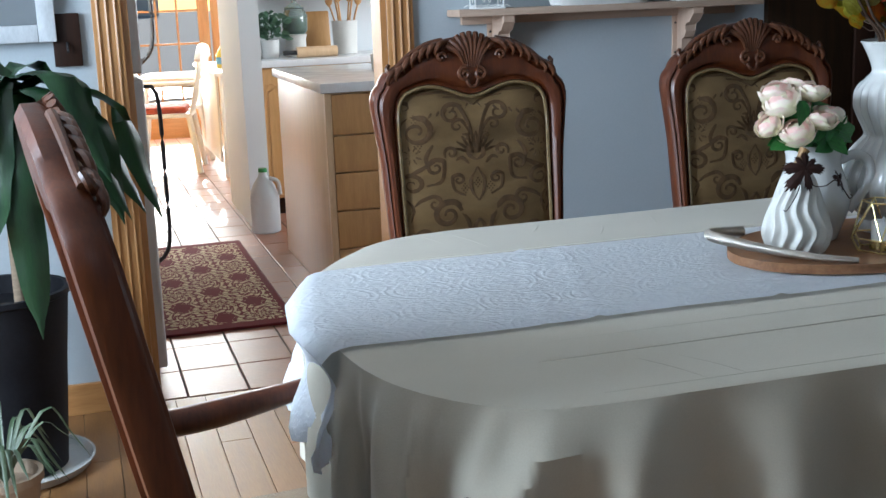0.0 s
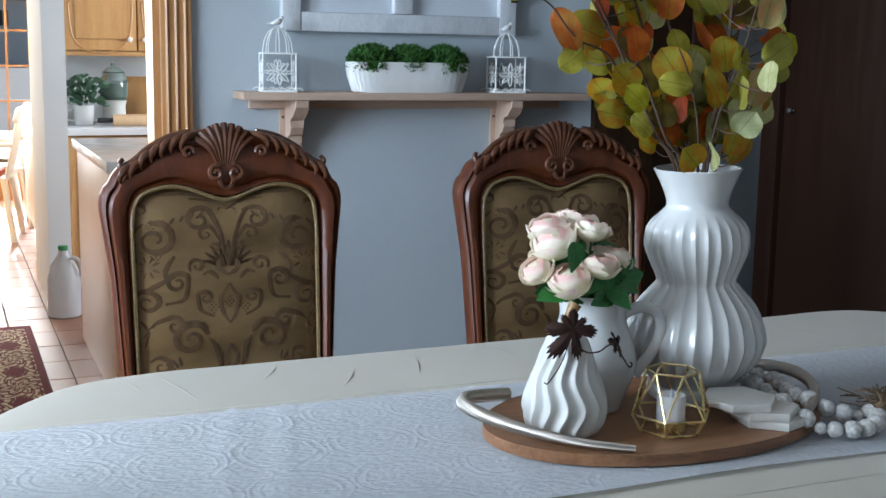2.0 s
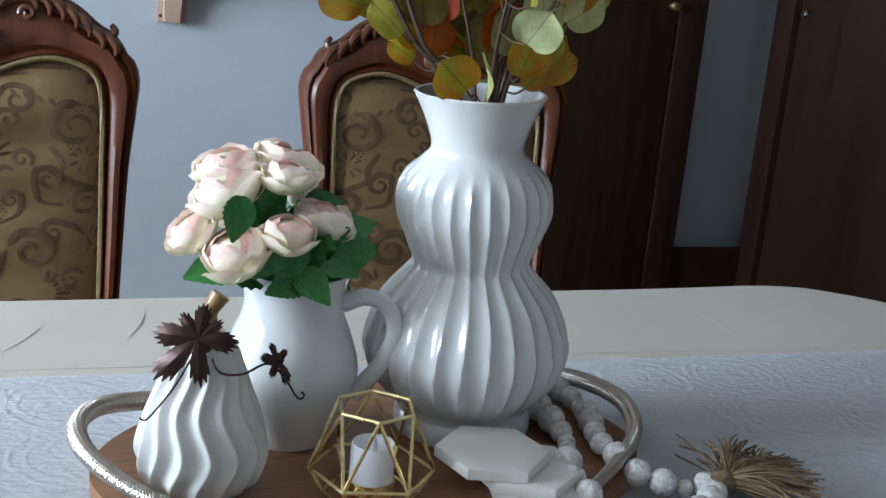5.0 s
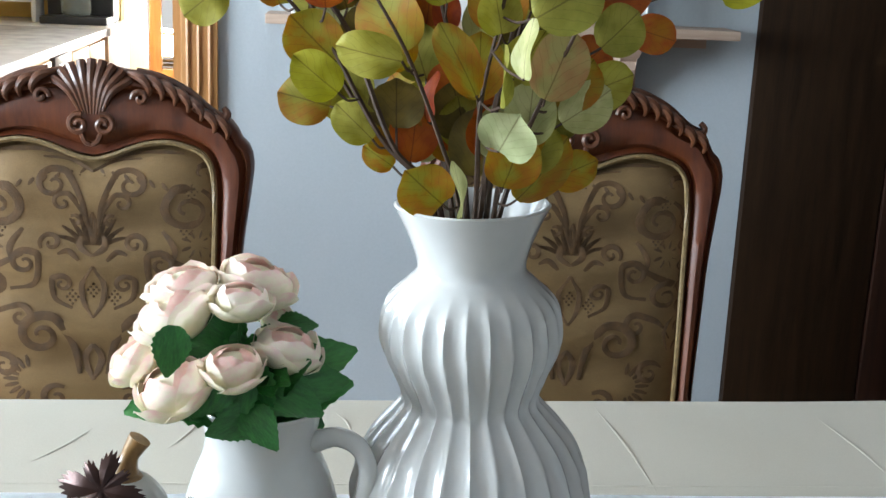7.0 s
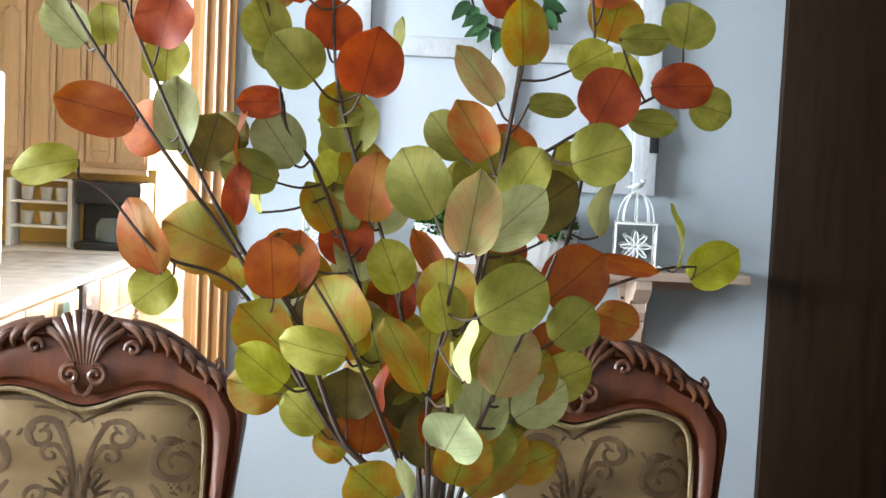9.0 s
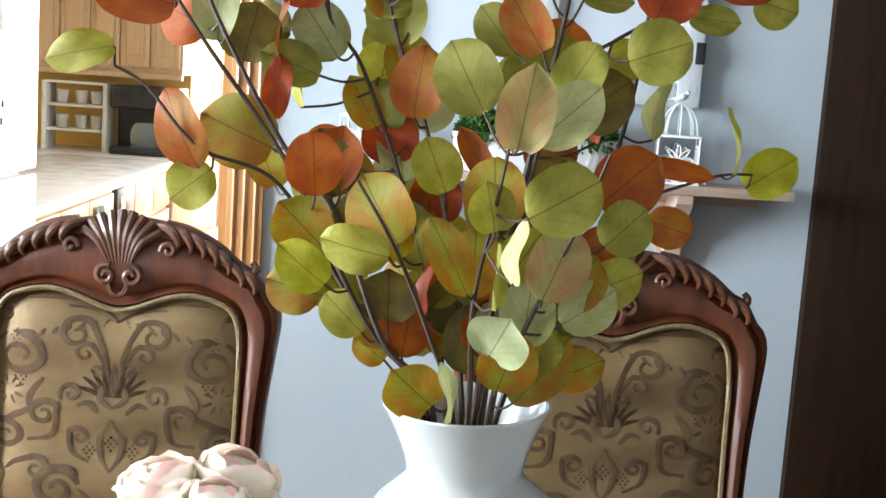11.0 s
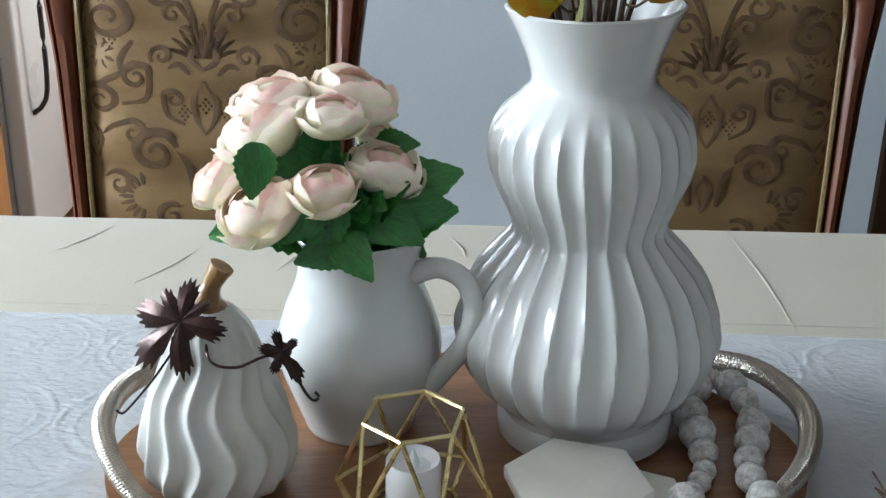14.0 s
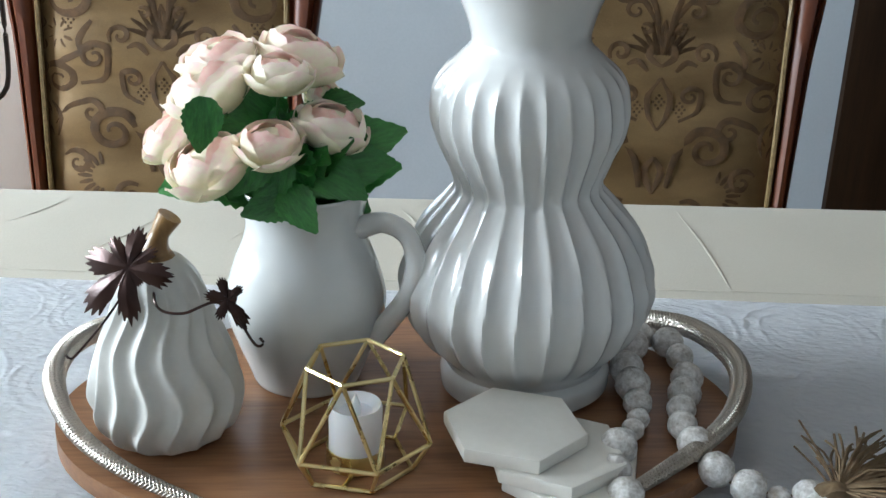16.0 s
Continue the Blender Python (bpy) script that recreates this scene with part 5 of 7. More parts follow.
def leaf_paint(name, c1, c2, blush=None):
    m, n, l, b = nodes_of(name)
    tc, no, info = n.new("ShaderNodeTexCoord"), n.new("ShaderNodeTexNoise"), n.new("ShaderNodeObjectInfo")
    off = n.new("ShaderNodeVectorMath")
    off.operation = "ADD"
    l.new(tc.outputs["Object"], off.inputs[0])
    l.new(info.outputs["Location"], off.inputs[1])
    no.inputs["Scale"].default_value, no.inputs["Detail"].default_value = 2.6, 5
    l.new(off.outputs[0], no.inputs["Vector"])
    ramp = n.new("ShaderNodeValToRGB")
    ramp.color_ramp.elements[0].color, ramp.color_ramp.elements[1].color = (*c1, 1), (*c2, 1)
    ramp.color_ramp.elements[0].position, ramp.color_ramp.elements[1].position = 0.38, 0.64
    l.new(no.outputs["Fac"], ramp.inputs[0])
    sep = n.new("ShaderNodeSeparateXYZ")
    l.new(tc.outputs["Object"], sep.inputs[0])

    def math_(op, a, b_=None):
        q = n.new("ShaderNodeMath")
        q.operation = op
        for k, v in enumerate((a, b_)):
            if v is None:
                continue
            if isinstance(v, (int, float)):
                q.inputs[k].default_value = v
            else:
                l.new(v, q.inputs[k])
        return q.outputs[0]

    ax = math_("ABSOLUTE", sep.outputs[0])
    rib = math_("LESS_THAN", ax, 0.013)
    slant = math_("ADD", math_("SUBTRACT", sep.outputs[1], math_("MULTIPLY", ax, 1.1)), math_("MULTIPLY", no.outputs["Fac"], 0.35))
    veins = math_("GREATER_THAN", math_("SINE", math_("MULTIPLY", slant, 30)), 0.965)
    both = math_("MAXIMUM", rib, math_("MULTIPLY", veins, 0.42))
    mix = n.new("ShaderNodeMix")
    mix.data_type, mix.blend_type = "RGBA", "MULTIPLY"
    l.new(math_("MULTIPLY", both, 0.62), mix.inputs["Factor"])
    l.new(ramp.outputs[0], mix.inputs[6])
    mix.inputs[7].default_value = (0.35, 0.28, 0.22, 1)
    hsv, rng = n.new("ShaderNodeHueSaturation"), n.new("ShaderNodeMapRange")
    rng.inputs["To Min"].default_value, rng.inputs["To Max"].default_value = 0.8, 1.15
    l.new(info.outputs["Random"], rng.inputs["Value"])
    l.new(rng.outputs[0], hsv.inputs["Value"])
    l.new(mix.outputs[2], hsv.inputs["Color"])
    hsv.inputs["Saturation"].default_value = 1.12
    l.new(hsv.outputs[0], b.inputs["Base Color"])
    b.inputs["Roughness"].default_value = 0.6
    b.inputs["Sheen Weight"].default_value = 0.0
    bp = n.new("ShaderNodeBump")
    bp.inputs["Strength"].default_value, bp.inputs["Distance"].default_value = 0.25, 0.01
    l.new(both, bp.inputs["Height"])
    l.new(bp.outputs[0], b.inputs["Normal"])
    tr, ms = n.new("ShaderNodeBsdfTranslucent"), n.new("ShaderNodeMixShader")
    ms.inputs[0].default_value = 0.3
    l.new(hsv.outputs[0], tr.inputs["Color"])
    l.new(b.outputs[0], ms.inputs[1])
    l.new(tr.outputs[0], ms.inputs[2])
    l.new(ms.outputs[0], n["Material Output"].inputs["Surface"])
    return m


# d is a darkened leaf tone: shade painted into back and inner leaves
TONES = {"o": ((0.288, 0.056, 0.009), (0.360, 0.099, 0.015)), "r": ((0.245, 0.033, 0.009), (0.331, 0.059, 0.012)), "b": ((0.259, 0.059, 0.012), (0.259, 0.112, 0.018)), "s": ((0.374, 0.112, 0.042), (0.346, 0.172, 0.054)),
         "y": ((0.194, 0.178, 0.027), (0.259, 0.238, 0.054)), "Y": ((0.238, 0.224, 0.018), (0.302, 0.290, 0.042)), "g": ((0.144, 0.139, 0.024), (0.202, 0.185, 0.045)), "m": ((0.252, 0.112, 0.021), (0.202, 0.178, 0.030)),
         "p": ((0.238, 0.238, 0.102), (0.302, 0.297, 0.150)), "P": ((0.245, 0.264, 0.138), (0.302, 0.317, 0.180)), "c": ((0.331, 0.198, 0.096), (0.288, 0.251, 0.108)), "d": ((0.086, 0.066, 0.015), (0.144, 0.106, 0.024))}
LEAF = {}
for key, (c1, c2) in TONES.items():
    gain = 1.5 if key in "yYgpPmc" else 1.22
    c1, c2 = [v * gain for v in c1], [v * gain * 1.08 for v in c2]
    mt = leaf_paint("eucalyptus_leaf_paint", c1, c2)
    LEAF[key] = [leaf_mesh("eucalyptus_leaf", 1.0, 0.5, mt, f, c, 0, 14, t, True) for f, c, t in ((0.10, 0.08, 1.0), (0.22, -0.05, 0.96), (0.05, 0.15, 1.04))]
TWIG = surf("brown_twig", (0.035, 0.018, 0.010), (0.09, 0.05, 0.028), 40, 0.7, bump=0.2)
VASE = Vector((1.366, 1.804, BASE + 0.30))
eu = thing("eucalyptus_branches", "tall artificial eucalyptus branches with green and orange leaves in the vase", "branches", tuple(VASE))
STEMS = []
re_ = random.Random(21)


def twig(*pts, r=0.0032):
    pts = [VASE + Vector((re_.uniform(-0.02, 0.02), re_.uniform(-0.02, 0.02), -0.12))] + [Vector((VASE.x + (pts[0][0] - VASE.x) * 0.42, VASE.y + (pts[0][1] - VASE.y) * 0.42, VASE.z + 0.055))] + [Vector(p) for p in pts]
    line_ = smooth_line(pts, 60)
    STEMS.append(line_)
    part("stem", tube([p - VASE for p in line_], lambda t: r * (1 - 0.62 * t), sides=6, raw=True), TWIG, eu)


twig((1.293, 1.79, 1.20), (1.252, 1.80, 1.296), (1.209, 1.81, 1.343), (1.155, 1.82, 1.432), (1.108, 1.84, 1.527), (1.08, 1.85, 1.60))
twig((1.28, 1.80, 1.21), (1.21, 1.80, 1.335), (1.145, 1.78, 1.426), (1.087, 1.78, 1.51), (1.05, 1.78, 1.57))
twig((1.27, 1.81, 1.22), (1.205, 1.81, 1.315), (1.143, 1.80, 1.341), (1.102, 1.80, 1.385), (1.077, 1.80, 1.399))
twig((1.35, 1.83, 1.24), (1.322, 1.83, 1.351), (1.291, 1.83, 1.433), (1.275, 1.83, 1.497), (1.269, 1.83, 1.60))
twig((1.32, 1.85, 1.26), (1.266, 1.85, 1.404), (1.234, 1.85, 1.45), (1.224, 1.84, 1.52), (1.20, 1.84, 1.60))
twig((1.375, 1.79, 1.22), (1.387, 1.78, 1.294), (1.407, 1.80, 1.397), (1.421, 1.82, 1.471), (1.43, 1.83, 1.55), (1.435, 1.84, 1.66), r=0.004)
twig((1.39, 1.80, 1.26), (1.415, 1.80, 1.40), (1.462, 1.82, 1.445), (1.536, 1.83, 1.485), (1.565, 1.84, 1.505))
twig((1.41, 1.83, 1.25), (1.454, 1.85, 1.306), (1.515, 1.90, 1.318), (1.577, 1.93, 1.336), (1.614, 1.95, 1.338))
twig((1.36, 1.75, 1.24), (1.37, 1.72, 1.32), (1.38, 1.70, 1.40))
twig((1.40, 1.76, 1.22), (1.43, 1.74, 1.30), (1.45, 1.73, 1.36))
twig((1.33, 1.76, 1.21), (1.30, 1.74, 1.28), (1.27, 1.73, 1.33))
twig((1.43, 1.86, 1.24), (1.48, 1.88, 1.36), (1.50, 1.90, 1.50), (1.49, 1.91, 1.62))


def leaf_set(rows):
    for x, y, z, w, h, key in rows:
        c = Vector((x, y, z))
        stem_ = min(STEMS, key=lambda s: min((p - c - Vector((0, 0, 0.6 * h))).length for p in s))
        near = min(stem_, key=lambda p: (p - (c - Vector((0, 0, 0.035)))).length)
        away = c - near
        face = Vector((re_.uniform(-0.28, 0.28), -1, re_.uniform(-0.2, 0.35)))
        if w < 0.45 * h:
            way = Vector((away.x * 0.4, 0, 1 if away.z > -0.01 else -1))
            face = Vector((1 if re_.random() < 0.5 else -1, -0.30, 0.1))
            L, W = 2 * h, 1.5 * h
        elif h < 0.75 * w:
            way = Vector((math.copysign(1, x - near.x if abs(x - near.x) > 0.01 else x - VASE.x), 0, re_.uniform(-0.25, 0.25)))
            L, W = 2 * w, 2 * h
        else:
            way = Vector((away.x, away.y * 0.3, away.z + 0.012)) + Vector((re_.uniform(-0.012, 0.012), 0, 0))
            L, W = 2.2 * h, 2.1 * w
        if way.length < 0.006:
            way = Vector((0, 0, 1))
        way.normalize()
        base_ = c - way * L * 0.5
        leaf_at(re_.choice(LEAF[key]), eu, base_ - VASE, way, face, (W, L, L))
        if (base_ - near).length < 0.16:
            part("leaf_stalk", tube([near - VASE, (near + base_) / 2 - VASE + Vector((0, 0, -0.004)), base_ - VASE], 0.0011, 7, 5), TWIG, eu)


leaf_set([
    (1.089, 1.800, 1.455, 0.033, 0.021, 'o'),
    (1.049, 1.800, 1.408, 0.028, 0.016, 'y'),
    (1.064, 1.800, 1.520, 0.016, 0.021, 'p'),
    (1.093, 1.800, 1.521, 0.014, 0.016, 'y'),
])
leaf_set([
    (1.127, 1.800, 1.354, 0.019, 0.030, 's'),
    (1.137, 1.800, 1.312, 0.019, 0.019, 'y'),
    (1.137, 1.830, 1.531, 0.025, 0.022, 'r'),
    (1.145, 1.850, 1.455, 0.019, 0.029, 'p'),
    (1.129, 1.880, 1.502, 0.020, 0.020, 'y'),
    (1.168, 1.820, 1.355, 0.028, 0.029, 'm'),
])
leaf_set([
    (1.194, 1.850, 1.432, 0.012, 0.030, 'o'),
    (1.198, 1.830, 1.392, 0.011, 0.024, 'r'),
    (1.213, 1.860, 1.397, 0.004, 0.022, 'y'),
    (1.212, 1.850, 1.468, 0.020, 0.014, 'r'),
    (1.243, 1.800, 1.502, 0.023, 0.022, 'g'),
    (1.216, 1.840, 1.532, 0.020, 0.020, 'y'),
    (1.220, 1.870, 1.517, 0.018, 0.020, 'g'),
    (1.272, 1.830, 1.533, 0.023, 0.019, 'r'),
    (1.264, 1.854, 1.383, 0.015, 0.021, 'm'),
    (1.234, 1.780, 1.335, 0.021, 0.022, 'o'),
    (1.249, 1.820, 1.339, 0.021, 0.023, 'o'),
    (1.270, 1.730, 1.280, 0.026, 0.018, 'y'),
    (1.229, 1.770, 1.259, 0.018, 0.021, 'Y'),
])
leaf_set([
    (1.218, 1.820, 1.233, 0.021, 0.021, 'm'),
    (1.261, 1.800, 1.218, 0.017, 0.019, 'y'),
    (1.282, 1.820, 1.186, 0.012, 0.014, 'm'),
])
leaf_set([
    (1.304, 1.780, 1.501, 0.025, 0.025, 'r'),
    (1.329, 1.800, 1.519, 0.007, 0.019, 'g'),
    (1.283, 1.830, 1.458, 0.022, 0.009, 'g'),
    (1.309, 1.820, 1.402, 0.021, 0.026, 'b'),
    (1.344, 1.760, 1.409, 0.024, 0.028, 'g'),
    (1.288, 1.870, 1.356, 0.023, 0.021, 'r'),
    (1.285, 1.770, 1.305, 0.027, 0.027, 'm'),
    (1.327, 1.820, 1.338, 0.019, 0.021, 'y'),
    (1.356, 1.800, 1.350, 0.010, 0.022, 'o'),
    (1.338, 1.850, 1.309, 0.012, 0.017, 'r'),
    (1.368, 1.840, 1.448, 0.017, 0.022, 'g'),
    (1.340, 1.730, 1.278, 0.015, 0.028, 'm'),
    (1.366, 1.720, 1.318, 0.017, 0.017, 'y'),
])
leaf_set([
    (1.322, 1.800, 1.241, 0.006, 0.021, 'r'),
    (1.303, 1.850, 1.218, 0.022, 0.024, 'm'),
    (1.318, 1.760, 1.172, 0.023, 0.020, 'm'),
    (1.347, 1.740, 1.174, 0.005, 0.023, 'p'),
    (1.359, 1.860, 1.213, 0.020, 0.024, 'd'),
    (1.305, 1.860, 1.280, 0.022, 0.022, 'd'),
])
leaf_set([
    (1.390, 1.820, 1.497, 0.014, 0.026, 'c'),
    (1.421, 1.780, 1.530, 0.019, 0.025, 'm'),
    (1.388, 1.800, 1.453, 0.018, 0.024, 's'),
    (1.422, 1.840, 1.441, 0.022, 0.020, 'o'),
    (1.383, 1.680, 1.391, 0.019, 0.028, 'c'),
    (1.416, 1.710, 1.387, 0.019, 0.027, 'p'),
    (1.425, 1.750, 1.416, 0.018, 0.022, 'g'),
    (1.456, 1.840, 1.475, 0.020, 0.011, 'g'),
    (1.454, 1.840, 1.379, 0.007, 0.017, 'r'),
    (1.414, 1.690, 1.328, 0.024, 0.025, 'g'),
    (1.467, 1.850, 1.273, 0.020, 0.017, 'o'),
    (1.420, 1.740, 1.275, 0.022, 0.026, 'c'),
    (1.372, 1.720, 1.268, 0.006, 0.024, 'g'),
])
leaf_set([
    (1.382, 1.670, 1.293, 0.005, 0.022, 'p'),
    (1.371, 1.760, 1.323, 0.023, 0.024, 'm'),
    (1.379, 1.710, 1.226, 0.023, 0.019, 'P'),
    (1.389, 1.750, 1.197, 0.022, 0.022, 'm'),
    (1.418, 1.770, 1.186, 0.020, 0.030, 'm'),
    (1.455, 1.830, 1.177, 0.017, 0.020, 'm'),
    (1.440, 1.870, 1.219, 0.017, 0.028, 'r'),
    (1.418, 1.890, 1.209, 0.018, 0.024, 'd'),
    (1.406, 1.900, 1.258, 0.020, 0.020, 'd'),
])
leaf_set([
    (1.496, 1.800, 1.482, 0.024, 0.022, 'r'),
    (1.487, 1.840, 1.516, 0.017, 0.019, 'y'),
    (1.519, 1.870, 1.506, 0.018, 0.018, 'y'),
    (1.488, 1.780, 1.436, 0.024, 0.022, 'g'),
    (1.472, 1.840, 1.429, 0.017, 0.017, 'y'),
    (1.523, 1.800, 1.530, 0.021, 0.013, 'g'),
    (1.540, 1.830, 1.465, 0.021, 0.012, 'g'),
    (1.473, 1.780, 1.338, 0.026, 0.027, 'o'),
    (1.527, 1.850, 1.345, 0.029, 0.009, 'o'),
    (1.508, 1.880, 1.392, 0.004, 0.026, 'g'),
    (1.471, 1.760, 1.304, 0.020, 0.020, 'g'),
    (1.524, 1.860, 1.295, 0.017, 0.018, 'b'),
    (1.468, 1.800, 1.253, 0.020, 0.026, 'y'),
])
leaf_set([
    (1.561, 1.820, 1.496, 0.027, 0.019, 'r'),
    (1.592, 1.850, 1.480, 0.018, 0.017, 'g'),
    (1.566, 1.840, 1.548, 0.023, 0.018, 'g'),
    (1.632, 1.950, 1.341, 0.021, 0.025, 'Y'),
    (1.591, 1.920, 1.368, 0.004, 0.029, 'g'),
])
# the crown above
upper = []
for s in (0, 1, 3, 4, 5, 11):
    for k in range(3):
        p = STEMS[s][59 - k * 5]
        upper.append((round(p.x + re_.uniform(-0.035, 0.035), 3), round(p.y + re_.uniform(-0.03, 0.03), 3), round(max(p.z, 1.555) + re_.uniform(0.0, 0.03), 3), re_.uniform(0.018, 0.026), re_.uniform(0.018, 0.027), re_.choice("ogymrpg")))
leaf_set(upper)
# the dense middle, its depth shade partly painted with the dark leaf tone d
inner = []
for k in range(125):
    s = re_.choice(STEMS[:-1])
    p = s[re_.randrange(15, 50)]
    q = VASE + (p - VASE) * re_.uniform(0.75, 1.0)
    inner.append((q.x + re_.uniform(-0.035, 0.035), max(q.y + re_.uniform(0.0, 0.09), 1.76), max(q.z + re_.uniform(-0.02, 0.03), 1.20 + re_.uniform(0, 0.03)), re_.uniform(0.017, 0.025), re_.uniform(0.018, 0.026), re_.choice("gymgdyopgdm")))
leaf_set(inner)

# ---- potted plants by the doorway ----
POT = surf("black_ceramic_pot", (0.006, 0.006, 0.008), (0.014, 0.014, 0.018), 8, 0.7, bump=0.08, gloss=0.2)
SOIL = surf("potting_soil", (0.02, 0.013, 0.008), (0.05, 0.035, 0.022), 50, 0.95, bump=0.5)
DRAC = surf("dracaena_leaf", (0.006, 0.024, 0.009), (0.018, 0.060, 0.017), 5, 0.38, bump=0.08, fine=40, stretch=(6, 1, 1), spread=0.2)
CANE = surf("dracaena_cane", (0.16, 0.11, 0.07), (0.28, 0.21, 0.14), 30, 0.85, bump=0.4, stretch=(1, 1, 6))
SAUCER = surf("clear_saucer", (0.45, 0.45, 0.43), (0.55, 0.55, 0.53), 8, 0.2, bump=0.05)
sc_ = thing("plant_saucer", "pale plastic saucer under the black plant pot", "saucer", (-0.36, 3.27, 0.0))
part("dish", lathe([(0.17, 0), (0.20, 0.003), (0.215, 0.028), (0.208, 0.028), (0.195, 0.008), (0.02, 0.007)], 48), SAUCER, sc_)
pp = thing("plant_pot", "tall tapered black plant pot on the floor", "pot", (-0.36, 3.27, 0.008))
part("body", lathe([(0.13, 0), (0.14, 0.004), (0.165, 0.30), (0.185, 0.49), (0.193, 0.495), (0.193, 0.51), (0.178, 0.51), (0.172, 0.46)], 56), POT, pp)
part("soil", lathe([(0.172, 0.44), (0.17, 0.455), (0.01, 0.462)], 40), SOIL, pp)
dr = thing("dracaena_plant", "green potted dracaena with drooping glossy strap leaves", "plant", (-0.36, 3.27, 0.46))
part("cane", tube([(0.06, 0, 0), (0.062, 0.0, 0.2), (0.07, 0, 0.42), (0.075, 0, 0.62)], 0.018, 20, 10), CANE, dr)
part("cane", tube([(-0.05, 0.03, 0), (-0.055, 0.03, 0.25), (-0.05, 0.03, 0.48)], 0.016, 16, 10), CANE, dr)
rp = random.Random(12)


def strap(parent, a, b, c, width, material):
    """A long leaf from a over b to c, folded along its middle."""
    line_ = smooth_line([a, (Vector(a) + Vector(b)) / 2 + Vector((0, 0, 0.02)), b, (Vector(b) * 0.55 + Vector(c) * 0.45), c], 16)
    bm = bmesh.new()
    prev = None
    for i, p in enumerate(line_):
        t = i / 15
        d = (line_[min(i + 1, 15)] - line_[max(i - 1, 0)]).normalized()
        side = d.cross(Vector((0, 0, 1)))
        side = side.normalized() if side.length > 0.05 else Vector((0.9, -0.4, 0))
        if side.x < 0:
            side = -side
        side = (side * 0.55 + Vector((0.75, -0.3, 0)) * 0.45).normalized()
        up = side.cross(d)
        w = width * (0.28 + 0.72 * math.sin(math.pi * min(0.06 + t * 0.92, 1)) ** 0.8) * (1 if t < 0.85 else max((1 - t) / 0.15, 0.06))
        wave_ = 0.12 * math.sin(i * 1.7)
        row = [bm.verts.new(p + side * (s * w) + up * (abs(s) * w * (0.28 + wave_ * s))) for s in (-1, -0.5, 0, 0.5, 1)]
        if prev:
            for k in range(4):
                bm.faces.new((prev[k], prev[k + 1], row[k + 1], row[k]))
        prev = row
    return part("leaf", bm, material, parent)


HEAD = (0.09, 0, 0.62)
for b, c, w in (((0.24, -0.03, 0.62), (0.30, -0.06, 0.50), 0.034), ((0.36, 0.02, 0.52), (0.455, 0.0, 0.215), 0.03), ((0.30, -0.05, 0.50), (0.35, -0.08, 0.22), 0.032), ((0.20, -0.10, 0.44), (0.20, -0.14, 0.20), 0.036), ((0.10, -0.16, 0.40), (0.115, -0.20, -0.04), 0.034),
                ((0.02, -0.14, 0.62), (-0.05, -0.2, 0.36), 0.034), ((-0.06, -0.05, 0.63), (-0.20, -0.06, 0.50), 0.032), ((0.16, 0.06, 0.64), (0.27, 0.08, 0.50), 0.03), ((-0.02, 0.02, 0.66), (-0.12, 0.02, 0.60), 0.03), ((0.25, 0.05, 0.58), (0.30, 0.06, 0.33), 0.03), ((0.06, -0.12, 0.58), (0.02, -0.2, 0.20), 0.032), ((-0.10, 0.02, 0.56), (-0.22, 0.0, 0.28), 0.03)):
    strap(dr, HEAD, b, c, w * 1.45, DRAC)
for k in range(16):
    a = -0.9 + k * 0.30 + rp.uniform(-0.2, 0.2)
    L = rp.uniform(0.16, 0.34)
    top_ = HEAD[2] + rp.uniform(-0.14, 0.04)
    strap(dr, (HEAD[0], HEAD[1], top_ - 0.03), (HEAD[0] + L * 0.55 * math.cos(a), L * 0.5 * math.sin(a) - 0.03, top_ + rp.uniform(-0.02, 0.06)), (HEAD[0] + L * math.cos(a), L * 0.8 * math.sin(a) - 0.05, top_ - rp.uniform(0.14, 0.34)), rp.uniform(0.032, 0.046), DRAC)
for k in range(10):
    a = k * 0.63
    strap(dr, (-0.05, 0.03, 0.48), (-0.05 + 0.14 * math.cos(a), 0.03 + 0.12 * math.sin(a), 0.56), (-0.05 + 0.25 * math.cos(a), 0.03 + 0.2 * math.sin(a), 0.30), 0.028, DRAC)
SPID = surf("spider_plant_leaf", (0.03, 0.06, 0.025), (0.12, 0.15, 0.09), 5, 0.45, bump=0.05, stretch=(10, 1, 1))
TERRA = surf("pale_clay_pot", (0.34, 0.25, 0.17), (0.44, 0.34, 0.25), 12, 0.8, bump=0.15)
sp = thing("spider_plant", "small spider plant in a pale clay pot on the floor", "plant", (-0.36, 2.86, 0))
part("pot", lathe([(0.06, 0), (0.065, 0.003), (0.085, 0.13), (0.092, 0.13), (0.092, 0.15), (0.08, 0.15), (0.075, 0.12), (0.01, 0.12)], 32), TERRA, sp)
for k in range(26):
    a = k * 2.4
    L = rp.uniform(0.12, 0.24)
    strap(sp, (0, 0, 0.12), (L * 0.55 * math.cos(a), L * 0.55 * math.sin(a), 0.12 + L * 0.75), (L * math.cos(a), L * math.sin(a), 0.10 + L * rp.uniform(0.0, 0.5)), 0.006, SPID)

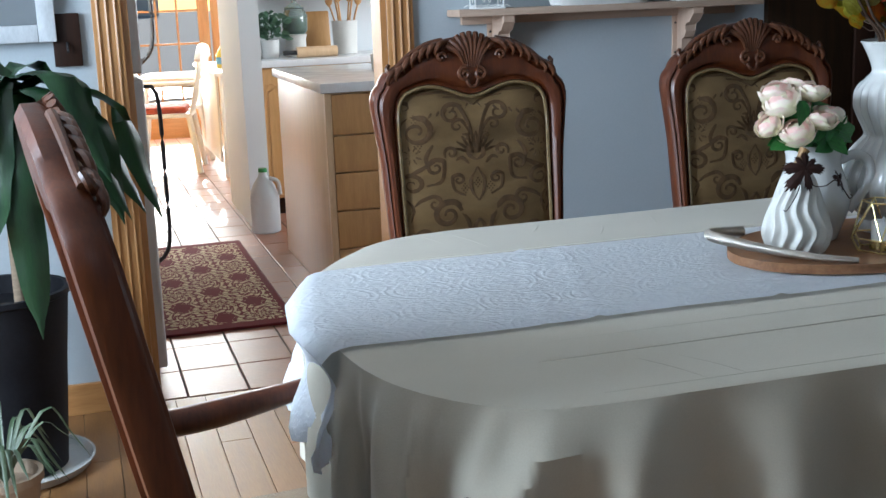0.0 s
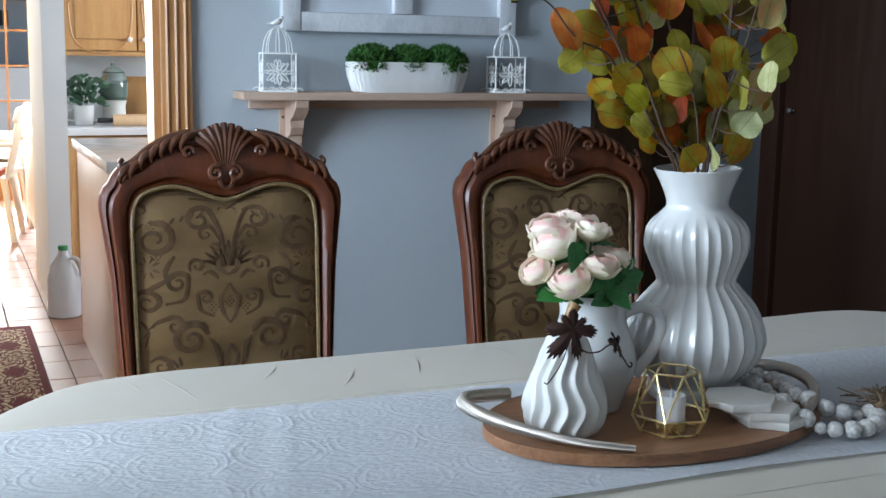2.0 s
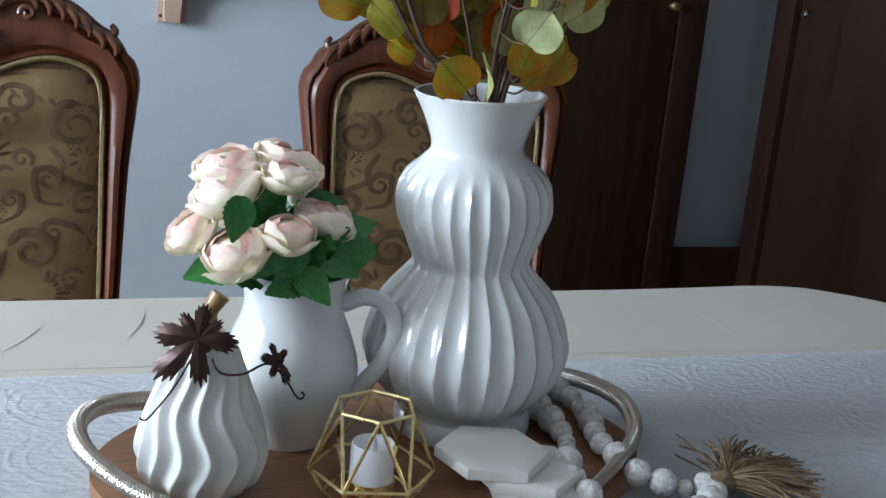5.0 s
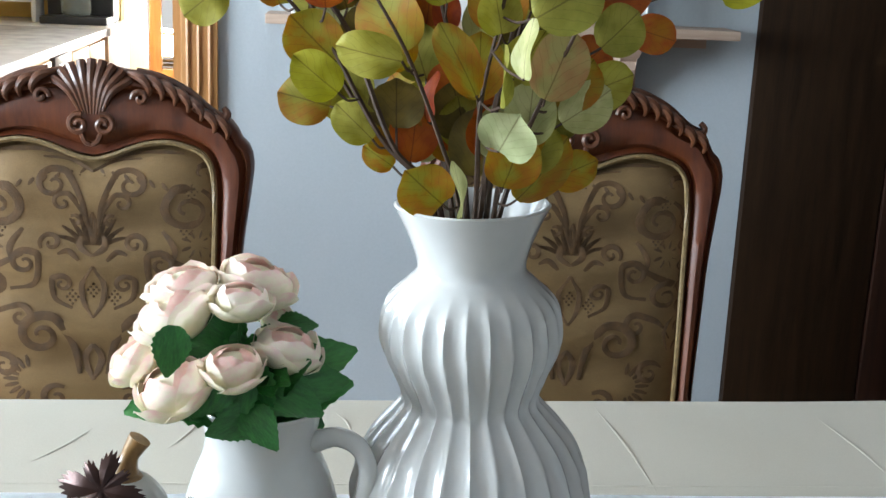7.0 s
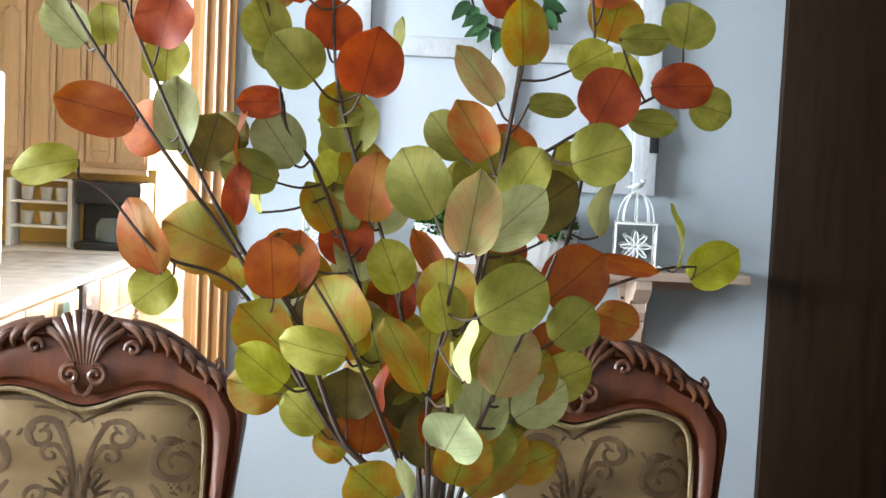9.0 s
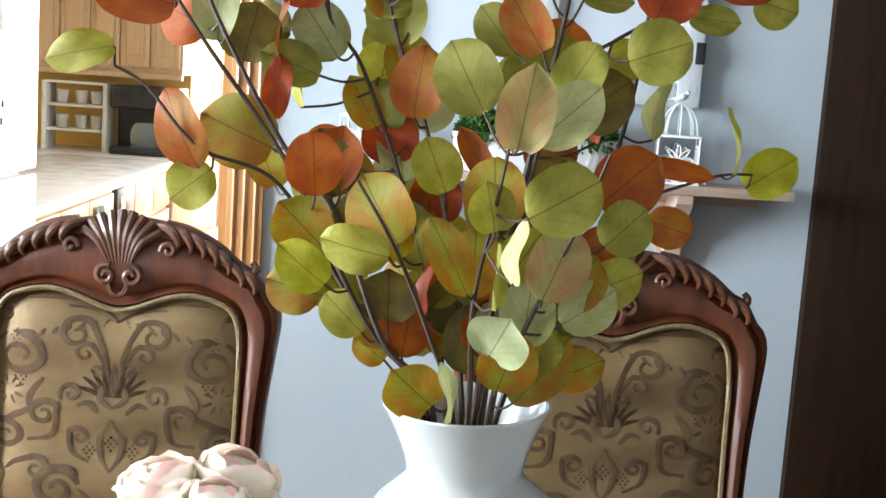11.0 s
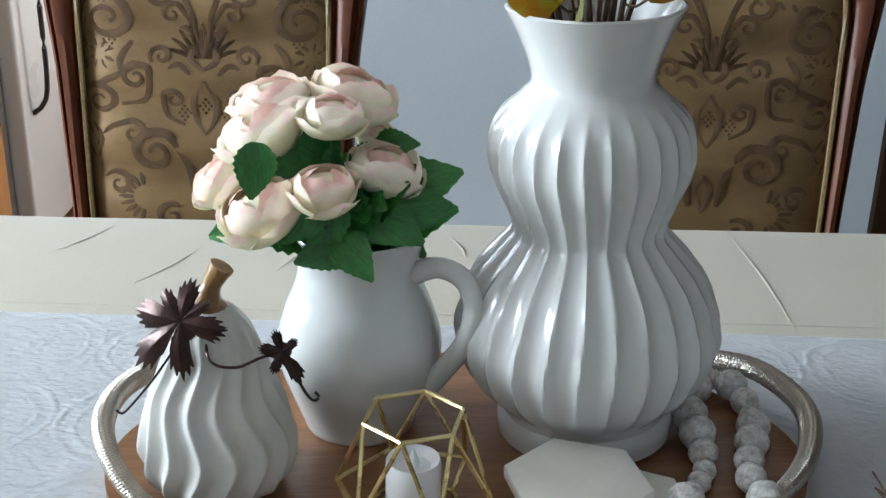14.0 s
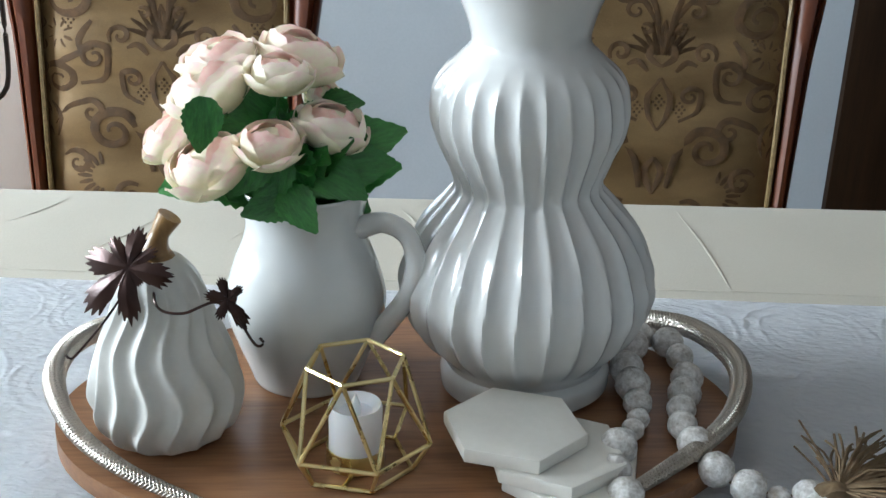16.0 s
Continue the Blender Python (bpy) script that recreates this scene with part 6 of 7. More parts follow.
# ---- kitchen ----
KX0, KX1, KY1 = -2.0, 3.4, 11.2
setting("wall_west_kitchen", box(KX0 - 0.1, KX0, WALL_Y + 0.12, KY1, 0, 2.6), KYELLOW, "yellow painted kitchen wall")
we = box(KX1, KX1 + 0.1, WALL_Y + 0.12, 4.8, 0, 2.6)
box(KX1, KX1 + 0.1, 6.4, KY1, 0, 2.6, bm=we)
box(KX1, KX1 + 0.1, 4.8, 6.4, 0, 1.05, bm=we)
box(KX1, KX1 + 0.1, 4.8, 6.4, 2.15, 2.6, bm=we)
setting("wall_east_kitchen", we, KWALL, "pale painted kitchen wall with a window opening")
setting("ceiling_kitchen", box(KX0 - 0.1, KX1 + 0.1, WALL_Y + 0.12, KY1 + 0.1, 2.5, 2.6), CEIL, "white kitchen ceiling")
setting("floor_kitchen", box(KX0 - 0.1, KX1 + 0.1, WALL_Y + 0.03, KY1 + 2, -0.06, -0.006), GROUT, "dark grout bed under terracotta kitchen tiles")
setting("wall_kitchen_stub", box(0.775, 0.885, 6.5, 7.40, 0, 2.5), KWALL, "pale grey kitchen partition wall end")
setting("wall_kitchen_back", box(0.885, KX1, 7.40, 7.50, 0, 2.5), KWALL, "pale grey kitchen wall behind the counter")
setting("wall_kitchen_yellow", box(KX0, 0.02, 7.62, 7.72, 0, 2.5), KYELLOW, "yellow painted wall behind the oak cabinets")
setting("wall_patio_left", box(KX0, -0.42, KY1, KY1 + 0.1, 0, 2.5), KWALL, "pale wall beside the patio door")
setting("wall_patio_right", box(1.9, KX1, KY1, KY1 + 0.1, 0, 2.5), KWALL, "pale wall beside the patio door")
setting("wall_patio_top", box(-0.42, 1.9, KY1, KY1 + 0.1, 2.15, 2.5), KWALL, "pale wall above the patio door")
GLASS, gn, gl, gb = nodes_of("window_glass")
gb.inputs["Transmission Weight"].default_value, gb.inputs["Roughness"].default_value, gb.inputs["IOR"].default_value = 1.0, 0.0, 1.1


def patio_leaf(x0, x1, name):
    root = thing(name, "honey pine glazed patio door with small panes", "door", kind="structure")
    y0, y1 = KY1 + 0.02, KY1 + 0.07
    for a, b in ((x0, x0 + 0.10), (x1 - 0.10, x1)):
        part("stile", box(a, b, y0, y1, 0.0, 2.15, 0.004), PINE, root)
    part("bottom_rail", box(x0 + 0.10, x1 - 0.10, y0, y1, 0.0, 0.26, 0.004), PINE_X, root)
    part("top_rail", box(x0 + 0.10, x1 - 0.10, y0, y1, 2.05, 2.15, 0.004), PINE_X, root)
    w = x1 - x0 - 0.2
    for k in (1, 2):
        part("glazing_bar", box(x0 + 0.10 + w * k / 3 - 0.009, x0 + 0.10 + w * k / 3 + 0.009, y0 + 0.01, y1 - 0.01, 0.261, 2.049), PINE, root)
    for k in range(1, 6):
        z = 0.26 + 1.79 * k / 6
        part("glazing_bar", box(x0 + 0.101, x1 - 0.101, y0 + 0.014, y1 - 0.014, z - 0.009, z + 0.009), PINE_X, root)
    g = part("pane", box(x0 + 0.10, x1 - 0.10, y0 + 0.022, y0 + 0.027, 0.26, 2.05), GLASS, root, smooth=False)
    g.visible_shadow = False


patio_leaf(-0.40, 0.36, "door_2")
patio_leaf(0.38, 1.14, "door_3")
patio_leaf(1.16, 1.88, "door_4")
STREET = surf("sunlit_paving", (0.45, 0.42, 0.38), (0.55, 0.52, 0.47), 2, 0.9, bump=0.1)
setting("ground", box(-60, 60, KY1 + 0.11, 120, -0.16, -0.10), STREET, "sunlit pale paving outside")
BAMBOO = wood("bamboo_fence", (0.42, 0.22, 0.08), (0.60, 0.36, 0.15), 0.7, (1, 1, 30), 3)
fn = thing("bamboo_screen", "low orange-brown bamboo slat screen outside the patio", "screen", (0.7, 14.2, -0.10))
for i in range(9):
    part("slat", tube([(-2.4, 0, 0.05 + i * 0.045), (2.4, 0, 0.05 + i * 0.045)], 0.02, 2, 6), BAMBOO, fn)
for x in (-2.3, -0.8, 0.8, 2.3):
    part("post", box(x - 0.04, x + 0.04, 0.03, 0.11, 0, 0.50), BAMBOO, fn)
HOUSEW = surf("cream_render", (0.72, 0.68, 0.62), (0.80, 0.76, 0.70), 1, 0.9, bump=0.1)
ho = thing("neighbour_house", "cream rendered house with brown shutters across the street", "house", (1, 100, -0.1))
part("wall", box(-6, 6, 0, 4, 0, 5), HOUSEW, ho)
rf = prism([(-6.4, 0), (6.4, 0), (6.4, 1.6), (-6.4, 1.6)], 0, 0.15)
bmesh.ops.transform(rf, matrix=pose(0, -0.3, 4.95, 35), verts=rf.verts)
part("roof", rf, surf("roof_tile", (0.25, 0.10, 0.06), (0.34, 0.15, 0.09), 6, 0.8, bump=0.3), ho)
for x in (-3.6, -1.3, 1.0, 3.3):
    w_ = part("window", box(x, x + 0.9, -0.04, 0.05, 3.0, 4.2), BLACK, ho)
    part("shutter", box(x - 0.42, x - 0.02, -0.07, -0.001, 3.0, 4.2), BAMBOO, w_)
    part("shutter", box(x + 0.92, x + 1.32, -0.07, -0.001, 3.0, 4.2), BAMBOO, w_)


def cathedral_door(parent, x0, x1, z0, z1, y, knob_x, name="door", stain=None):
    """An oak door facing -y with an arched raised panel."""
    stain = stain or OAK
    d = part(name, box(x0 + 0.002, x1 - 0.002, y - 0.02, y, z0, z1, 0.004), stain, parent)
    w, a = (x1 - x0) / 2 - min(0.055, (x1 - x0) * 0.2), (x0 + x1) / 2
    pts = [(-w, z0 + 0.06), (w, z0 + 0.06), (w, z1 - 0.13), (w * 0.6, z1 - 0.10), (w * 0.3, z1 - 0.065), (0, z1 - 0.055), (-w * 0.3, z1 - 0.065), (-w * 0.6, z1 - 0.10), (-w, z1 - 0.13)]
    bm = prism(pts, 0, 0.010, 0.007, seg=2)
    bmesh.ops.transform(bm, matrix=Matrix(((1, 0, 0, a), (0, 0, -1, y - 0.018), (0, 1, 0, 0), (0, 0, 0, 1))), verts=bm.verts)
    part("raised_panel", bm, stain, d)
    bm = tube([(a + x * 1.06, y - 0.021, z) for x, z in pts], 0.005, 60, 6, True)
    part("moulding", bm, stain, d)
    if knob_x is not None:
        knob(d, (knob_x, y - 0.02, z0 + 0.06 if z0 > 1.2 else z1 - 0.06), 0.014, WHITE, "y", "knob", "white porcelain knob")
    return d


# island with drawers
isl = thing("kitchen_island", "pale oak kitchen drawer unit with white knobs", "cabinet", (0, 0, 0))
part("carcass", box(0.86, 1.9, 4.72, 5.85, 0.0, 0.872, 0.003), OAK_PALE, isl)
part("corner_post", box(0.858, 0.885, 4.695, 4.7195, 0.0, 0.872, 0.002), OAK_PALE, isl)
for k, (z0, z1) in enumerate(((0.70, 0.865), (0.545, 0.695), (0.385, 0.54), (0.225, 0.38), (0.06, 0.22))):
    d = part("drawer", box(0.888, 1.36, 4.70, 4.7195, z0, z1, 0.004), OAK, isl)
    if k > 1:
        knob(d, (1.098, 4.70, (z0 + z1) / 2 + 0.02), 0.015, WHITE, "y", "knob", "white porcelain knob")
wt = thing("worktop", "white kitchen worktop with a moulded edge on the island", "worktop")
part("slab", box(0.84, 1.92, 4.68, 5.89, 0.873, 0.915, 0.008), MARBLE_TOP, wt)
# back counter with upper cabinet
bc = thing("base_cabinet", "oak base cabinet with arched panel door by the wall", "cabinet")
part("carcass", box(0.888, 2.3, 6.83, 7.395, 0.10, 0.862, 0.002), OAK, bc)
part("plinth", box(0.888, 2.3, 6.88, 7.395, 0.0, 0.099), REDDOOR, bc)
for k in range(3):
    cathedral_door(bc, 0.90 + k * 0.45, 1.345 + k * 0.45, 0.11, 0.855, 6.829, 1.30 + k * 0.45)
bt = thing("worktop", "white kitchen worktop on the oak base cabinet", "worktop")
part("slab", box(0.887, 2.32, 6.78, 7.397, 0.863, 0.902, 0.006), MARBLE_TOP, bt)
uc = thing("wall_cabinet", "oak wall cabinet with arched panel doors and white knobs", "cabinet")
part("carcass", box(0.93, 2.1, 7.07, 7.397, 1.30, 2.1, 0.002), OAK, uc)
part("light_rail", box(0.93, 2.1, 7.06, 7.10, 1.275, 1.299, 0.003), OAK, uc)
for k in range(3):
    cathedral_door(uc, 0.935 + k * 0.385, 1.315 + k * 0.385, 1.305, 2.09, 7.069, 1.275 + k * 0.385 if k % 2 == 0 else 0.97 + k * 0.385)
# things on the back counter
WT = 0.902
HERB = surf("herb_leaf", (0.02, 0.06, 0.03), (0.06, 0.13, 0.07), 20, 0.5, bump=0.1, spread=0.3)
mg = thing("mug_plant", "white mug with a leafy green plant on the worktop", "plant", (1.02, 7.02, WT))
part("mug", lathe([(0.045, 0), (0.05, 0.004), (0.055, 0.11), (0.05, 0.11), (0.048, 0.02), (0.01, 0.015)], 28), CERAMIC, mg)
part("handle", tube([(-0.05, 0, 0.09), (-0.085, 0, 0.085), (-0.085, 0, 0.035), (-0.05, 0, 0.025)], 0.007, 16, 8), CERAMIC, mg)
hl = leaf_mesh("herb_leaf", 0.05, 0.016, HERB)
for i in range(110):
    a, r = rp.uniform(0, 6.28), rp.uniform(0.0, 0.11)
    q = Vector((r * math.cos(a), r * math.sin(a), 0.13 + rp.uniform(0, 0.14) - r * 0.3))
    leaf_at(hl, mg, q, (math.cos(a) + rp.uniform(-0.5, 0.5), math.sin(a) + rp.uniform(-0.5, 0.5), rp.uniform(-0.4, 0.8)), (rp.uniform(-0.5, 0.5), -1, 0.5), rp.uniform(0.7, 1.2))
for i in range(7):
    part("stem", tube([(0, 0, 0.05), (0.03 * math.cos(i), 0.03 * math.sin(i), 0.15), (0.08 * math.cos(i), 0.08 * math.sin(i), 0.24)], 0.002, 8, 5), HERB, mg)
JARG, jn, jl, jb = nodes_of("jar_glass")
jb.inputs["Transmission Weight"].default_value, jb.inputs["Roughness"].default_value, jb.inputs["Base Color"].default_value = 0.9, 0.05, (0.75, 0.9, 0.85, 1)
ja = thing("glass_jar", "glass storage jar with a lid on a white stand", "jar", (1.20, 7.16, WT))
part("stand", lathe([(0.06, 0), (0.065, 0.005), (0.06, 0.10), (0.07, 0.13), (0.01, 0.13)], 32), CERAMIC_SOFT, ja)
part("body", lathe([(0.06, 0.132), (0.075, 0.15), (0.078, 0.24), (0.06, 0.27), (0.055, 0.275)], 32), JARG, ja)
part("filling", lathe([(0.055, 0.135), (0.068, 0.15), (0.07, 0.225), (0.02, 0.23)], 24), HERB, ja)
part("lid", lathe([(0.06, 0.276), (0.062, 0.286), (0.03, 0.31), (0.012, 0.316), (0.016, 0.33), (0.004, 0.338)], 28), JARG, ja)
ck = thing("utensil_crock", "cream utensil crock with wooden spoons on the worktop", "crock", (1.50, 7.14, WT))
part("pot", lathe([(0.065, 0), (0.07, 0.004), (0.078, 0.19), (0.08, 0.20), (0.07, 0.20), (0.066, 0.02), (0.01, 0.015)], 36), CERAMIC_SOFT, ck)
for i in range(6):
    a = i * 1.05
    e = Vector((0.09 * math.cos(a), 0.05 * math.sin(a), 0.30 + 0.02 * (i % 3)))
    bm = tube([(0.02 * math.cos(a), 0.02 * math.sin(a), 0.03), e * 0.7, e], 0.006, 8, 6)
    merge(bm, lathe([(0.002, -0.035), (0.018, -0.02), (0.024, 0.0), (0.016, 0.025), (0.002, 0.035)], 14), Matrix.Translation(e + Vector((0, 0, 0.02))) @ Matrix.Diagonal((1, 0.35, 1, 1)))
    part("wooden_spoon", bm, OAK, ck)
rl = thing("rolling_pin", "wooden rolling pin with dark handles on the worktop", "rolling pin", (1.28, 6.93, WT + 0.032))
part("roller", tube([(-0.12, 0, 0), (0.12, 0, 0)], 0.032, 2, 16), OAK_PALE, rl)
part("handle", tube([(-0.20, 0, 0), (-0.16, 0, 0), (-0.12, 0, 0)], 0.014, 6, 10), BLACK, rl)
cb_ = thing("cutting_board", "brown wooden cutting board leaning on the kitchen wall", "board", (1.36, 7.33, WT))
part("board", box(-0.09, 0.09, -0.01, 0.01, 0.0, 0.26, 0.006), OAK, cb_)
cb_.rotation_euler = (radians(-8), 0, 0)
PINKRED = surf("raspberry_glaze", (0.32, 0.03, 0.08), (0.42, 0.05, 0.12), 12, 0.25, bump=0.03)
rd = thing("soap_bottle", "raspberry red ceramic bottle on the island worktop", "bottle", (1.30, 5.25, 0.915))
part("body", lathe([(0.035, 0), (0.04, 0.004), (0.044, 0.05), (0.036, 0.11), (0.018, 0.16), (0.016, 0.19), (0.02, 0.20), (0.004, 0.21)], 32), PINKRED, rd)
wc = thing("cup", "small white cup on the island worktop", "cup", (1.235, 5.30, 0.915))
part("body", lathe([(0.022, 0), (0.026, 0.002), (0.030, 0.075), (0.026, 0.075), (0.024, 0.01), (0.004, 0.008)], 28), CERAMIC, wc)
# water jug on the floor
PLAST, pn_, pl_, pb_ = nodes_of("milky_plastic")
pb_.inputs["Base Color"].default_value, pb_.inputs["Transmission Weight"].default_value, pb_.inputs["Roughness"].default_value = (0.8, 0.84, 0.86, 1), 0.55, 0.35
wj = thing("water_jug", "translucent plastic water jug with a green cap on the floor", "jug", (0.83, 6.36, 0))
part("body", lathe([(0.07, 0), (0.08, 0.006), (0.082, 0.20), (0.06, 0.26), (0.025, 0.31), (0.022, 0.33)], 32), PLAST, wj)
part("handle", tube([(0.03, -0.04, 0.30), (0.07, -0.055, 0.28), (0.08, -0.05, 0.21)], 0.012, 14, 8), PLAST, wj)
part("cap", lathe([(0.022, 0.331), (0.024, 0.333), (0.024, 0.352), (0.004, 0.353)], 20), surf("green_cap", (0.03, 0.2, 0.06), (0.05, 0.28, 0.1), 10, 0.4, bump=0.02), wj)
# fridge
fr = thing("refrigerator", "white two-door refrigerator with long handles beside the doorway", "refrigerator", (0, 0, 0))
part("body", box(-0.62, 0.055, 3.87, 4.67, 0.04, 1.66, 0.012), APPLIANCE, fr)
for z0, z1 in ((0.06, 1.025), (1.04, 1.655)):
    d = part("door", box(0.057, 0.108, 3.862, 4.68, z0, z1, 0.012, seg=3), APPLIANCE, fr)
    a, b = (z0 + 0.35, z1 - 0.03) if z0 < 1 else (z0 + 0.03, z1 - 0.12)
    part("handle", tube([(0.108, 3.93, a), (0.150, 3.93, a + 0.06), (0.155, 3.93, (a + b) / 2), (0.150, 3.93, b - 0.03), (0.108, 3.93, b)], 0.007, 24, 8), CHROME if z0 > 1 else BLACK, d)
part("hinge", box(0.057, 0.095, 3.90, 3.96, 1.656, 1.668, 0.002), CHROME, fr)
for x in (-0.5, 0.0):
    for y in (3.92, 4.5):
        part("foot", lathe([(0.02, 0), (0.022, 0.002), (0.022, 0.041)], 12), BLACK, fr, loc=(x, y, 0))
for k, (y, z) in enumerate(((4.3, 1.30), (4.33, 1.27), (4.28, 1.25), (4.36, 1.25), (4.31, 1.22), (4.26, 1.28), (4.35, 1.20))):
    mgt = thing("fridge_magnet", "small dark magnet on the white refrigerator door", "magnet", (0.108, y, z), group="magnets on the refrigerator")
    part("tile", box(0.0, 0.004, -0.009, 0.009, -0.010, 0.010, 0.001), BLACK, mgt)
nt = thing("fridge_note", "small grey photo note on the refrigerator door", "note", (0.108, 4.36, 1.50))
part("card", box(0.0, 0.002, -0.03, 0.03, -0.04, 0.04), surf("grey_card", (0.16, 0.16, 0.15), (0.3, 0.3, 0.28), 60, 0.6, bump=0.02), nt)
# far oak run of cabinets; OAK_PALE puts the strong kitchen light into their colour
ru = thing("wall_cabinet", "oak wall cabinets with fluted arched doors above the far counter", "cabinet")
part("carcass", box(-1.6, 0.04, 7.28, 7.615, 1.33, 2.25, 0.002), OAK_PALE, ru)
for k in range(10):
    cathedral_door(ru, -1.55 + k * 0.158, -1.395 + k * 0.158, 1.36, 2.22, 7.279, None, stain=OAK_PALE)
part("light_rail", box(-1.6, 0.04, 7.26, 7.30, 1.30, 1.329, 0.003), OAK_PALE, ru)
rb_ = thing("base_cabinet", "oak base cabinets with arched doors along the far wall", "cabinet")
part("carcass", box(-1.6, 0.06, 7.03, 7.615, 0.0, 0.86, 0.002), OAK_PALE, rb_)
for k in range(4):
    cathedral_door(rb_, -1.58 + k * 0.33, -1.255 + k * 0.33, 0.11, 0.66, 7.029, -1.30 + k * 0.33, stain=OAK_PALE)
part("drawer_front", box(-1.58, -0.26, 7.01, 7.029, 0.67, 0.85, 0.004), OAK_PALE, rb_)
rw = thing("worktop", "pale worktop on the far oak base cabinets", "worktop")
part("slab", box(-1.62, 0.08, 6.99, 7.617, 0.861, 0.90, 0.006), MARBLE_TOP, rw)
# side run beside the refrigerator, oak likewise paled to look brightly lit
sr = thing("base_cabinet", "oak base cabinets with arched doors beside the refrigerator", "cabinet", (0.035, 5.8675, 0), 90)
part("carcass", box(-1.117, 1.117, 0.0, 0.58, 0.0, 0.86, 0.002), OAK_PALE, sr)
for k in range(6):
    if k != 3:
        cathedral_door(sr, -1.11 + k * 0.37, -0.745 + k * 0.37, 0.11, 0.66, -0.001, -0.79 + k * 0.37, stain=OAK_PALE)
        part("drawer_front", box(-1.105 + k * 0.37, -0.75 + k * 0.37, -0.02, -0.001, 0.68, 0.845, 0.004), OAK_PALE, sr)
sw = thing("worktop", "white worktop beside the refrigerator", "worktop", (0.035, 5.8675, 0), 90)
part("slab", box(-1.117, 1.12, -0.03, 0.60, 0.861, 0.90, 0.006), MARBLE_TOP, sw)
ov = thing("dishwasher", "built-in dishwasher with a dark control panel", "dishwasher", (0.034, 6.05, 0), 90)
part("front", box(-0.15, 0.15, -0.018, -0.001, 0.10, 0.70, 0.004), APPLIANCE, ov)
part("control_panel", box(-0.15, 0.15, -0.026, -0.001, 0.705, 0.855, 0.004), BLACK, ov)
part("display", box(-0.10, -0.02, -0.029, -0.0265, 0.76, 0.82, 0.001), CHROME, ov)
cf = thing("coffee_machine", "wide black coffee machine on the far counter", "coffee machine", (-0.14, 7.32, 0.90))
part("body", box(-0.17, 0.17, 0.02, 0.2, 0, 0.36, 0.02, seg=3), BLACK, cf)
part("head", box(-0.17, 0.17, -0.16, 0.02, 0.24, 0.36, 0.02, seg=3), BLACK, cf)
part("base", box(-0.17, 0.17, -0.16, 0.02, 0, 0.04, 0.01), BLACK, cf)
part("carafe", lathe([(0.06, 0.042), (0.075, 0.06), (0.075, 0.13), (0.05, 0.17)], 28), JARG, cf, loc=(0, -0.075, 0))
cr_ = thing("cup_rack", "white shelf rack with white cups on the far counter", "rack", (-0.52, 7.35, 0.90))
for x in (-0.16, 0.16):
    part("side", box(x - 0.012, x + 0.012, -0.09, 0.09, 0, 0.36, 0.004), WHITE, cr_)
for z in (0.10, 0.23, 0.35):
    part("shelf", box(-0.147, 0.147, -0.09, 0.09, z, z + 0.014, 0.003), WHITE, cr_)
for x in (-0.08, 0.02, 0.1):
    for z in (0.115, 0.245):
        cu = thing("cup", "white cup on the rack shelf", "cup", (-0.52 + x, 7.33, 0.90 + z), group="cups on the rack")
        part("body", lathe([(0.022, 0), (0.026, 0.002), (0.036, 0.07), (0.032, 0.07), (0.02, 0.008), (0.003, 0.006)], 20), CERAMIC, cu)
tw = thing("tea_towel", "pale green tea towel hung on the oak cabinet", "towel", (0.060, 5.60, 0.58), 90)
bm = bmesh.new()
g_ = [[bm.verts.new((x * 0.02 - 0.06, -0.012 - 0.006 * math.sin(x * 1.3 + z * 0.3), z * 0.03)) for x in range(7)] for z in range(9)]
for u, v in zip(g_, g_[1:]):
    for k in range(6):
        bm.faces.new((u[k], u[k + 1], v[k + 1], v[k]))
bmesh.ops.solidify(bm, geom=bm.faces[:], thickness=0.004)
part("cloth", bm, surf("green_towel", (0.24, 0.34, 0.28), (0.34, 0.44, 0.38), 20, 0.9, bump=0.3), tw)
# white plastic chairs and table at the patio
PLW = surf("white_plastic", (0.72, 0.70, 0.68), (0.80, 0.78, 0.76), 6, 0.4, bump=0.02)


def plastic_chair(x, y, rz):
    root = thing("plastic_chair", "white plastic garden chair standing in the sunlit kitchen", "chair", (x, y, 0), rz, "white plastic chairs")
    part("seat", box(-0.22, 0.22, -0.22, 0.22, 0.41, 0.44, 0.012), PLW, root)
    bm = bmesh.new()
    for k in range(5):
        q = -0.18 + k * 0.09
        tube([(q, 0.21, 0.43), (q * 1.03, 0.26, 0.65), (q * 0.95, 0.30, 0.86)], 0.018, 10, 6, bm=bm, flat=0.5)
    part("back_slat", bm, PLW, root)
    part("top_rail", tube([(-0.2, 0.29, 0.82), (-0.12, 0.30, 0.88), (0.12, 0.30, 0.88), (0.2, 0.29, 0.82)], 0.022, 16, 8), PLW, root)
    for sx in (-1, 1):
        part("arm", tube([(sx * 0.21, 0.26, 0.66), (sx * 0.26, 0.05, 0.66), (sx * 0.25, -0.18, 0.64), (sx * 0.235, -0.22, 0.45)], 0.02, 18, 8), PLW, root)
        for sy in (-1, 1):
            part("leg", tube([(sx * 0.20, sy * 0.20, 0.42), (sx * 0.25, sy * 0.26, 0.0)], 0.022, 4, 8), PLW, root)


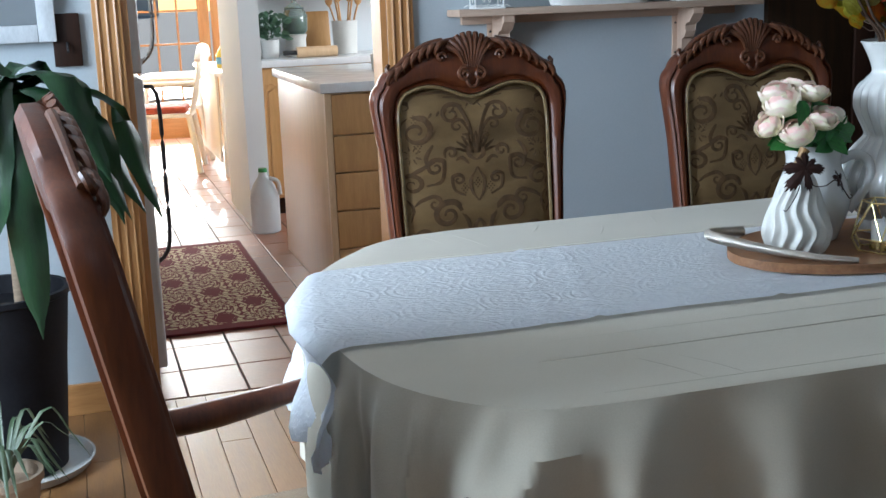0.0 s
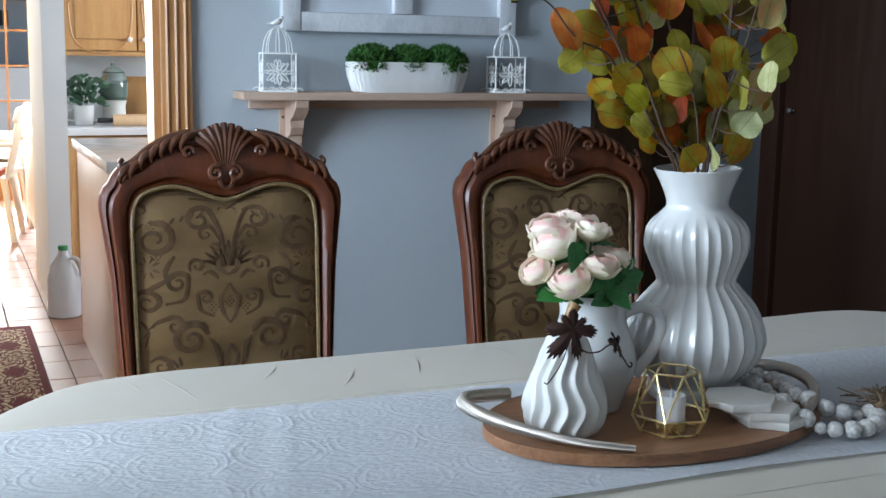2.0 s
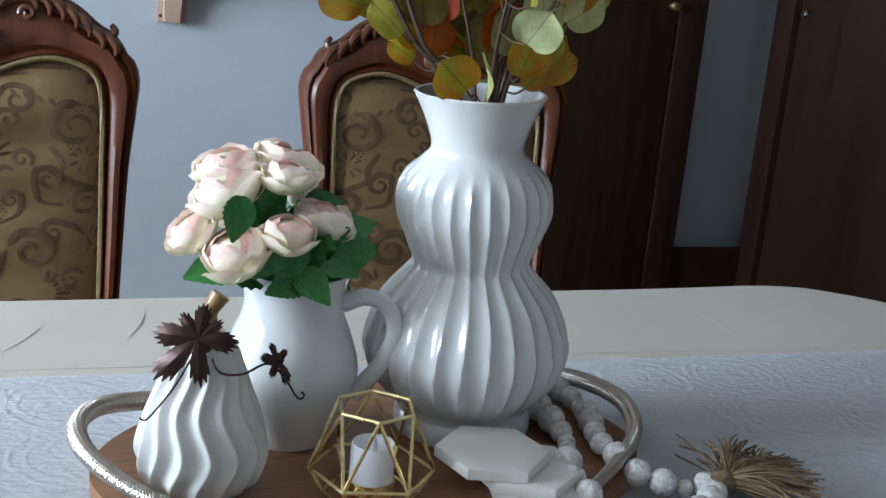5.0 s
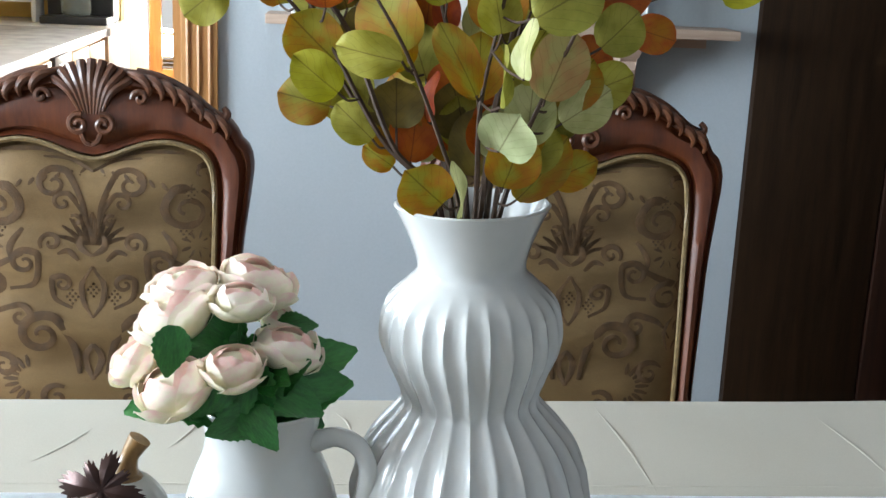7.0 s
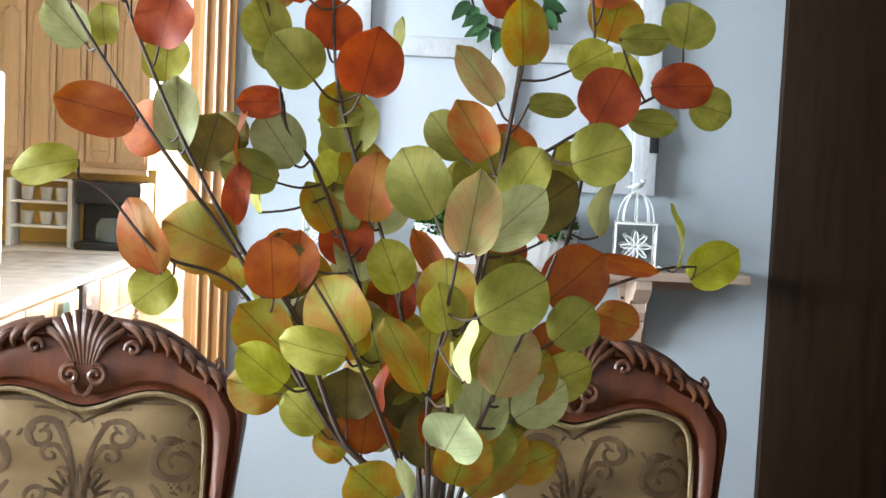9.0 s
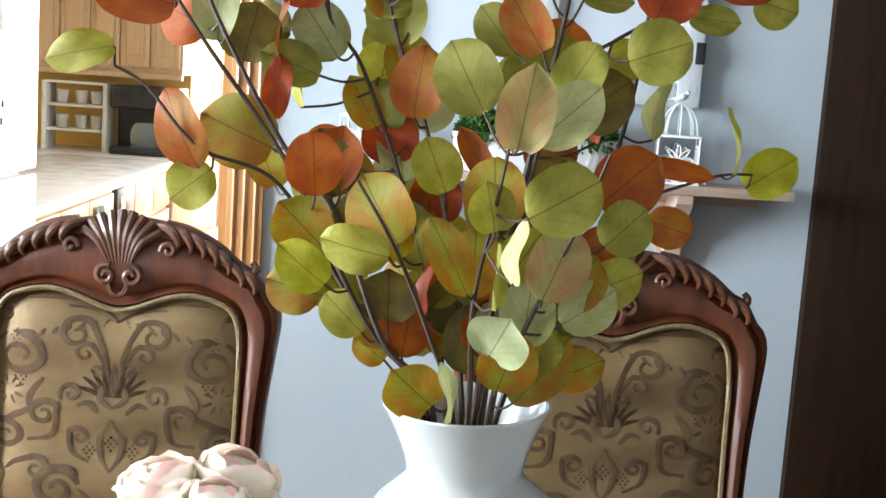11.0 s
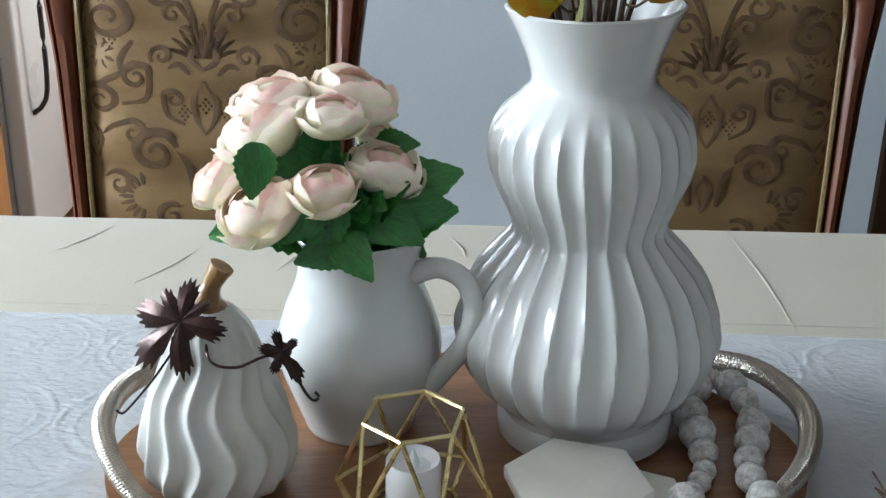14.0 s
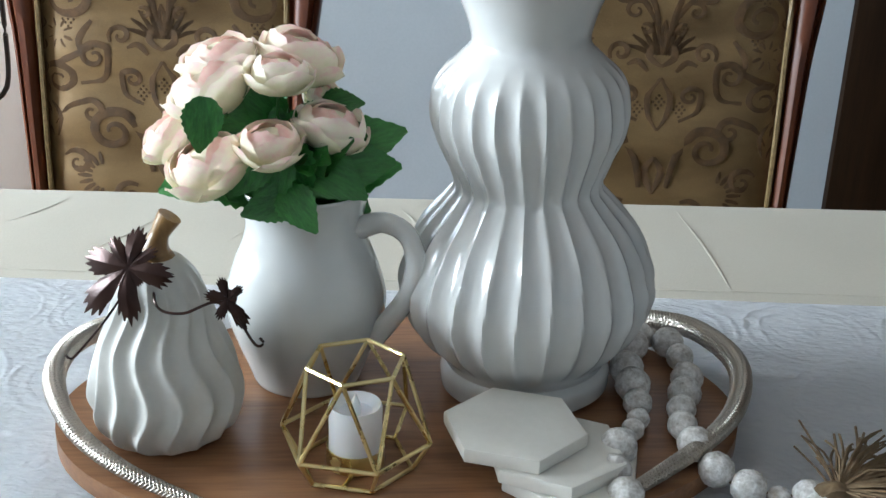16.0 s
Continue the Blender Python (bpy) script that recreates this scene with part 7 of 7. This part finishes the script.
plastic_chair(0.52, 9.1, -100)
plastic_chair(0.62, 9.75, -85)
pt = thing("patio_table", "white covered table standing at the patio door", "table", (1.36, 9.2, 0))
part("tabletop", box(-0.52, 0.6, -0.75, 0.75, 0.72, 0.75, 0.008), PLW, pt)
for x in (-0.45, 0.52):
    for y in (-0.68, 0.68):
        part("leg", box(x - 0.03, x + 0.03, y - 0.03, y + 0.03, 0, 0.719, 0.004), PLW, pt)
part("side_panel", box(-0.50, -0.48, -0.62, 0.62, 0.10, 0.719, 0.004), PLW, pt)
cu_ = thing("seat_cushion", "red and black patterned cushion on a white plastic chair", "cushion", (0.52, 9.1, 0.44), -100)
part("pad", box(-0.18, 0.18, -0.18, 0.18, 0.0, 0.05, 0.02, seg=3), surf("red_print", (0.25, 0.03, 0.02), (0.5, 0.12, 0.07), 30, 0.8, bump=0.2), cu_)
vs = thing("detergent_bottle", "yellow and blue bottle on the white table", "bottle", (0.98, 9.0, 0.75))
part("body", lathe([(0.05, 0), (0.055, 0.004), (0.055, 0.10), (0.02, 0.16), (0.004, 0.17)], 20), surf("yellow_plastic", (0.6, 0.45, 0.05), (0.7, 0.55, 0.1), 10, 0.4, bump=0.02), vs)
part("label_band", lathe([(0.0565, 0.03), (0.0565, 0.08)], 20, cap=False), surf("blue_label", (0.08, 0.25, 0.5), (0.12, 0.35, 0.6), 10, 0.4, bump=0.02), vs)
# damask rug


def rug_pattern():
    m, n, l, b = nodes_of("red_damask_rug")

    def mt(op, *ins):
        q = n.new("ShaderNodeMath")
        q.operation = op
        for k, v in enumerate(ins):
            if isinstance(v, (int, float)):
                q.inputs[k].default_value = v
            else:
                l.new(v, q.inputs[k])
        return q.outputs[0]

    tc, sep = n.new("ShaderNodeTexCoord"), n.new("ShaderNodeSeparateXYZ")
    l.new(tc.outputs["Object"], sep.inputs[0])
    x, y = sep.outputs[0], sep.outputs[1]
    P, Q = 0.30, 0.46
    # two interleaved lattices of medallions
    best = None
    for ox, oy in ((0, 0), (P / 2, Q / 2)):
        u = mt("SUBTRACT", mt("WRAP", mt("ADD", x, ox), P / 2, -P / 2), 0)
        v = mt("MULTIPLY", mt("WRAP", mt("ADD", y, oy), Q / 2, -Q / 2), 0.72)
        r = mt("SQRT", mt("ADD", mt("MULTIPLY", u, u), mt("MULTIPLY", v, v)))
        a = mt("ARCTAN2", v, u)
        lobes = mt("MULTIPLY", mt("COSINE", mt("MULTIPLY", a, 8)), 0.012)
        rr_ = mt("ADD", r, lobes)
        rings = mt("SINE", mt("MULTIPLY", rr_, 150))
        inside = mt("LESS_THAN", rr_, 0.125)
        petal = mt("MULTIPLY", mt("GREATER_THAN", rings, -0.45), inside)
        curl = mt("GREATER_THAN", mt("SINE", mt("ADD", mt("MULTIPLY", a, 16), mt("MULTIPLY", r, 160))), -0.62)
        petal = mt("MULTIPLY", petal, curl)
        best = petal if best is None else mt("MAXIMUM", best, petal)
    ex = mt("LESS_THAN", mt("ABSOLUTE", x), 0.235)
    ey = mt("LESS_THAN", mt("ABSOLUTE", y), 0.78)
    fac = mt("MULTIPLY", best, mt("MULTIPLY", ex, ey))
    no = n.new("ShaderNodeTexNoise")
    no.inputs["Scale"].default_value = 300
    mix = n.new("ShaderNodeMix")
    mix.data_type = "RGBA"
    l.new(fac, mix.inputs["Factor"])
    mix.inputs[6].default_value, mix.inputs[7].default_value = (0.13, 0.008, 0.012, 1), (0.58, 0.45, 0.28, 1)
    l.new(mix.outputs[2], b.inputs["Base Color"])
    b.inputs["Roughness"].default_value = 0.95
    bp = n.new("ShaderNodeBump")
    bp.inputs["Strength"].default_value, bp.inputs["Distance"].default_value = 0.5, 0.004
    l.new(no.outputs["Fac"], bp.inputs["Height"])
    l.new(bp.outputs[0], b.inputs["Normal"])
    return m


rg = thing("rug", "red runner rug with cream damask pattern on the tiles", "rug", (0.385, 5.29, 0.0))
part("rug_body", box(-0.265, 0.265, -0.85, 0.85, 0.0, 0.012, 0.004), rug_pattern(), rg)
part("binding", tube([(-0.262, -0.847, 0.007), (0.262, -0.847, 0.007), (0.262, 0.847, 0.007), (-0.262, 0.847, 0.007)], 0.006, sides=6, closed=True, raw=True), surf("dark_red_binding", (0.09, 0.01, 0.012), (0.14, 0.016, 0.02), 60, 0.9, bump=0.2), rg)

# dining window frames, behind the walk
for nm, horizontal in (("window_1", False), ("window_2", True)):
    wroot = thing(nm, "white painted window frame in the dining room wall", "window", kind="structure")
    if horizontal:
        spans = [(-0.25, -0.19), (0.37, 0.43), (0.99, 1.05)]
        for a, b in spans:
            part("window_frame", box(a, b, ROOM_Y0 - 0.09, ROOM_Y0 - 0.03, 0.95, 2.25, 0.004), WHITE, wroot)
        for a, b in ((0.95, 1.01), (2.19, 2.25)):
            part("window_frame", box(-0.19, 0.99, ROOM_Y0 - 0.085, ROOM_Y0 - 0.035, a, b, 0.004), WHITE, wroot)
    else:
        for a, b in ((0.75, 0.81), (1.72, 1.78), (2.69, 2.75)):
            part("window_frame", box(ROOM_X0 - 0.09, ROOM_X0 - 0.03, a, b, 0.9, 2.4, 0.004), WHITE, wroot)
        for a, b in ((0.9, 0.96), (2.34, 2.4)):
            part("window_frame", box(ROOM_X0 - 0.085, ROOM_X0 - 0.035, 0.81, 2.69, a, b, 0.004), WHITE, wroot)

# ---- floor pieces ----
kf = bpy.data.objects["floor_kitchen"]
TW, TL = 0.20, 0.29
tile_me = part("tile", box(-TW / 2 + 0.003, TW / 2 - 0.003, -TL / 2 + 0.003, TL / 2 - 0.003, -0.006, 0.0, 0.002, seg=1), TILE, kf, smooth=False)
tile_me.location = (0.054, WALL_Y + 0.03 + TL / 2, 0)
rest = bmesh.new()
for i in range(-9, 17):
    for j in range(26):
        x, y = 0.054 + i * TW, WALL_Y + 0.03 + TL / 2 + j * TL
        if i == 0 and j == 0:
            continue
        if -1 <= i <= 4 and j < 21:
            ob = new("tile", tile_me.data)
            ob.parent, ob.location = kf, (x, y, rnd.uniform(-0.0006, 0.0004))
        elif y < KY1 and KX0 < x < KX1:
            q = [rest.verts.new((x + a * (TW / 2 - 0.003), y + b * (TL / 2 - 0.003), -0.0002)) for a, b in ((-1, -1), (1, -1), (1, 1), (-1, 1))]
            rest.faces.new(q)
part("tile_field", rest, TILE, kf, smooth=False, kind="stuff")
bw = 0.095
board_me = None
rest = bmesh.new()
for i in range(-8, 53):
    x = -1.6 + bw / 2 + i * bw
    y = ROOM_Y0 - rnd.uniform(0, 0.8)
    while y < WALL_Y + 0.02:
        L = 0.9
        y0, y1 = max(y, ROOM_Y0 - 0.1), min(y + L, WALL_Y + 0.02)
        if y1 - y0 > 0.05:
            if -1.2 < x < 0.9 and y1 > 1.4:
                part("floorboard", box(x - bw / 2 + 0.0008, x + bw / 2 - 0.0008, y0 + 0.0008, y1 - 0.0008, -0.012, 0.0, 0.001, seg=1), PARQUET, fb, smooth=False)
            else:
                rest.faces.new([rest.verts.new(c) for c in ((x - bw / 2 + 0.0008, y0, -0.0002), (x + bw / 2 - 0.0008, y0, -0.0002), (x + bw / 2 - 0.0008, y1, -0.0002), (x - bw / 2 + 0.0008, y1, -0.0002))])
        y += L
part("floorboard_field", rest, PARQUET, fb, smooth=False, kind="stuff")
